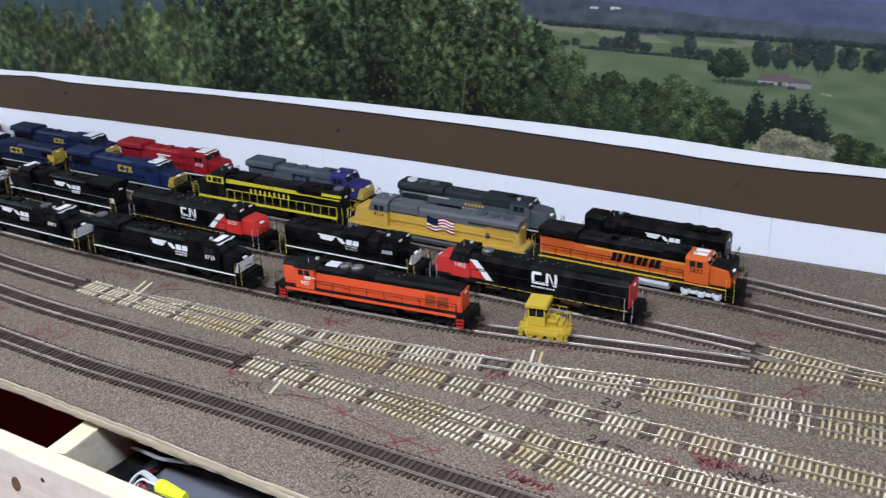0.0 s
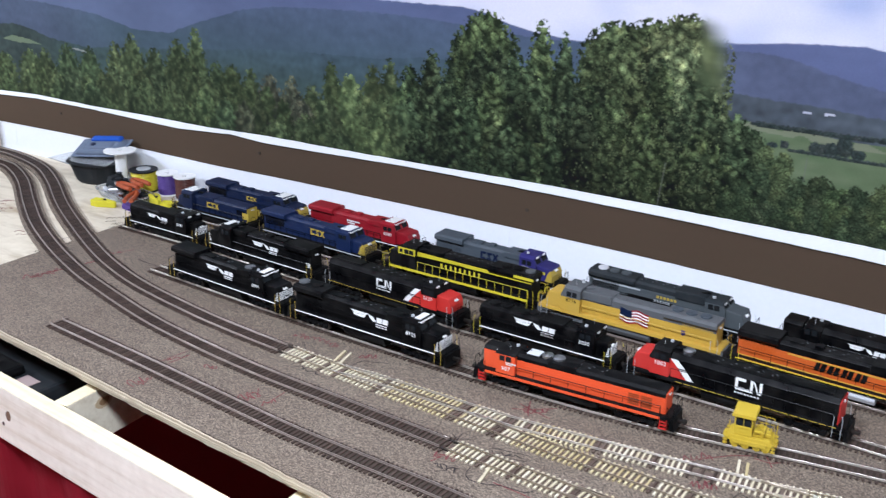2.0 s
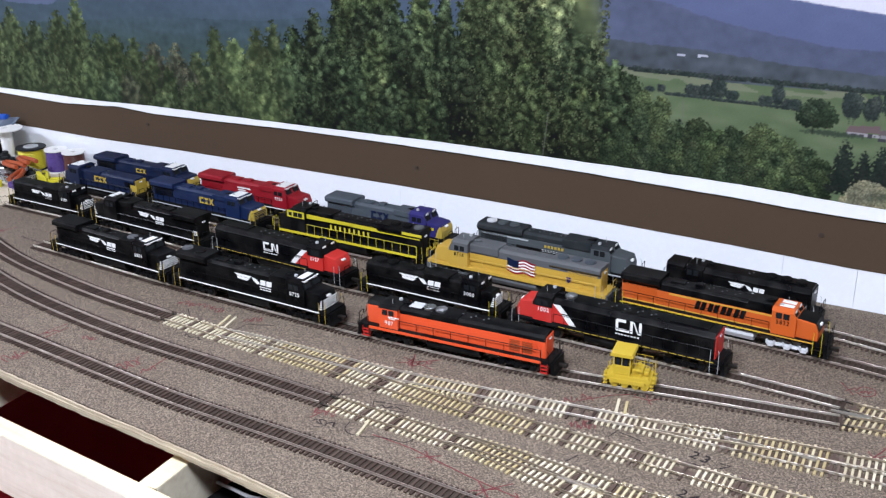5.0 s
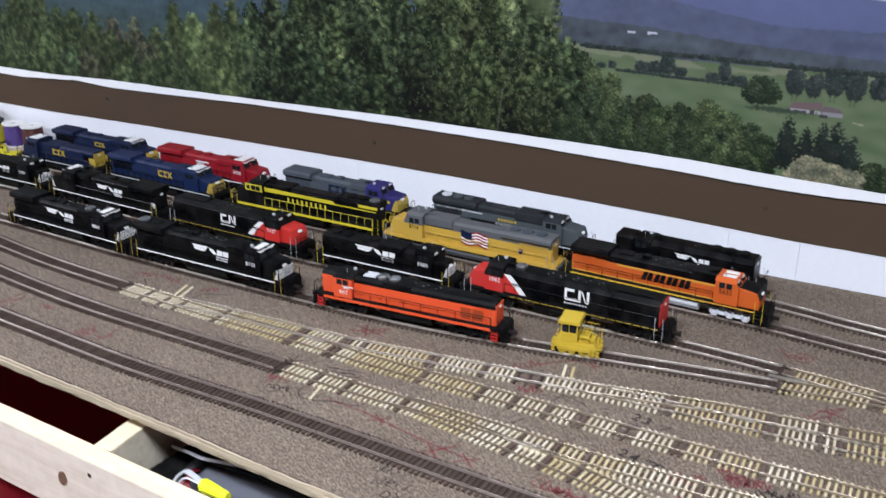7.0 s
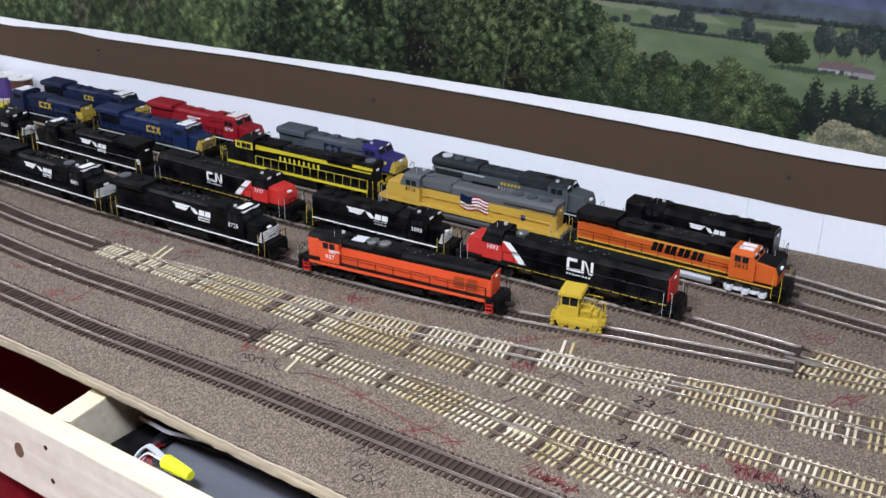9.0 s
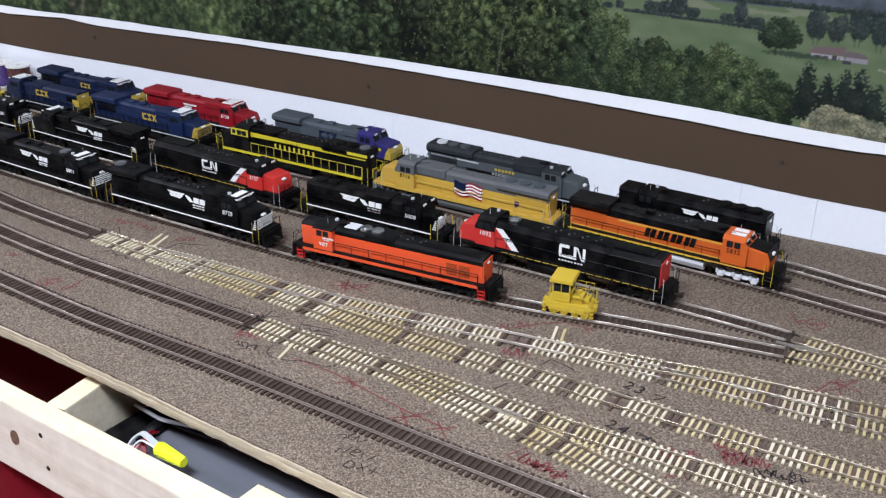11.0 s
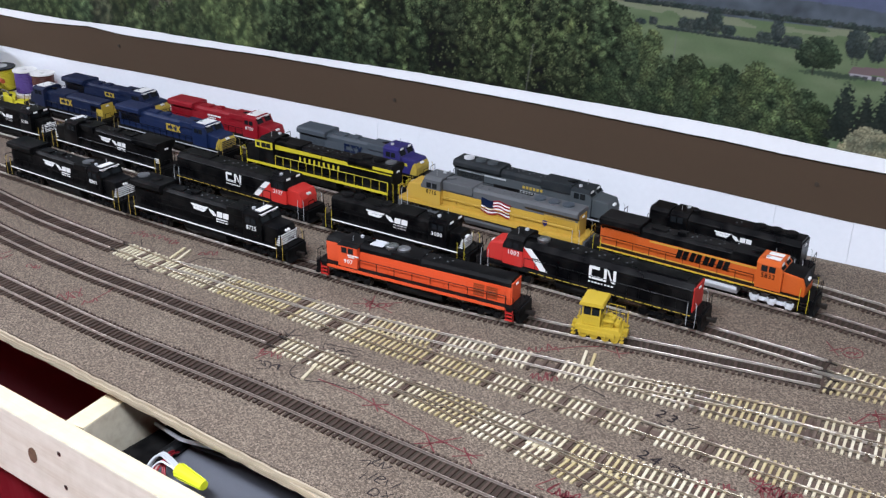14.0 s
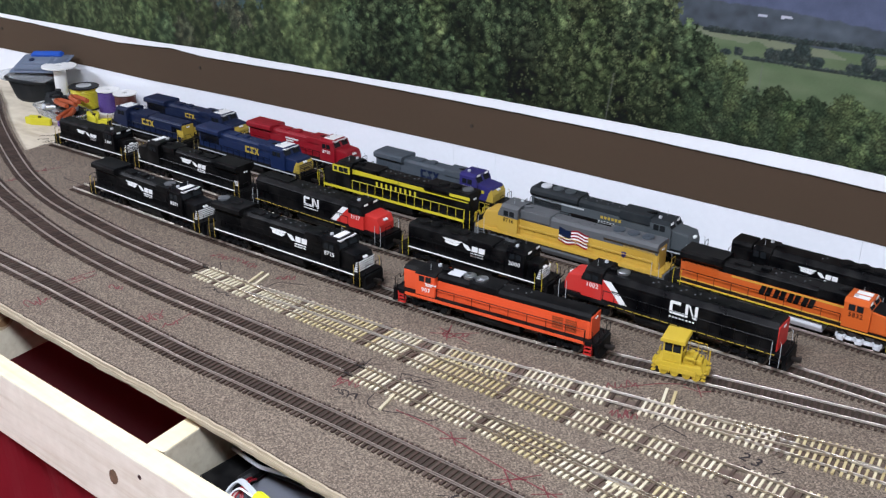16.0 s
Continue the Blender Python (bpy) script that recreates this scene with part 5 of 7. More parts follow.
for k in range(3):
    bm = bmesh.new()
    tube(bm, bend([(0.001, 0.002 - 0.002 * k, 0.001), (-0.014, 0.004 - 0.002 * k, 0.003), (-0.030, 0.006 - 0.002 * k, 0.001), (-0.036, -0.002 - 0.002 * k, -0.008), (-0.034, -0.006 - 0.002 * k, -0.020)]), 0.0013, 8)
    part("cable", bm, M["palegrey"], wires, "pale flat cable loop")
bm = bmesh.new()
tube(bm, bend([(-0.050, 0.020, -0.020), (-0.047, 0.031, -0.016), (-0.050, 0.046, -0.016), (-0.056, 0.060, -0.018)]), 0.0070, 10)
part("splice", bm, M["softblack"], wires, "black taped splice")
adapter = thing("power_adapter", "black plug-in power adapter beside the control box", "power adapter", bench_pose(-0.088, 0.036) @ Matrix.Translation((0, 0, -0.110)))
bm = bmesh.new()
box(bm, -0.026, 0.033, -0.010, 0.10, 0.0, 0.040, 0.004)
part("case", bm, M["softblack"], adapter)
cable = thing("power_cable", "grey power cable hung under the deck edge", "cable")
bm = bmesh.new()
tube(bm, bend([(-0.1215, 0.8526, -0.0708), (-0.1155, 0.8516, -0.0708), (-0.0660, 0.8210, -0.0450), (-0.0400, 0.8110, -0.0380), (-0.0230, 0.8110, -0.0360), (-0.0060, 0.8140, -0.0360), (0.0090, 0.8160, -0.0360), (0.110, 0.826, -0.0445), (0.18, 0.832, -0.0533)]), 0.0019, 8)
part("sleeve", bm, M["wirewhite"], cable, "pale grey cable sleeve")
bm = bmesh.new()
tube(bm, bend([(-0.050, 0.824, -0.048), (-0.020, 0.814, -0.042), (0.018, 0.8135, -0.039), (0.045, 0.8125, -0.040), (0.071, 0.8125, -0.042), (0.13, 0.822, -0.0534)]), 0.0016, 8)
part("lead", bm, M["softblack"], cable, "black lead beside it")
supply = thing("power_supply", "black moulded power supply in the frame", "power supply", bench_pose(-0.70, 0.05) @ Matrix.Translation((0, 0, -0.094)))
bm = bmesh.new()
box(bm, -0.11, 0.09, -0.025, 0.09, 0.0, 0.030, 0.006)
part("case", bm, M["tubgrey"], supply)
bm = bmesh.new()
box(bm, -0.07, 0.03, -0.012, 0.03, 0.030, 0.044, 0.006)
part("cover", bm, M["softblack"], supply)
bm = bmesh.new()
box(bm, 0.036, 0.066, 0.0, 0.028, 0.0302, 0.0312)
part("label", bm, M["pinkgrey"], supply, "pale grey printed label")
post = thing("post", "short pine post standing by the wall", "post", Matrix.Translation((-1.556, 1.452, -0.0045)) @ Matrix.Rotation(-0.03, 4, "Y"))
bm = bmesh.new()
box(bm, -0.030, 0.030, -0.008, 0.008, 0.0, 0.074, 0.001)
part("block", bm, M["pine"], post)

# ---- clutter on the plywood ----
def spool(label, at, r, h, wind, flange, core=0.45, hub="palegrey", tilt=0.0):
    root = thing("wire_spool", label, "wire spool", Matrix.Translation(at) @ Matrix.Rotation(tilt, 4, "X"), group="wire spools")
    for z in (0.0, h - 0.0022):
        bm = bmesh.new()
        prof = [(r, 0), (r, 0.0022), (r * core * 0.5, 0.0022), (r * core * 0.5, 0)]
        n = 28
        rings = [[bm.verts.new((a * math.cos(t * 6.28318 / n), a * math.sin(t * 6.28318 / n), z + b)) for a, b in prof] for t in range(n)]
        for t in range(n):
            for k in range(4):
                bm.faces.new((rings[t][k], rings[(t + 1) % n][k], rings[(t + 1) % n][(k + 1) % 4], rings[t][(k + 1) % 4]))
        bmesh.ops.recalc_face_normals(bm, faces=bm.faces[:])
        part("flange", bm, M[flange], root)
    bm = bmesh.new()
    if wind:
        turns = 26
        prof = [(r * core * 0.5, 0.0022)] + [(r * 0.87 + r * 0.03 * (k % 2), 0.0022 + (h - 0.0044) * k / turns) for k in range(turns + 1)] + [(r * core * 0.5, h - 0.0022)]
    else:
        prof = [(r * core * 0.5, 0.0022), (r * core, 0.0022), (r * core, h - 0.0022), (r * core * 0.5, h - 0.0022)]
    n = 28
    rings = [[bm.verts.new((a * math.cos(t * 6.28318 / n), a * math.sin(t * 6.28318 / n), b)) for a, b in prof] for t in range(n)]
    for t in range(n):
        for k in range(len(prof)):
            bm.faces.new((rings[t][k], rings[(t + 1) % n][k], rings[(t + 1) % n][(k + 1) % len(prof)], rings[t][(k + 1) % len(prof)]))
    bmesh.ops.recalc_face_normals(bm, faces=bm.faces[:])
    part("winding" if wind else "hub", bm, M[wind or hub], root, (wind and "tight turns of insulated wire") or "bare white spool core")
    return root


BASE = -0.0045
spool("large empty white plastic wire spool", (-1.079, 1.410, BASE), 0.031, 0.074, None, "white", 0.36, "white")
yellow_spool = spool("spool of yellow wire with dark flange and white centre", (-1.029, 1.420, BASE), 0.027, 0.042, "lemon", "tubgrey", 0.5)
bm = bmesh.new()
cyl(bm, (0, 0, 0.0425), 0.0135, 0.0018, "z", 24)
part("cap", bm, M["palegrey"], yellow_spool, "pale paper centre label")
spool("spool of purple wire with white flanges", (-0.975, 1.430, BASE), 0.021, 0.042, "violet", "white")
spool("spool of red-brown wire with white flanges", (-0.927, 1.428, BASE), 0.021, 0.044, "copper", "white")

tub = thing("storage_tub", "black plastic tub with a smoky blue lid leaning open on it", "tub", Matrix.Translation((-1.148, 1.404, BASE)) @ Matrix.Rotation(0.22, 4, "Z") @ Matrix.Diagonal((1.08, 1, 0.84, 1)))
bm = bmesh.new()
ring = np.linspace(0, 2 * math.pi, 29)[:-1]
outer = [(0.050 * math.copysign(abs(math.cos(a)) ** 0.75, math.cos(a)), 0.036 * math.copysign(abs(math.sin(a)) ** 0.75, math.sin(a))) for a in ring]
levels = ((0.60, 0.0), (0.72, 0.006), (0.94, 0.046), (1.06, 0.048), (1.06, 0.053), (0.90, 0.053), (0.66, 0.006), (0.56, 0.004))
rings = [[bm.verts.new((x * k, y * k, z)) for x, y in outer] for k, z in levels]
bm.faces.new(rings[0][::-1]), bm.faces.new(rings[-1])
for r0, r1 in zip(rings, rings[1:]):
    for k in range(28):
        bm.faces.new((r0[k], r0[(k + 1) % 28], r1[(k + 1) % 28], r1[k]))
bmesh.ops.recalc_face_normals(bm, faces=bm.faces[:])
part("bowl", bm, M["tubgrey"], tub, "black tapered plastic bowl with a rolled rim")
bm = bmesh.new()
prism(bm, [(-0.088, -0.016), (-0.030, -0.036), (0.052, -0.034), (0.060, 0.030), (-0.020, 0.036), (-0.060, 0.012)], "z", 0.0, 0.0016, 0.0005)
ob = part("lid_sheet", bm, M["clear"], tub, "clear plastic sheet under the lid")
ob.matrix_basis = Matrix.Translation((-0.004, 0, 0.058)) @ Matrix.Rotation(-0.06, 4, "Y") @ Matrix.Rotation(0.24, 4, "X")
LID = Matrix.Translation((0.006, 0.010, 0.078)) @ Matrix.Rotation(-0.12, 4, "Y") @ Matrix.Rotation(0.46, 4, "X")
bm = bmesh.new()
box(bm, -0.046, 0.054, -0.024, 0.028, 0.0, 0.011, 0.005, 0.20)
box(bm, -0.028, 0.038, -0.014, 0.010, 0.010, 0.0145, 0.002, 0.16)
box(bm, -0.050, 0.058, -0.028, 0.031, -0.0012, 0.0010, 0.0008)
part("lid", bm, M["lidgrey"], tub, "smoky blue-grey domed lid with a turned rim").matrix_basis = LID
bm = bmesh.new()
box(bm, -0.022, 0.046, 0.012, 0.028, 0.0085, 0.0165, 0.0035, 0.10)
part("handle", bm, M["blue"], tub, "bright blue plastic handle").matrix_basis = LID
bm = bmesh.new()
cyl(bm, (-0.006, -0.002, 0.0150), 0.0050, 0.0024, "z", 16)
part("vent", bm, M["navy"], tub, "dark blue round vent").matrix_basis = LID
tray = thing("parts_tray", "clear plastic tray heaped with small tools and parts", "tray", Matrix.Translation((-1.019, 1.362, BASE)) @ Matrix.Rotation(-0.16, 4, "Z"))
bm = bmesh.new()
outer = [(0.066 * math.copysign(abs(math.cos(a)) ** 0.45, math.cos(a)), 0.030 * math.copysign(abs(math.sin(a)) ** 0.45, math.sin(a))) for a in ring]
rings = [[bm.verts.new((x * k, y * k, z)) for x, y in outer] for k, z in ((0.86, 0), (0.96, 0.013), (1.04, 0.0135), (1.04, 0.015), (0.93, 0.015), (0.84, 0.0015))]
bm.faces.new(rings[0][::-1]), bm.faces.new(rings[-1])
for r0, r1 in zip(rings, rings[1:]):
    for k in range(28):
        bm.faces.new((r0[k], r0[(k + 1) % 28], r1[(k + 1) % 28], r1[k]))
bmesh.ops.recalc_face_normals(bm, faces=bm.faces[:])
part("shell", bm, M["clear"], tray, "clear grey plastic shell")


def pliers(label, at, turn, grip, pitch=0.0, spread=0.006):
    root = thing("pliers", label, "pliers", Matrix.Translation(at) @ Matrix.Rotation(turn, 4, "Z") @ Matrix.Rotation(pitch, 4, "Y"), group="hand tools")
    for s in (-1, 1):
        bm = bmesh.new()
        tube(bm, [(0.004, 0, 0.004), (-0.008, s * spread, 0.004), (-0.040, s * spread * 1.5, 0.004), (-0.066, s * spread * 1.3, 0.004)], 0.0040, 8)
        part("grip", bm, M[grip], root, "rubber-dipped grip")
    bm = bmesh.new()
    prism(bm, [(-0.002, -0.006), (0.010, -0.007), (0.030, -0.0015), (0.030, 0.0015), (0.010, 0.007), (-0.002, 0.006)], "z", 0.001, 0.007, 0.001)
    part("plier_head", bm, M["silver"], root, "steel jaws")
    return root


pliers("orange-handled pliers lying across the parts tray", (-1.045, 1.372, 0.014), 2.86, "toolorange", 0.08)
pliers("orange-handled cutters lying on the parts tray", (-1.022, 1.388, 0.021), 2.76, "toolorange", 0.10, 0.0055)
pliers("orange-handled crimping pliers at the tray's end", (-0.977, 1.352, 0.013), 2.2, "toolorange", 0.06, 0.0045)


def clamp(label, at, turn):
    root = thing("clamp", label, "clamp", Matrix.Translation(at) @ Matrix.Rotation(turn, 4, "Z"), group="clamps")
    for s in (-1, 1):
        bm = bmesh.new()
        prism(bm, [(-0.026, s * 0.008), (-0.010, s * 0.011), (0.010, s * 0.006), (0.024, s * 0.003), (0.024, s * 0.0005), (0.0, s * 0.001), (-0.026, s * 0.002)], "z", 0, 0.012, 0.0012)
        part("jaw", bm, M["toolyellow"], root, "yellow plastic jaw")
    bm = bmesh.new()
    cyl(bm, (0, 0, 0.0065), 0.003, 0.015, "z", 10)
    part("pivot", bm, M["pin"], root, "dark pivot pin")
    return root


clamp("yellow plastic spring clamp on the plywood", (-1.012, 1.308, BASE), 0.2)
clamp("yellow plastic spring clamp beside the tray", (-0.939, 1.366, BASE + 0.004), -0.5)
clamp("yellow plastic spring clamp beside the engines", (-0.897, 1.372, BASE), 0.4)
bm = bmesh.new()
box(bm, -0.022, 0.022, -0.010, 0.010, 0, 0.010, 0.0015)
solid("parts_box", "small purple-blue cardboard parts box", "box", bm, M["violet"], Matrix.Translation((-0.952, 1.322, BASE)) @ Matrix.Rotation(-0.15, 4, "Z"))
for k, (x, y, z, key, s) in enumerate(((-1.059, 1.376, 0.012, "tubgrey", 1.3), (-1.067, 1.384, 0.020, "tubgrey", 1.1), (-1.041, 1.384, 0.010, "tubgrey", 1.2), (-1.052, 1.362, 0.006, "silver", 0.8), (-1.001, 1.372, 0.006, "tubgrey", 1.1), (-1.027, 1.356, 0.004, "silver", 0.7), (-0.997, 1.356, 0.004, "alloy", 0.7), (-0.979, 1.372, 0.004, "tubgrey", 0.9), (-1.072, 1.366, 0.004, "alloy", 0.6), (-1.013, 1.346, 0.004, "copper", 0.6))):
    bm = bmesh.new()
    box(bm, -0.014 * s, 0.014 * s, -0.008 * s, 0.008 * s, -0.002, 0.009 * s, 0.002, 0.2)
    cyl(bm, (0.006 * s, 0, 0.010 * s), 0.005 * s, 0.006 * s, "z", 12)
    solid("small_part", "small dark hobby part in the heap" if key == "tubgrey" else "small bright metal hobby part in the heap", "hobby part", bm, M[key], Matrix.Translation((x, y, z - 0.003)) @ Matrix.Rotation(k * 1.3, 4, "Z") @ Matrix.Rotation(0.12 * (k % 3), 4, "X"), group="hobby parts")

# ---- the model engines ----
DECK, RAILTOP, WIDE = 0.0195, RAIL_TOP, 1.10


def wheelset_mesh():
    bm = bmesh.new()
    for s in (-1, 1):
        cyl(bm, (0, s * 0.0084, 0.0056), 0.0056, 0.0024, "y", 18)
        cyl(bm, (0, s * 0.0072, 0.0056), 0.0063, 0.0006, "y", 18)
    cyl(bm, (0, 0, 0.0056), 0.0012, 0.016, "y", 6)
    return mesh_of("wheelset", bm, M["wheel"])


WHEELSET = wheelset_mesh()
bm = bmesh.new()
box(bm, -0.0008, 0.0008, -0.0008, 0.0008, -0.0002, 0.0007)
LUG = mesh_of("lifting_lug", bm, M["harbour"])


DASH = {}
for key in ("csyellow", "lemon"):
    bm = bmesh.new()
    box(bm, -0.0042, 0.0042, -0.0004, 0.0004, -0.0004, 0.0004)
    DASH[key] = mesh_of("walkway_mark", bm, M[key])


def sideframe_mesh(axles, key):
    bm = bmesh.new()
    half = 0.0225 if axles == 3 else 0.0150
    xs = (-0.0190, 0.0, 0.0190) if axles == 3 else (-0.0118, 0.0118)
    out = [(-half, 0.0085), (half, 0.0085), (half, 0.0062)]
    for x in reversed(xs):
        out += [(x + 0.0045, 0.0052), (x + 0.0030, 0.0026), (x - 0.0030, 0.0026), (x - 0.0045, 0.0052)]
    out += [(-half, 0.0062)]
    prism(bm, out, "y", -0.0009, 0.0009)
    for x in xs:
        box(bm, x - 0.0024, x + 0.0024, -0.0022, 0.0012, 0.0034, 0.0078, 0.0005)
        for s in (-1, 1):
            cyl(bm, (x + s * 0.0042, -0.0012, 0.0082), 0.0013, 0.0038, "z", 8)
    for a, b in zip(xs, xs[1:]):
        cyl(bm, ((a + b) / 2, -0.0018, 0.0064), 0.0011, 0.0055, "x", 8)
    return mesh_of("sideframe", bm, M[key])


SIDEFRAMES = {}
DOORS = {}


def emblem_polys(kind):
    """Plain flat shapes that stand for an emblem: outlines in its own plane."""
    if kind == "horse":
        p = [[(-0.0230 + 0.0042 * k, 0.0046), (-0.0230 + 0.0042 * k + 0.0039, 0.0046), (-0.0164 + 0.0026 * k, 0.0024), (-0.0190 + 0.0026 * k, 0.0024)] for k in range(5)]
        p += [[(-0.0206, 0.0022), (-0.0050, 0.0020), (-0.0085, -0.0004), (-0.0195, 0.0002)], [(-0.0020, 0.0040), (0.0030, 0.0030), (0.0065, -0.0008), (0.0030, -0.0012), (-0.0010, 0.0018)]]
        p += [[(0.0075 + k * 0.0070, 0.0034), (0.0135 + k * 0.0070, 0.0034), (0.0130 + k * 0.0070, -0.0012), (0.0070 + k * 0.0070, -0.0012)] for k in range(2)]
        p += [[(0.0060 + k * 0.0034, -0.0026), (0.0088 + k * 0.0034, -0.0026), (0.0088 + k * 0.0034, -0.0037), (0.0060 + k * 0.0034, -0.0037)] for k in range(4)]
        p += [[(0.0060 + k * 0.0034, -0.0047), (0.0086 + k * 0.0034, -0.0047), (0.0086 + k * 0.0034, -0.0056), (0.0060 + k * 0.0034, -0.0056)] for k in range(4)]
        return p
    if kind == "worm":
        w, z0, z1 = 0.0023, -0.0046, 0.0056
        p = [[(-0.0120, z1 - 0.001), (-0.0112, z1), (-0.0120 + w, z1), (-0.0120 + w, z0), (-0.0112, z0), (-0.0120, z0 + 0.001)], [(-0.0120 + w, z1), (-0.0030, z1), (-0.0030, z1 - w), (-0.0120 + w, z1 - w)], [(-0.0120 + w, z0 + w), (0.0010, z0 + w), (0.0010, z0), (-0.0120 + w, z0)]]
        p += [[(0.0010, z1), (0.0010 + w, z1), (0.0010 + w, z0), (0.0010, z0)], [(0.0010 + w, z1), (0.0010 + w + 0.0016, z1 - 0.0008), (0.0112 - w, z0), (0.0112 - w - 0.0016, z0 + 0.0008)], [(0.0112 - w, z1), (0.0112, z1), (0.0112, z0), (0.0112 - w, z0)]]
        p += [[(-0.0120 + k * 0.0028, -0.0066), (-0.0104 + k * 0.0028, -0.0066), (-0.0104 + k * 0.0028, -0.0077), (-0.0120 + k * 0.0028, -0.0077)] for k in range(8)]
        return p
    if kind == "three":
        return [[(-0.0115, 0.0040), (-0.0045, 0.0040), (-0.0050, 0.0020), (-0.0092, 0.0020), (-0.0092, -0.0020), (-0.0050, -0.0020), (-0.0045, -0.0040), (-0.0115, -0.0040)], [(-0.0035, 0.0040), (0.0038, 0.0040), (0.0030, 0.0016), (-0.0008, 0.0016), (0.0034, -0.0040), (-0.0035, -0.0040), (-0.0030, -0.0018), (0.0006, -0.0018)], [(0.0044, 0.0040), (0.0066, 0.0040), (0.0082, 0.0014), (0.0098, 0.0040), (0.0120, 0.0040), (0.0096, 0.0), (0.0120, -0.0040), (0.0098, -0.0040), (0.0082, -0.0014), (0.0066, -0.0040), (0.0044, -0.0040), (0.0068, 0.0)]]
    if kind == "four":
        p = []
        for k in range(4):
            x = -0.0230 + k * 0.0122
            p += [[(x + 0.0016 + d, 0.0040), (x + 0.0060 + d, 0.0040), (x + 0.0040 + d, -0.0034), (x - 0.0004 + d, -0.0034)] for d in (0.0, 0.0054)]
        return p
    if kind == "nine":
        p = []
        for k in range(9):
            x = -0.0300 + k * 0.0068
            p += [[(x, 0.0028), (x + 0.0024, 0.0028), (x + 0.0024, -0.0028), (x, -0.0028)]]
        return p
    if kind == "six":
        return [[(-0.0130 + k * 0.0046, 0.0014), (-0.0100 + k * 0.0046, 0.0014), (-0.0100 + k * 0.0046, -0.0014), (-0.0130 + k * 0.0046, -0.0014)] for k in range(6)]
    if kind == "rows":
        return [[(-0.0130 + k * 0.0034, 0.0034), (-0.0104 + k * 0.0034, 0.0034), (-0.0104 + k * 0.0034, 0.0010), (-0.0130 + k * 0.0034, 0.0010)] for k in range(8)] + [[(-0.0110 + k * 0.0030, -0.0004), (-0.0088 + k * 0.0030, -0.0004), (-0.0088 + k * 0.0030, -0.0024), (-0.0110 + k * 0.0030, -0.0024)] for k in range(5)]
    if kind == "shield":
        return [[(-0.0026, 0.0030), (0.0026, 0.0030), (0.0030, -0.0008), (0.0, -0.0034), (-0.0030, -0.0008)]]
    if kind == "sash":
        return [[(-0.0050, 0.0055), (0.0010, 0.0055), (0.0075, -0.0005), (0.0015, -0.0005)], [(0.0026, -0.0016), (0.0086, -0.0016), (0.0150, -0.0085), (0.0090, -0.0085)]]
    if kind == "sashback":
        return [[(-0.0010, 0.0055), (0.0050, 0.0055), (-0.0015, -0.0005), (-0.0075, -0.0005)], [(-0.0086, -0.0016), (-0.0026, -0.0016), (-0.0090, -0.0085), (-0.0150, -0.0085)]]
    if kind == "sashred":
        return [[(-0.0062, 0.0055), (-0.0052, 0.0055), (0.0013, -0.0005), (0.0024, -0.0016), (0.0088, -0.0085), (-0.0062, -0.0085)]]
    if kind == "sashredback":
        return [[(0.0062, 0.0055), (0.0062, -0.0085), (-0.0088, -0.0085), (-0.0024, -0.0016), (-0.0013, -0.0005), (0.0052, 0.0055)]]
    if kind == "bars":
        return [[(-0.0050, 0.0030 - k * 0.0022), (0.0050, 0.0030 - k * 0.0022), (0.0050, 0.0018 - k * 0.0022), (-0.0050, 0.0018 - k * 0.0022)] for k in range(4)]
    return [[(-0.0045, 0.0035), (0.0045, 0.0035), (0.0045, -0.0035), (-0.0045, -0.0035)]]


EMBLEMS = {}


def emblem_meshes(kind, key, sx=1.0):
    """One thin mesh for each flat shape of an emblem."""
    if (kind, key, sx) not in EMBLEMS:
        made = []
        for poly in emblem_polys(kind):
            bm = bmesh.new()
            prism(bm, [(x * sx, z * sx) for x, z in poly], "y", -0.00022, 0.0002)
            made.append(mesh_of("emblem_shape", bm, M[key]))
        EMBLEMS[kind, key, sx] = made
    return EMBLEMS[kind, key, sx]


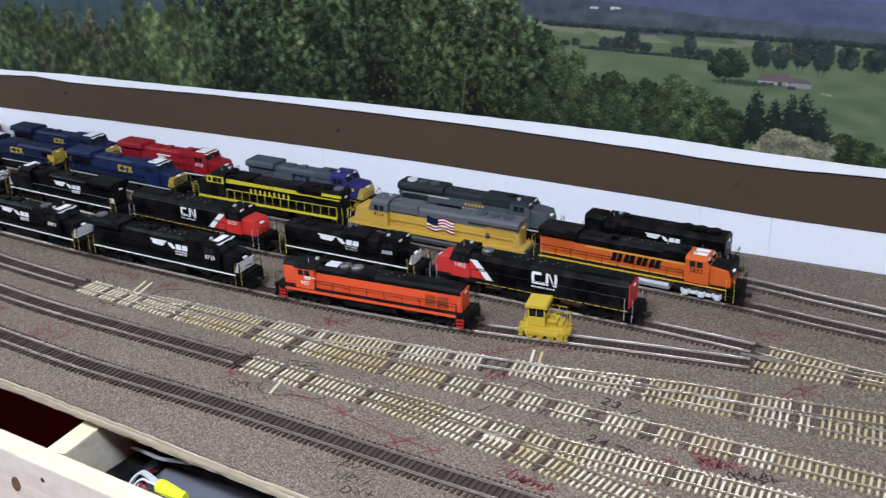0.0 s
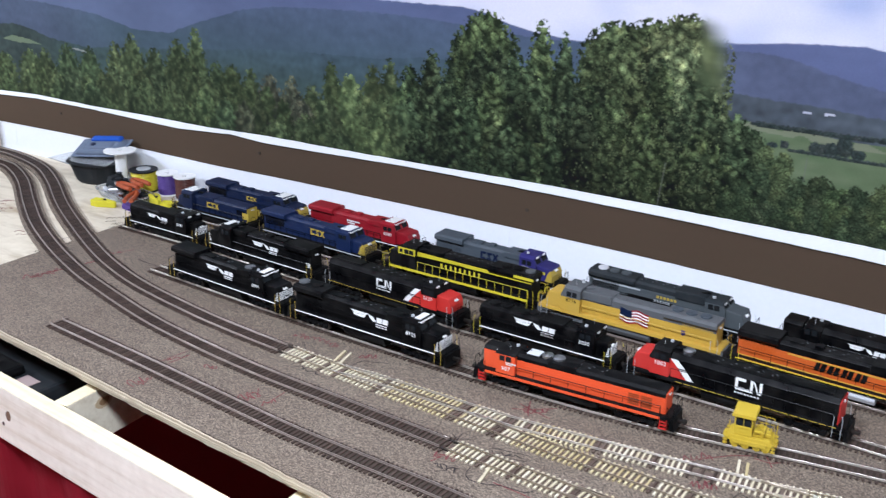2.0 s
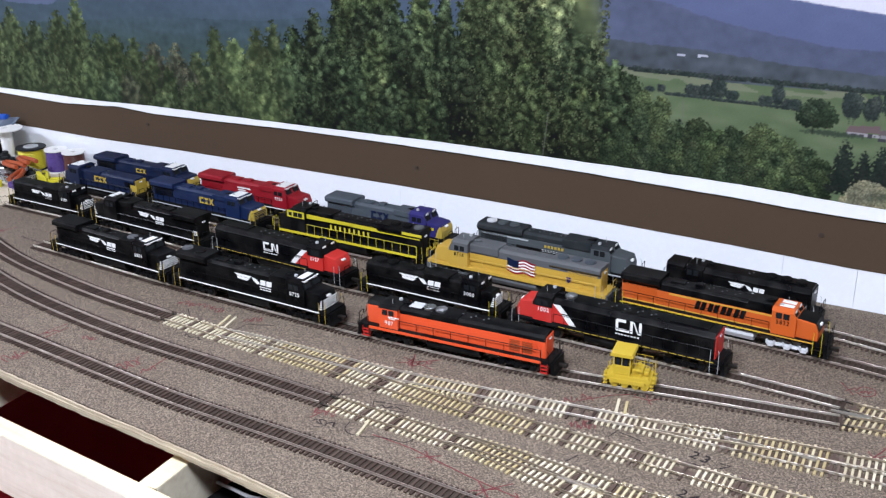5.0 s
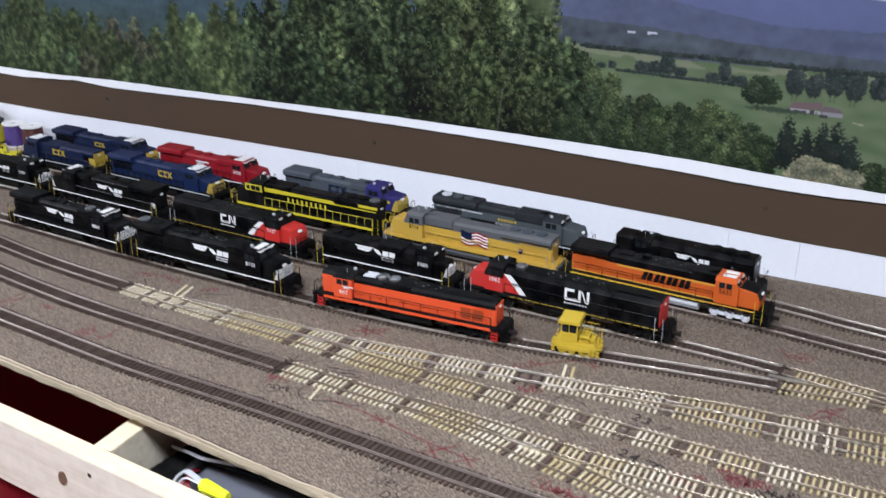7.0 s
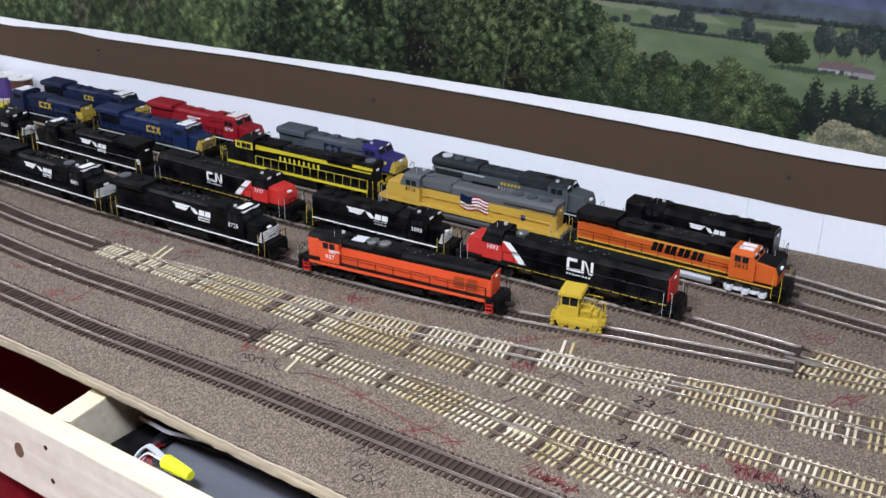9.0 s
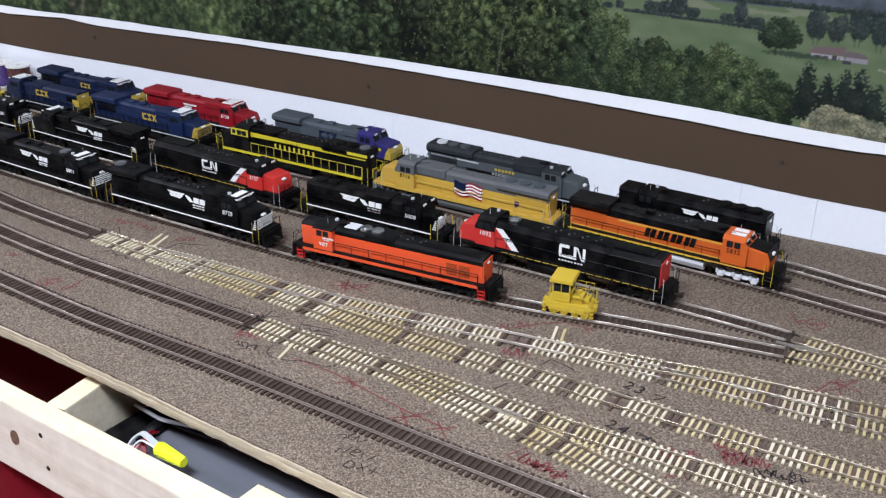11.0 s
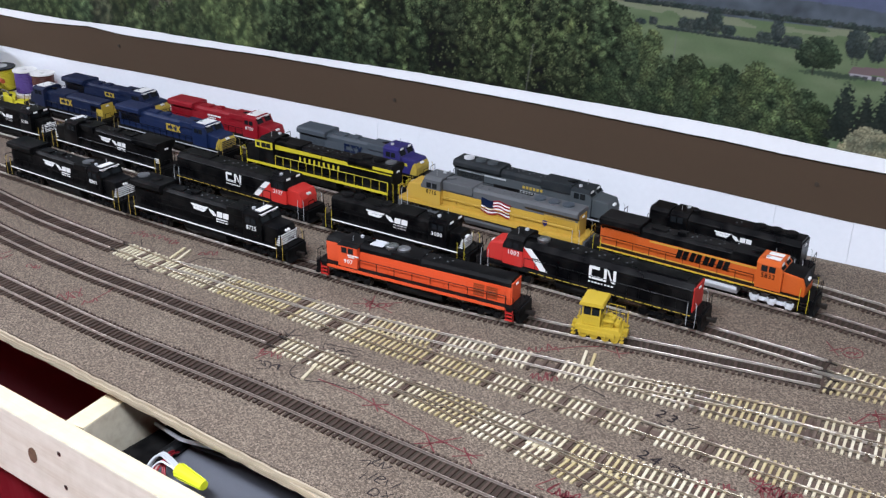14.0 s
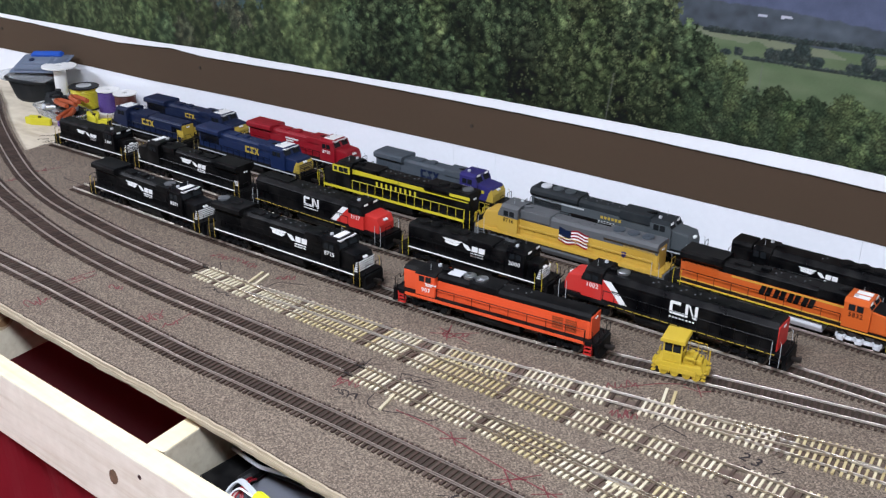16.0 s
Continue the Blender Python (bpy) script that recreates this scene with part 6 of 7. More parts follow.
def engine(label, x0, x1, path, right=True, style="ge", axles=3, hood="black", roof=None, cab=None, cab_roof=None, nose=None, sill="white", under="softblack", rails="black", rear=None, grabs="csyellow", marks=(), number="", number_key="white", fans=(), fan_key="softblack", top_band=None, low_band=None, roof_panel=None, nose_bars=True, trim="softblack", doors=True, high_nose=False, number_z=0.0335, walkway=None, nose_panel=None, nose_top=None, low_cab=False, tall=1.05, split=None, dashes=None, cab_top=None):
    """A model engine. Its cab end points along +x; marks are (kind, paint, x, z, size) on both flanks."""
    L = x1 - x0
    xm = (x0 + x1) / 2
    ya, yb = at_path(path, x0 + 0.03), at_path(path, x1 - 0.03)
    yaw = math.atan2(yb - ya, L - 0.06) + (0 if right else math.pi)
    root = thing("model_locomotive", label, "model locomotive", Matrix.Translation((xm, (ya + yb) / 2, RAILTOP)) @ Matrix.Rotation(yaw, 4, "Z") @ Matrix.Diagonal((1, WIDE, tall, 1)), "model locomotives")
    roof, cab, nose, rear = roof or hood, cab or hood, nose or cab or hood, rear or hood
    cab_roof = cab_roof or roof
    H = L / 2
    # frame, sills, pilots, couplers
    bm = bmesh.new()
    box(bm, -H + 0.003, H - 0.003, -0.0163, 0.0163, 0.0150, DECK, 0.0004)
    part("underframe", bm, M[walkway or trim], root)
    for s in (-1, 1):
        bm = bmesh.new()
        if sill in ("lemon", "armour", "orange"):
            box(bm, -H + 0.016, H - 0.016, s * 0.0165 - 0.0004, s * 0.0165 + 0.0004, 0.0153, 0.0185)
        else:
            box(bm, -H + 0.016, H - 0.016, s * 0.0165 - 0.0004, s * 0.0165 + 0.0004, 0.0172 if sill != "csyellow" else 0.0179, 0.0185)
        part("side_sill", bm, M[sill], root, "painted sill stripe")
    for s in (-1, 1):
        bm = bmesh.new()
        prism(bm, [(s * (H - 0.0075), 0.0180), (s * (H - 0.0005), 0.0180), (s * (H - 0.0005), 0.0075), (s * (H + 0.0015), 0.0035), (s * (H - 0.0035), 0.0035)], "y", -0.0150, 0.0150, 0.0004)
        part("pilot", bm, M[trim], root, "snow plough pilot")
        bm = bmesh.new()
        box(bm, s * (H + 0.004) - 0.0045, s * (H + 0.004) + 0.0045, -0.0020, 0.0020, 0.0085, 0.0122, 0.0007)
        box(bm, s * (H + 0.0075) - 0.0022, s * (H + 0.0075) + 0.0022, -0.0028, 0.0016, 0.0082, 0.0126, 0.0006)
        part("coupler", bm, M["pin"], root, "dark knuckle coupler")
        for t in (-1, 1):
            bm = bmesh.new()
            for z in (0.0045, 0.0085, 0.0125):
                box(bm, s * (H - 0.0120) - 0.0040, s * (H - 0.0120) + 0.0040, t * 0.0150 - 0.0016, t * 0.0150 + 0.0016, z, z + 0.0007)
            for d in (-0.0042, 0.0042):
                box(bm, s * (H - 0.0120) + d - 0.0004, s * (H - 0.0120) + d + 0.0004, t * 0.0150 - 0.0014, t * 0.0150 + 0.0014, 0.0042, 0.0170)
            part("steps", bm, M["red"] if hood == "orange" else M[trim], root)
            bm = bmesh.new()
            tube(bm, [(s * (H - 0.0074), t * 0.0164, 0.0050), (s * (H - 0.0070), t * 0.0168, 0.0180), (s * (H - 0.0074), t * 0.0164, 0.0300), (s * (H - 0.0090), t * 0.0160, 0.0312)], 0.00032)
            tube(bm, [(s * (H - 0.0165), t * 0.0164, 0.0060), (s * (H - 0.0165), t * 0.0168, 0.0180), (s * (H - 0.0165), t * 0.0166, 0.0300)], 0.00032)
            part("grab_iron", bm, M[grabs], root)
        bm = bmesh.new()
        tube(bm, [(s * (H - 0.0015), -0.0135, DECK), (s * (H - 0.0015), -0.0130, 0.0305), (s * (H - 0.0015), -0.0040, 0.0305), (s * (H - 0.0012), -0.0030, 0.0255), (s * (H - 0.0012), 0.0030, 0.0255), (s * (H - 0.0015), 0.0040, 0.0305), (s * (H - 0.0015), 0.0130, 0.0305), (s * (H - 0.0015), 0.0135, DECK)], 0.00045)
        part("end_rail", bm, M[rails], root)
    # tank and trucks
    tank = 0.048 if under == "alloy" else 0.034 if axles == 3 else 0.030
    bm = bmesh.new()
    prism(bm, [(-0.0135, 0.0150), (0.0135, 0.0150), (0.0140, 0.0090), (0.0105, 0.0035), (-0.0105, 0.0035), (-0.0140, 0.0090)], "x", -tank, tank, 0.0008)
    part("fuel_tank", bm, M[under], root)
    if (axles, under) not in SIDEFRAMES:
        SIDEFRAMES[axles, under] = sideframe_mesh(axles, under)
    for s in (-1, 1):
        tx = s * (H - (0.046 if axles == 3 else 0.038))
        bm = bmesh.new()
        box(bm, tx - 0.019, tx + 0.019, -0.0065, 0.0065, 0.0070, 0.0140, 0.0006)
        tr = part("truck", bm, M[under], root, "six-wheel truck" if axles == 3 else "four-wheel truck")
        for t in (-1, 1):
            sf = new("sideframe", SIDEFRAMES[axles, under])
            sf.parent = tr
            sf.matrix_basis = Matrix.Translation((tx, t * 0.0118, 0)) @ Matrix.Rotation(0 if t < 0 else math.pi, 4, "Z")
        for d in (-0.0190, 0.0, 0.0190) if axles == 3 else (-0.0118, 0.0118):
            ws = new("wheelset", WHEELSET)
            ws.parent = tr
            ws.matrix_basis = Matrix.Translation((tx + d, 0, 0))
    # long hood
    hw = {"cowl": 0.0152, "ge": 0.0106, "emd": 0.0108, "spartan": 0.0116}[style]
    cab_back = H - (0.066 if style in ("ge", "emd") else 0.060 if style == "cowl" else 0.056)
    zt = 0.0475 if style != "spartan" else 0.0455
    xr = -H + 0.0130
    ze = split or (0.0395 if style != "spartan" else 0.0410)
    bm = bmesh.new()
    box(bm, xr, cab_back, -hw, hw, DECK, ze, 0.0005)
    part("long_hood", bm, M[hood], root)
    bm = bmesh.new()
    ch = 0.0050 if style == "cowl" else 0.0030
    prism(bm, [(-hw, ze), (hw, ze), (hw, zt - ch), (hw - ch, zt), (-hw + ch, zt), (-hw, zt - ch)], "x", xr, cab_back, 0.0005)
    part("hood_roof", bm, M[roof], root)
    bm = bmesh.new()
    box(bm, xr - 0.0012, xr + 0.0003, -hw + 0.001, hw - 0.001, DECK, zt - 0.003, 0.0004)
    part("hood_end", bm, M[rear], root)
    bm = bmesh.new()
    for t in (-1, 1):
        cyl(bm, (xr - 0.0014, t * 0.0016, zt - 0.0065), 0.0013, 0.0012, "x", 10)
    part("rear_light", bm, M["white"], root, "twin rear lamps")
    # doors, grilles
    if doors:
        dl = 0.0136
        if hood not in DOORS:
            bm = bmesh.new()
            box(bm, -dl / 2 + 0.0006, dl / 2 - 0.0006, -0.00025, 0.00025, 0, 0.0120, 0.00015)
            box(bm, -0.0002 + dl / 2 - 0.002, 0.0002 + dl / 2 - 0.002, -0.0005, 0.0005, 0.0055, 0.0075)
            DOORS[hood] = mesh_of("hood_door", bm, M[hood])
        k = 0
        x = xr + (0.052 if style in ("ge", "emd") else 0.030)
        while x < cab_back - 0.010:
            for t in (-1, 1):
                d = new("hood_door", DOORS[hood])
                d.parent = root
                d.matrix_basis = Matrix.Translation((x, t * hw, 0.0215 if style != "cowl" else 0.0205)) @ Matrix.Rotation(0 if t < 0 else math.pi, 4, "Z")
            x += dl
    for t in (-1, 1):
        bm = bmesh.new()
        gx0, gx1 = xr + 0.004, xr + (0.046 if style in ("ge", "emd") else 0.024)
        n = int((gx1 - gx0) / 0.0016)
        for k in range(n):
            box(bm, gx0 + k * 0.0016, gx0 + k * 0.0016 + 0.0008, t * hw - 0.0004, t * hw + 0.0004, 0.0285 if style == "ge" else 0.0300, 0.0385)
        part("grille", bm, M["softblack"] if hood in ("black", "navy", "navy_light", "wgrey") else M[hood], root, "vertical grille slats")
    # radiators
    if style == "ge":
        bm = bmesh.new()
        prism(bm, [(-0.0106, 0.0400), (-0.0160, 0.0440), (-0.0160, 0.0490), (-0.0130, 0.0510), (0.0130, 0.0510), (0.0160, 0.0490), (0.0160, 0.0440), (0.0106, 0.0400)], "x", xr - 0.001, xr + 0.050, 0.0006)
        part("radiator", bm, M[roof], root, "overhanging radiator housing")
        bm = bmesh.new()
        box(bm, xr + 0.060, xr + 0.078, -0.0060, 0.0060, zt, zt + 0.0016, 0.0005)
        box(bm, xr + 0.090, xr + 0.100, -0.0040, 0.0040, zt, zt + 0.0030, 0.0006)
        part("exhaust", bm, M[roof], root)
        bm = bmesh.new()
        box(bm, cab_back - 0.030, cab_back - 0.001, -0.0125, 0.0125, 0.0400, zt + 0.0010, 0.0010)
        part("brake_box", bm, M[roof], root, "dynamic brake housing")
    elif style == "emd":
        bm = bmesh.new()
        prism(bm, [(-0.0108, 0.0390), (-0.0150, 0.0430), (-0.0150, 0.0470), (-0.0115, 0.0498), (0.0115, 0.0498), (0.0150, 0.0470), (0.0150, 0.0430), (0.0108, 0.0390)], "x", xr - 0.001, xr + 0.070, 0.0008)
        part("radiator", bm, M[roof], root, "flared radiator housing")
        bm = bmesh.new()
        box(bm, cab_back - 0.044, cab_back - 0.001, -0.0125, 0.0125, 0.0380, zt + 0.0012, 0.0012)
        part("brake_box", bm, M[roof], root, "dynamic brake housing")
    elif style == "spartan":
        bm = bmesh.new()
        box(bm, -0.006, 0.030, -0.0125, 0.0125, 0.0400, zt + 0.0008, 0.0010)
        part("brake_box", bm, M[roof], root, "dynamic brake blister")
    else:
        bm = bmesh.new()
        box(bm, xr + 0.010, xr + 0.055, -0.0080, 0.0080, zt, zt + 0.0012, 0.0005)
        part("radiator", bm, M[roof], root, "flat radiator screen")
    for fx, fk in [(f, fan_key) if not isinstance(f, tuple) else f for f in fans]:
        bm = bmesh.new()
        zf = zt + (0.0023 if (style == "emd" and fx < xr + 0.07) else 0.0035 if (style == "ge" and fx < xr + 0.05) else 0.0008)
        cyl(bm, (fx, 0, zf + 0.0006), 0.0072, 0.0022, "z", 24)
        cyl(bm, (fx, 0, zf + 0.0018), 0.0024, 0.0010, "z", 12)
        cyl(bm, (fx, 0, zf + 0.0012), 0.0056, 0.0016, "z", 24)
        part("fan", bm, M[fk], root, "round roof fan")
    # cab and nose
    cw = 0.0168
    cab_front = cab_back + (0.0285 if style in ("ge", "emd") else 0.0250)
    ct = 0.0515 if style != "spartan" else 0.0505
    ct = zt + 0.0006 if low_cab else ct
    slope = 0.0045 if style in ("ge", "emd", "cowl") else 0.0
    bm = bmesh.new()
    prism(bm, [(cab_back, DECK), (cab_front, DECK), (cab_front, 0.0405), (cab_front - slope, ct - 0.0030), (cab_back, ct - 0.0030)], "y", -cw, cw, 0.0006)
    part("cab", bm, M[cab], root)
    bm = bmesh.new()
    prism(bm, [(-cw - 0.0003, ct - 0.0032), (cw + 0.0003, ct - 0.0032), (cw - 0.0050, ct), (-cw + 0.0050, ct)], "x", cab_back - 0.0006, cab_front - slope + 0.0012, 0.0005)
    part("cab_roof", bm, M[cab_roof], root)
    if cab_top:
        bm = bmesh.new()
        prism(bm, [(cab_back - 0.0003, 0.0372), (cab_front + 0.0003, 0.0372), (cab_front + 0.0003, 0.0405), (cab_front - slope + 0.0003, ct - 0.0028), (cab_back - 0.0003, ct - 0.0028)], "y", -cw - 0.0003, cw + 0.0003, 0.0003)
        part("cab_top", bm, M[cab_top], root, "upper cab in the roof colour")
    if roof_panel:
        bm = bmesh.new()
        for t in ((-1, 1) if roof_panel[1] == 2 else (0,)):
            y0, y1 = (t * 0.0052 - 0.0034, t * 0.0052 + 0.0034) if t else (-0.0095, 0.0095) if hood == "black" else (-0.0110, 0.0110)
            box(bm, cab_back + (0.006 if t else 0.013 if hood == "black" else 0.004), cab_front - slope - 0.002, y0, y1, ct, ct + 0.0008, 0.0003)
        part("roof_panel", bm, M[roof_panel[0]], root, "pale panel on the cab roof")
        if roof_panel[1] == 1 or hood == "black":
            bm = bmesh.new()
            box(bm, cab_front - slope - 0.0010, cab_front - slope + 0.0030, -cw + 0.0030, cw - 0.0030, ct - 0.0016, ct - 0.0008, 0.0002)
            part("visor", bm, M[roof_panel[0]], root, "thin pale visor over the windshield")
    nose_w = 0.0140 if style != "spartan" else 0.0104
    nz = 0.0395 if style != "spartan" else 0.0375
    bm = bmesh.new()
    prism(bm, [(cab_front - 0.0005, DECK), (H - 0.0125, DECK), (H - 0.0125, nz - 0.0100), (H - 0.0165, nz - 0.0012 * (style != "spartan")), (cab_front - 0.0005, nz + 0.0010 * (style != "spartan"))], "y", -nose_w, nose_w, 0.0014)
    if high_nose:
        bm.free()
        bm = bmesh.new()
        box(bm, cab_front - 0.0005, H - 0.0110, -nose_w, nose_w, DECK, 0.0415, 0.0012)
    part("short_hood", bm, M[nose], root)
    if high_nose:
        bm = bmesh.new()
        prism(bm, [(-nose_w, 0.0412), (nose_w, 0.0412), (nose_w, zt - 0.003), (nose_w - 0.003, zt), (-nose_w + 0.003, zt), (-nose_w, zt - 0.003)], "x", cab_front - 0.0005, H - 0.0110, 0.0008)
        part("short_hood_roof", bm, M[roof], root)
    if nose_top:
        bm = bmesh.new()
        prism(bm, [(cab_front, nz + 0.0009), (H - 0.0163, nz - 0.0014), (H - 0.0122, nz - 0.0102), (H - 0.0122, nz - 0.0090), (H - 0.0160, nz - 0.0004), (cab_front, nz + 0.0016)], "y", -nose_w + 0.0012, nose_w - 0.0012, 0.0002)
        part("nose_top", bm, M[nose_top], root, "black anti-glare panel on the nose")
    if nose_panel:
        bm = bmesh.new()
        prism(bm, [(H - 0.0235, DECK + 0.0006), (H - 0.0121, DECK + 0.0006), (H - 0.0121, nz - 0.0098), (H - 0.0158, nz - 0.0030), (H - 0.0195, nz - 0.0080)], "y", -nose_w - 0.0004, nose_w + 0.0004, 0.0004)
        part("nose_panel", bm, M[nose_panel], root, "yellow nose panel")
    # windows
    for t in (-1, 1):
        for wx in (cab_back + 0.0050, cab_back + 0.0135):
            bm = bmesh.new()
            wz = min(0.0450, ct - 0.0042)
            box(bm, wx, wx + 0.0068, t * cw - 0.0006, t * cw + 0.0006, wz - 0.0062, wz, 0.0002)
            part("side_window", bm, M["glass_dark"], root, "dark cab side window")
        bm = bmesh.new()
        z0, z1 = 0.0415, ct - 0.0040
        xa, xb = cab_front - slope * (z0 - 0.0405) / (ct - 0.0435) + 0.0003, cab_front - slope * (z1 - 0.0405) / (ct - 0.0435) + 0.0003
        prism(bm, [(xa, z0), (xb, z1), (xb - 0.0006, z1), (xa - 0.0006, z0)], "y", t * 0.0080 - 0.0058, t * 0.0080 + 0.0058)
        part("windshield", bm, M["glass_dark"], root, "dark windshield pane")
        bm = bmesh.new()
        box(bm, cab_front - slope - 0.0005, cab_front - slope + 0.0020, t * 0.0085 - 0.0032, t * 0.0085 + 0.0032, ct - 0.0034, ct - 0.0010, 0.0003)
        part("number_board", bm, M["white"], root, "white lit number board")
    bm = bmesh.new()
    for t in (-1, 1):
        cyl(bm, (H - 0.0135, t * 0.0018, nz - 0.0052), 0.0014, 0.0030, "x", 10)
    part("headlight", bm, M["white"], root, "twin headlamps")
    if nose_bars:
        bm = bmesh.new()
        for k in range(5):
            z = 0.0208 + k * 0.0025
            box(bm, H - 0.0127, H - 0.0119, -nose_w + 0.0020, nose_w - 0.0020, z, z + 0.0012)
            for t in (-1, 1):
                box(bm, H - 0.0180 + k * 0.0009, H - 0.0130, t * nose_w - 0.0004, t * nose_w + 0.0004, z, z + 0.0012)
        part("nose_stripes", bm, M["white"] if nose_bars is True else M[nose_bars], root, "striped nose")
    # rails
    for t in (-1, 1):
        bm = bmesh.new()
        xa, xb = xr + 0.003, cab_back - 0.002
        tube(bm, [(xa, t * 0.0160, 0.0308), (xb, t * 0.0160, 0.0308)], 0.00042)
        n = max(3, int((xb - xa) / (0.0130 if rails in ("lemon", "black") else 0.0200)))
        for k in range(n + 1):
            x = xa + (xb - xa) * k / n
            tube(bm, [(x, t * 0.0162, DECK - 0.002), (x, t * 0.0160, 0.0308)], 0.00036, 4)
        part("handrail", bm, M[rails], root)
    # roof detail
    bm = bmesh.new()
    for dy in (-0.0018, 0.0, 0.0018):
        cyl(bm, (cab_back - 0.006 + dy, dy, zt + 0.0022), 0.0006, 0.0080, "x", 8, 0.0012)
    box(bm, cab_back - 0.008, cab_back - 0.004, -0.0016, 0.0016, zt - 0.001, zt + 0.0020)
    part("horn", bm, M[trim], root)
    bm = bmesh.new()
    cyl(bm, (cab_back + 0.008, -0.006, ct + 0.0010), 0.0022, 0.0020, "z", 12)
    tube(bm, [(cab_back + 0.012, 0.006, ct - 0.001), (cab_back + 0.012, 0.006, ct + 0.0060)], 0.00025, 4)
    part("antenna", bm, M["palegrey"], root)
    for k in range(5):
        x = xr + 0.075 + k * 0.016
        if x < cab_back - 0.046:
            for dx, y in ((0.0, -0.0022), (0.004, 0.0022)):
                lug = new("lifting_lug", LUG)
                lug.parent = root
                lug.matrix_basis = Matrix.Translation((x + dx, y, zt))
    if dashes:
        n = int((cab_back - xr) / 0.0105)
        for t in (-1, 1):
            for k in range(n):
                ob = new("walkway_mark", DASH[dashes])
                ob.parent = root
                ob.matrix_basis = Matrix.Translation((xr + 0.004 + k * 0.0105, t * 0.0166, 0.0172))
    # bands and marks
    for band in (top_band, low_band):
        if band:
            key, xa, xb, z0, z1 = band
            for t in (-1, 1):
                bm = bmesh.new()
                box(bm, xr + 0.001 + xa * (cab_back - xr), xr + xb * (cab_back - xr), t * hw - 0.0003, t * hw + 0.0006, z0, z1, 0.0001)
                part("band", bm, M[key], root, "painted band along the hood")
    for kind, key, x, z, size in marks:
        on_cab = x > cab_back
        for t in (-1, 1):
            y = t * ((cw if on_cab else hw) + 0.0007)
            for me in emblem_meshes(kind + "back" if kind.startswith("sash") and t < 0 else kind, key, size):
                ob = new("emblem_shape", me)
                ob.parent = root
                ob.matrix_basis = Matrix.Translation((x, y - t * 0.0002 * (kind == "sashred"), z)) @ Matrix.Rotation(0 if t < 0 else math.pi, 4, "Z")
    if number:
        step = 0.0040
        for k, digit in enumerate(number):
            me = text_mesh(digit, 0.0068)
            me.materials.append(M[number_key])
            off = (k - (len(number) - 1) / 2) * step
            for t in (-1, 1):
                ob = new("painted_digit", me)
                ob.parent = root
                ob.matrix_basis = Matrix.Translation(((cab_back + cab_front) / 2 - 0.001 - t * off, t * (cw + 0.0002), number_z)) @ Matrix.Rotation(0 if t < 0 else math.pi, 4, "Z") @ Matrix.Rotation(math.pi / 2, 4, "X")
    return root, dict(H=H, hw=hw, cab_back=cab_back, cab_front=cab_front, xr=xr, zt=zt, ct=ct, cw=cw)


# nearest row
engine("black model freight engine with white sill and horse emblem, wide cab", -0.640, -0.396, P1, True, "ge", hood="black", marks=[("horse", "white", -0.010, 0.0335, 1.3)], number="8801", fans=[(0.040, "harbour")], roof_panel=("white", 1), tall=1.04)
engine("black model freight engine numbered 8725 with white nose stripes", -0.392, -0.128, P1, True, "ge", hood="black", marks=[("horse", "white", 0.010, 0.0335, 1.4)], number="8725", roof_panel=("white", 1), fans=[(-0.113, "harbour"), -0.09], tall=1.08)
engine("orange model engine with black roof and small cab", -0.089, 0.163, P1, False, "spartan", hood="orange", roof="softblack", cab="orange", cab_roof="softblack", nose="orange", sill="orange", walkway="softblack", rails="softblack", grabs="softblack", rear="orange", number="907", high_nose=True, number_z=0.0262, marks=[("rows", "white", 0.075, 0.0330, 0.55)], nose_bars=False, fans=[(0.036, "silver"), (0.021, "silver")], tall=1.06, split=0.0382, low_cab=True)
# second row
engine("short black model engine with white sill and horse emblem", -0.868, -0.684, P2, True, "spartan", axles=2, hood="black", marks=[("horse", "white", -0.010, 0.0325, 1.1)], number="5281", tall=1.0)
engine("black model engine with white sill, cab at the far end", -0.677, -0.434, P2, False, "ge", hood="black", marks=[("horse", "white", -0.015, 0.0335, 1.25), ("bars", "white", -0.103, 0.0270, 0.8)], roof_panel=("white", 1), tall=1.05)
engine("black full-width model engine with red cab and white diagonal stripes", -0.421, -0.178, P2, True, "cowl", hood="black", cab="red", cab_roof="softblack", nose="red", sill="softblack", rails="black", grabs="palegrey", number="2127", rear="pinkgrey", marks=[("worm", "white", -0.004, 0.0345, 1.15), ("sashred", "red", 0.0525, 0.0340, 1.5), ("sash", "white", 0.0525, 0.0340, 1.5)], nose_bars=False, doors=False, tall=1.06, dashes="csyellow", cab_top="softblack")
engine("black model engine numbered 3000 with white sill and small cab", -0.159, 0.054, P2, True, "spartan", axles=2, hood="black", marks=[("horse", "white", -0.010, 0.0335, 1.4)], number="3000", grabs="lemon", fans=[-0.078, -0.060, -0.020], tall=1.04)
engine("black full-width model engine numbered 1002 with red cab and red end", 0.062, 0.331, P2, False, "cowl", hood="black", cab="red", cab_roof="softblack", nose="red", sill="softblack", rails="black", grabs="palegrey", number="1002", rear="red", marks=[("worm", "white", -0.022, 0.0345, 1.35), ("sashred", "red", 0.0660, 0.0340, 1.5), ("sash", "white", 0.0660, 0.0340, 1.5)], nose_bars=False, doors=False, fans=[(0.058, "silver")], tall=1.10, dashes="csyellow", cab_top="softblack")
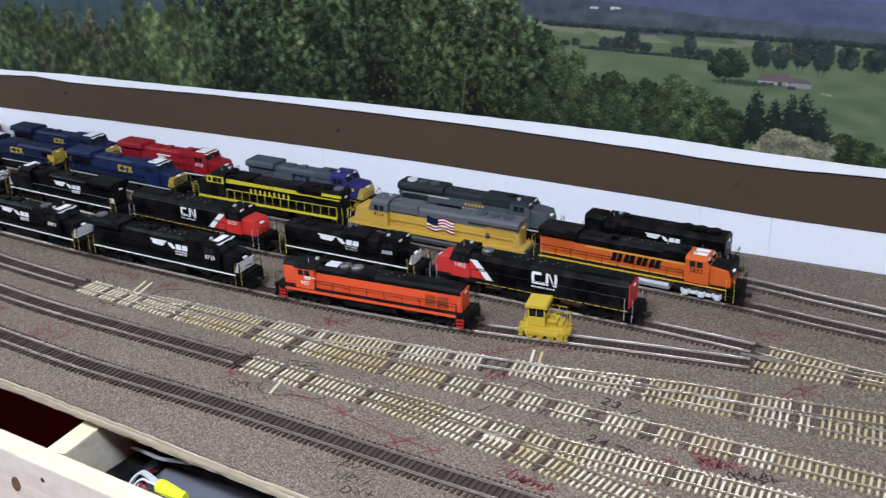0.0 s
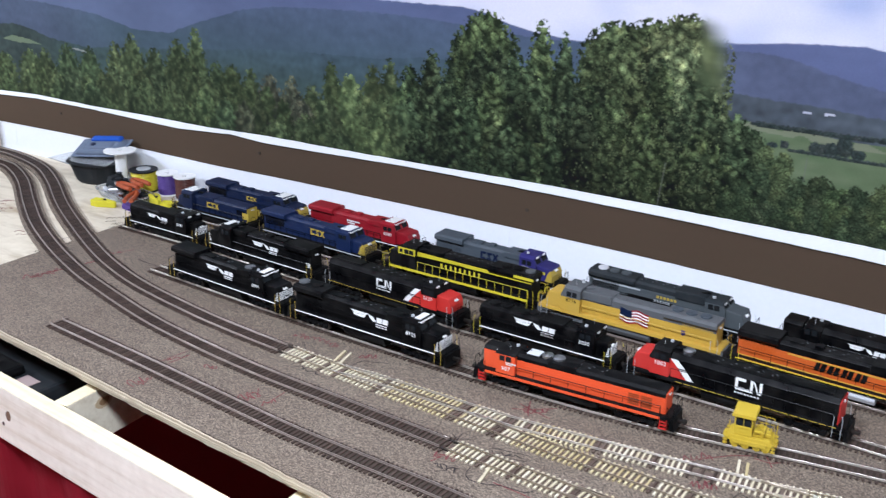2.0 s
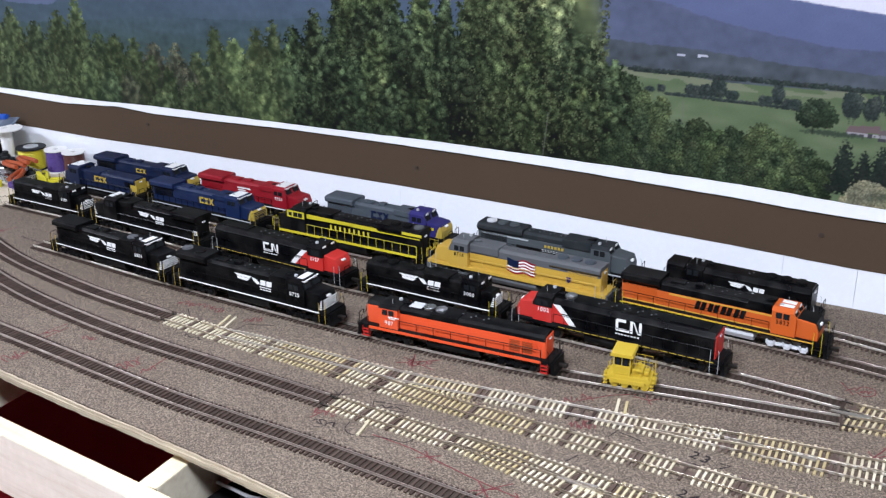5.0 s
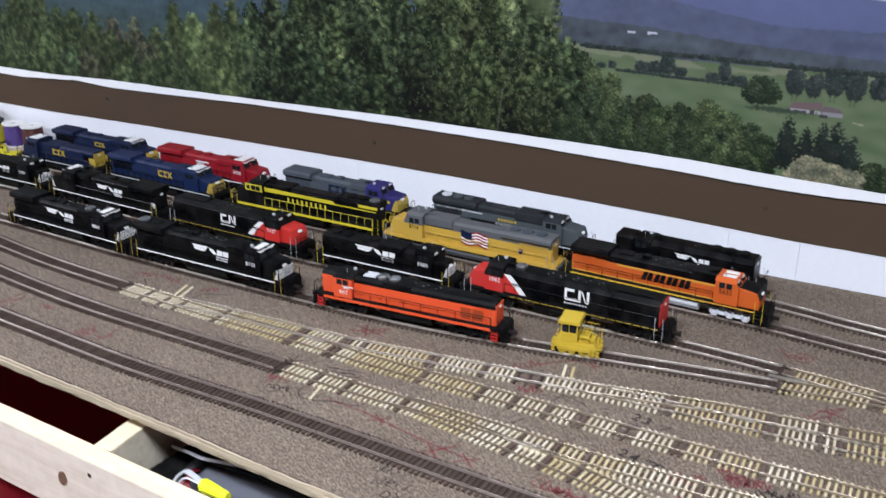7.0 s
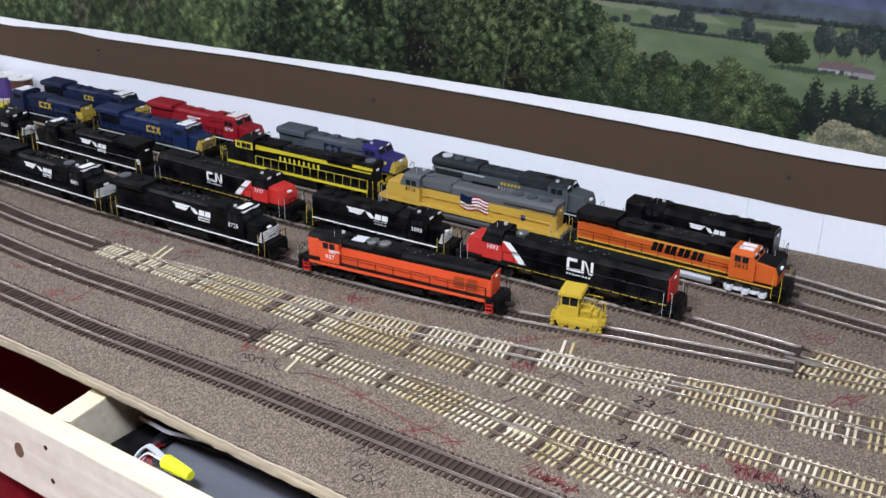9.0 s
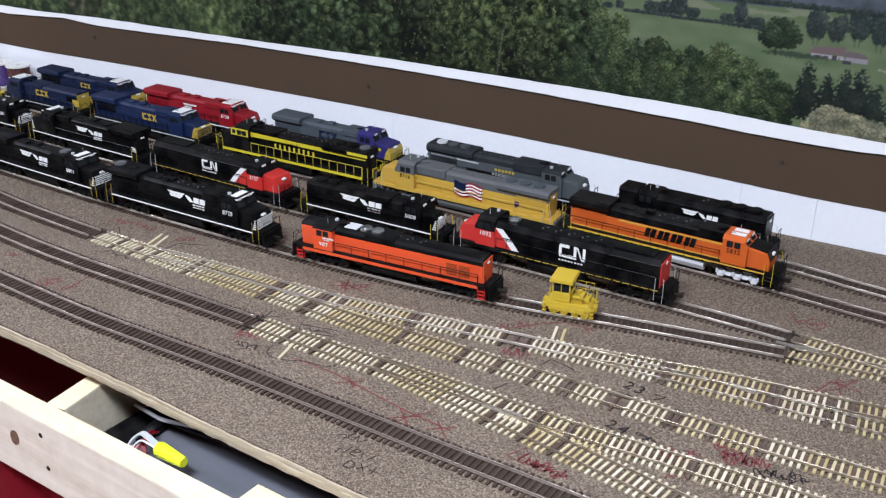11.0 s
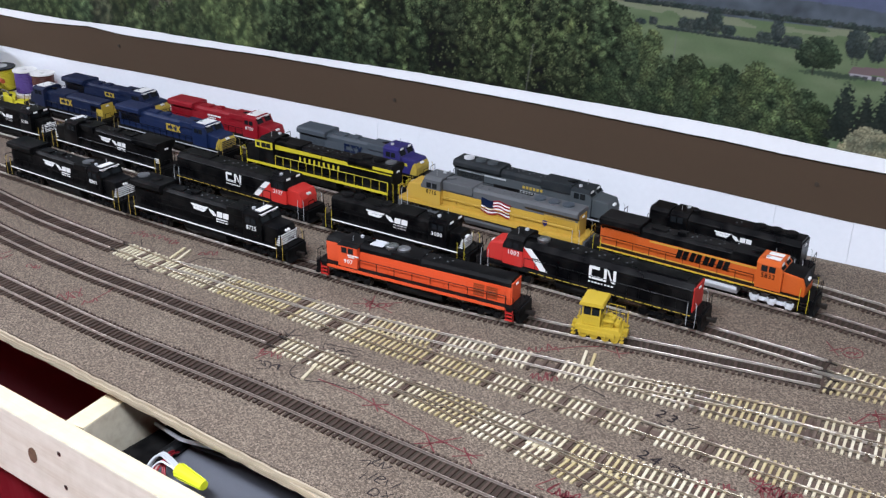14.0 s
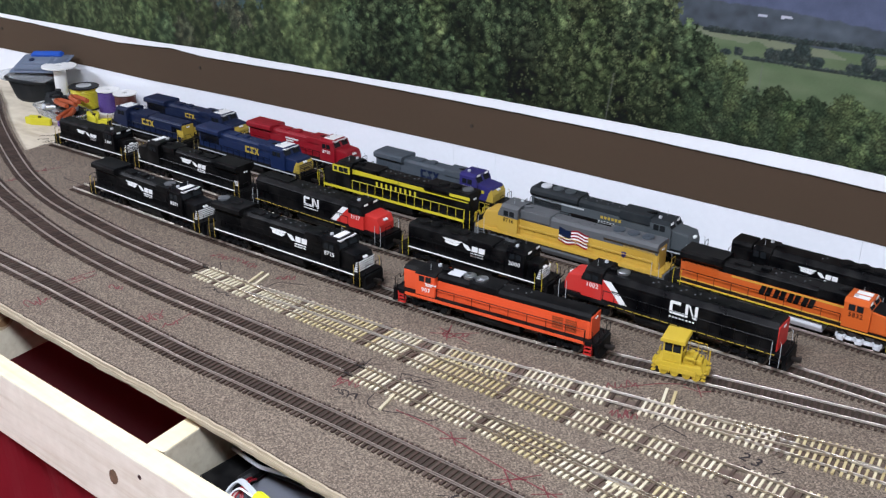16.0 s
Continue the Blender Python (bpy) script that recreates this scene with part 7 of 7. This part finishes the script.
# third row
engine("dark blue model engine with yellow emblem and white cab roof", -0.858, -0.664, P3, False, "spartan", axles=2, hood="navy", marks=[("three", "csyellow", -0.005, 0.0345, 1.2), ("block", "csyellow", -0.082, 0.0300, 1.6)], sill="palegrey", roof_panel=("white", 1), rear="csyellow", grabs="csyellow", nose_bars=False, cab_roof="navy", tall=1.0)
engine("blue model engine with yellow emblem and white cab roof panel", -0.650, -0.408, P3, True, "ge", hood="navy_light", marks=[("three", "csyellow", 0.010, 0.0345, 1.25)], sill="palegrey", nose_panel="csyellow", roof_panel=("white", 1), grabs="csnose", nose_bars="navy", cab_roof="navy_light", tall=1.03)
engine("black and bright yellow model engine with yellow rails and lettered side", -0.386, -0.113, P3, False, "emd", hood="black", cab="black", cab_roof="black", nose="black", sill="lemon", rails="lemon", grabs="lemon", rear="black", marks=[("nine", "lemon", -0.006, 0.0315, 1.2)], top_band=("lemon", 0.0, 1.0, 0.0378, 0.0425), nose_bars=False, fans=[(-0.114, "harbour"), -0.095, -0.076], tall=1.12)
engine("yellow model engine numbered 8716 with grey roof and flag", -0.114, 0.154, P3, False, "emd", hood="armour", roof="harbour", cab="armour", cab_roof="harbour", nose="armour", sill="armour", walkway="armour", under="harbour", rails="armour", grabs="palegrey", rear="armour", trim="harbour", number="8716", number_key="softblack", nose_bars=False, marks=[("shield", "purple", -0.078, 0.0275, 1.1)], fan_key="csgrey", fans=[-0.102, -0.083, -0.064], tall=1.10, split=0.0362, cab_top="harbour")
engine("orange and black model engine numbered 5832 with silver trucks", 0.158, 0.424, P3, True, "ge", hood="bnorange", roof="black", cab="bnorange", cab_roof="bnorange", nose="bnorange", nose_top="softblack", sill="gold", under="alloy", rails="softblack", grabs="lemon", rear="bnorange", number="5832", number_key="softblack", marks=[("four", "softblack", 0.004, 0.0300, 1.3)], top_band=("gold", 0.32, 1.0, 0.0348, 0.0368), low_band=("gold", 0.0, 1.0, 0.0192, 0.0208), nose_bars=False, roof_panel=("white", 2), fans=(), tall=1.13, split=0.0372, dashes="lemon", low_cab=True)
# row along the wall
engine("dark blue model engine with boxed yellow emblem and white cab roof", -0.846, -0.608, P4, True, "ge", hood="navy", marks=[("three", "csyellow", 0.000, 0.0355, 0.95)], sill="palegrey", nose_panel="csyellow", roof_panel=("white", 1), grabs="csnose", nose_bars=False, cab_roof="navy", tall=0.99)
engine("red model engine with white lettering and white cab roof panel", -0.604, -0.372, P4, True, "ge", hood="cpred", marks=[("rows", "white", -0.012, 0.0360, 1.0)], sill="white", roof_panel=("white", 1), grabs="palegrey", nose_bars=False, number="8750", tall=1.04)
engine("grey model engine with purple-blue cab and yellow nose", -0.347, -0.116, P4, True, "ge", hood="csgrey", marks=[("three", "navy", -0.006, 0.0350, 1.35)], cab="purple", cab_roof="purple", nose_panel="csyellow", sill="csyellow", grabs="csyellow", nose_bars=False, number="7839", number_key="white", tall=1.08)
engine("slate grey model engine with pale lining and rounded fans", -0.083, 0.169, P4, True, "emd", hood="wgrey", roof="wroof", cab="wgrey", nose="wgrey", sill="palegrey", grabs="palegrey", nose_bars=False, marks=[("six", "csyellow", 0.004, 0.0345, 1.1), ("six", "palegrey", -0.002, 0.0290, 0.9)], top_band=("palegrey", 0.02, 0.45, 0.0365, 0.0382), fans=[(-0.098, "alloy"), (-0.080, "wgrey"), (-0.062, "wgrey")], tall=1.17, low_band=("softblack", 0.34, 1.0, 0.0200, 0.0300), low_cab=True)
engine("black model engine beside the skirting with horse emblem", 0.196, 0.402, P4, False, "cowl", axles=2, hood="black", marks=[("horse", "white", -0.014, 0.0345, 1.05)], grabs="palegrey", fans=[-0.074, -0.056, -0.038], low_cab=True, doors=False, nose_bars=False, tall=1.16, high_nose=True)
ENGINES = [o for o in scene.objects if o.get("category") == "model locomotive"]


def by_label(word):
    return next(o for o in ENGINES if word in o["label"])


# waving flag on the yellow engine: a blue canton and red and white bands
flag_on = by_label("8716")
for t in (-1, 1):
    at = Matrix.Translation((-0.010, t * 0.0119, 0.0312)) @ Matrix.Rotation(0 if t < 0 else math.pi, 4, "Z")
    for k in range(9):
        bm = bmesh.new()
        xs = np.linspace(-0.0205 if k > 4 else -0.0035, 0.0205 - 0.0006 * (k % 3), 16)
        up = [(x, 0.0086 - k * 0.0019 + 0.0013 * math.sin(x * 240 + 0.5)) for x in xs]
        dn = [(x, z - 0.0019) for x, z in up[::-1]]
        prism(bm, up + dn, "y", -0.0002, 0.0002)
        part("flag_stripe", bm, M["cpred" if k % 2 == 0 else "white"], flag_on).matrix_basis = at
    bm = bmesh.new()
    xs = np.linspace(-0.0205, -0.0035, 9)
    up = [(x, 0.0086 + 0.0013 * math.sin(x * 240 + 0.5)) for x in xs]
    prism(bm, up + [(x, z - 0.0095) for x, z in up[::-1]], "y", -0.0002, 0.0002)
    part("flag_canton", bm, M["navy"], flag_on).matrix_basis = at
# silver roof panel and rear grille boxes on the orange engine
orange_on = by_label("orange model engine with black")
bm = bmesh.new()
box(bm, 0.044, 0.060, -0.0068, 0.0068, 0.0462, 0.0472, 0.0004)
part("roof_panel", bm, M["alloy"], orange_on, "silver roof hatch")
for t in (-1, 1):
    for gx in (-0.098, -0.083):
        bm = bmesh.new()
        for k in range(6):
            box(bm, gx, gx + 0.0125, t * 0.0120 - 0.0004, t * 0.0120 + 0.0004, 0.0225 + k * 0.0022, 0.0238 + k * 0.0022)
        part("louvre", bm, M["burnt"], orange_on, "louvre panel")
# yellow window band and long tapering wedge on the black and yellow engine
wedge_on = by_label("bright yellow")
for t in (-1, 1):
    bm = bmesh.new()
    prism(bm, [(0.072, 0.0375), (0.127 - 0.024, 0.0375), (0.127 - 0.024, 0.0468), (0.072, 0.0468)], "y", t * 0.0168 - 0.0002, t * 0.0168 + 0.0002)
    part("window_band", bm, M["lemon"], wedge_on, "yellow band round the cab windows")
    bm = bmesh.new()
    prism(bm, [(-0.01, 0.0395), (0.073, 0.0380), (0.073, 0.0440), (-0.01, 0.0430)], "y", t * 0.0128 - 0.0004, t * 0.0128 + 0.0004)
    part("wedge", bm, M["lemon"], wedge_on, "long yellow wedge panel")
    bm = bmesh.new()
    box(bm, -0.128, -0.096, t * 0.0152 - 0.0003, t * 0.0152 + 0.0003, 0.0432, 0.0468, 0.0002)
    part("corner_band", bm, M["lemon"], wedge_on, "yellow band round the radiator")
    for wx in (0.0775, 0.0860, 0.0945):
        bm = bmesh.new()
        box(bm, wx, wx + 0.0058, t * 0.0170 - 0.0003, t * 0.0170 + 0.0003, 0.0395, 0.0445, 0.0002)
        part("side_window", bm, M["glass_dark"], wedge_on, "dark cab side window")

# ---- the small yellow rail mover ----
mover = thing("rail_mover", "small bright yellow model rail mover with cab and railed deck", "rail mover", Matrix.Translation((0.2415, at_path(P1, 0.2415), RAILTOP)) @ Matrix.Rotation(0.13, 4, "Z") @ Matrix.Diagonal((0.92, 1.00, 1.08, 1)))
Y = M["switcher"]
bm = bmesh.new()
prism(bm, [(-0.026, 0.0075), (0.026, 0.0075), (0.026, 0.0125), (0.023, 0.0140), (-0.023, 0.0140), (-0.026, 0.0125)], "y", -0.0125, 0.0125, 0.0005)
part("chassis", bm, Y, mover)
for t in (-1, 1):
    bm = bmesh.new()
    box(bm, -0.022, 0.020, t * 0.0128 - 0.0006, t * 0.0128 + 0.0006, 0.0052, 0.0098, 0.0004)
    for k in range(5):
        box(bm, -0.020 + 0.0095 * k, -0.0185 + 0.0095 * k, t * 0.0136 - 0.0005, t * 0.0136 + 0.0005, 0.0040, 0.0110, 0.0002)
    part("frame_beam", bm, Y, mover, "ribbed yellow side beam")
# the cab: corner posts over a panelled lower half
bm = bmesh.new()
box(bm, -0.0190, 0.0020, -0.0118, 0.0118, 0.0140, 0.0248, 0.0006)
mcab = part("cab", bm, Y, mover)
for px in (-0.0183, 0.0013):
    for py in (-0.0111, 0.0111):
        bm = bmesh.new()
        box(bm, px - 0.0008, px + 0.0008, py - 0.0008, py + 0.0008, 0.0248, 0.0362, 0.0002)
        part("post", bm, Y, mcab)
bm = bmesh.new()
prism(bm, [(-0.0222, 0.0352), (0.0052, 0.0352), (0.0052, 0.0372), (0.0040, 0.0392), (-0.0210, 0.0392), (-0.0222, 0.0372)], "y", -0.0150, 0.0150, 0.0006)
part("roof", bm, Y, mcab, "flat overhanging yellow roof")
for t in (-1, 1):
    bm = bmesh.new()
    box(bm, -0.0172, 0.0002, t * 0.0111 - 0.0003, t * 0.0111 + 0.0003, 0.0250, 0.0350)
    part("window", bm, M["glass_dark"], mcab, "dark side window")
    bm = bmesh.new()
    box(bm, -0.0162, -0.0008, t * 0.0119 - 0.0004, t * 0.0119 + 0.0004, 0.0156, 0.0162)
    box(bm, -0.0162, -0.0008, t * 0.0119 - 0.0004, t * 0.0119 + 0.0004, 0.0226, 0.0232)
    box(bm, -0.0089, -0.0082, t * 0.0119 - 0.0004, t * 0.0119 + 0.0004, 0.0162, 0.0350)
    part("door_frame", bm, Y, mcab)
    ex = -0.0183 if t < 0 else 0.0013
    bm = bmesh.new()
    box(bm, ex - 0.0003, ex + 0.0003, -0.0100, 0.0100, 0.0250, 0.0350)
    part("window", bm, M["glass_dark"], mcab, "dark end window")
bm = bmesh.new()
box(bm, -0.0150, -0.0090, -0.0040, 0.0040, 0.0248, 0.0310, 0.0008)
part("operator_seat", bm, M["harbour"], mcab, "grey seat back")
bm = bmesh.new()
box(bm, 0.0040, 0.0160, -0.0080, 0.0080, 0.0140, 0.0215, 0.0010)
box(bm, 0.0165, 0.0225, -0.0060, 0.0090, 0.0140, 0.0190, 0.0008)
cover = part("engine_cover", bm, Y, mover)
for k in range(5):
    bm = bmesh.new()
    box(bm, 0.0055 + 0.0019 * k, 0.0066 + 0.0019 * k, -0.0084, -0.0079, 0.0155, 0.0200)
    part("louvre", bm, Y, cover)
bm = bmesh.new()
cyl(bm, (0.0100, 0.0020, 0.0228), 0.0028, 0.0030, "z", 12)
part("air_cleaner", bm, Y, cover)
for t in (-1, 1):
    for pts in ([(0.0045, t * 0.0118, 0.0140), (0.0045, t * 0.0118, 0.0300), (0.0235, t * 0.0118, 0.0290), (0.0240, t * 0.0118, 0.0140)], [(0.0045, t * 0.0118, 0.0222), (0.0238, t * 0.0118, 0.0216)], [(0.0140, t * 0.0118, 0.0140), (0.0140, t * 0.0118, 0.0295)]):
        bm = bmesh.new()
        tube(bm, pts, 0.00042)
        part("rail", bm, Y, mover)
    for wx in (-0.0165, -0.004, 0.009, 0.0195):
        bm = bmesh.new()
        cyl(bm, (wx, t * 0.0100, 0.0050), 0.0050, 0.0030, "y", 16)
        cyl(bm, (wx, t * 0.0118, 0.0050), 0.0022, 0.0010, "y", 10)
        part("wheel", bm, Y, mover, "yellow disc wheel")
    for sx in (-0.0275, 0.0275):
        for z in (0.0022, 0.0062, 0.0102):
            bm = bmesh.new()
            box(bm, sx - 0.0024, sx + 0.0024, t * 0.0105 - 0.0022, t * 0.0105 + 0.0022, z, z + 0.0008)
            part("step", bm, Y, mover)
        bm = bmesh.new()
        for side in (-0.0022, 0.0022):
            tube(bm, [(sx, t * 0.0105 + side, 0.0020), (sx, t * 0.0105 + side, 0.0250 if sx > 0 else 0.0180)], 0.00042)
        part("step_rail", bm, Y, mover)
for s in (-1, 1):
    bm = bmesh.new()
    box(bm, s * 0.0282 - 0.0032, s * 0.0282 + 0.0032, -0.0040, 0.0040, 0.0050, 0.0110, 0.0008)
    part("coupler", bm, Y, mover, "yellow coupler head")
bm = bmesh.new()
tube(bm, [(0.0195, 0.004, 0.0190), (0.0195, 0.004, 0.0280), (0.0210, 0.004, 0.0290)], 0.0008, 6)
part("exhaust", bm, M["harbour"], mover)
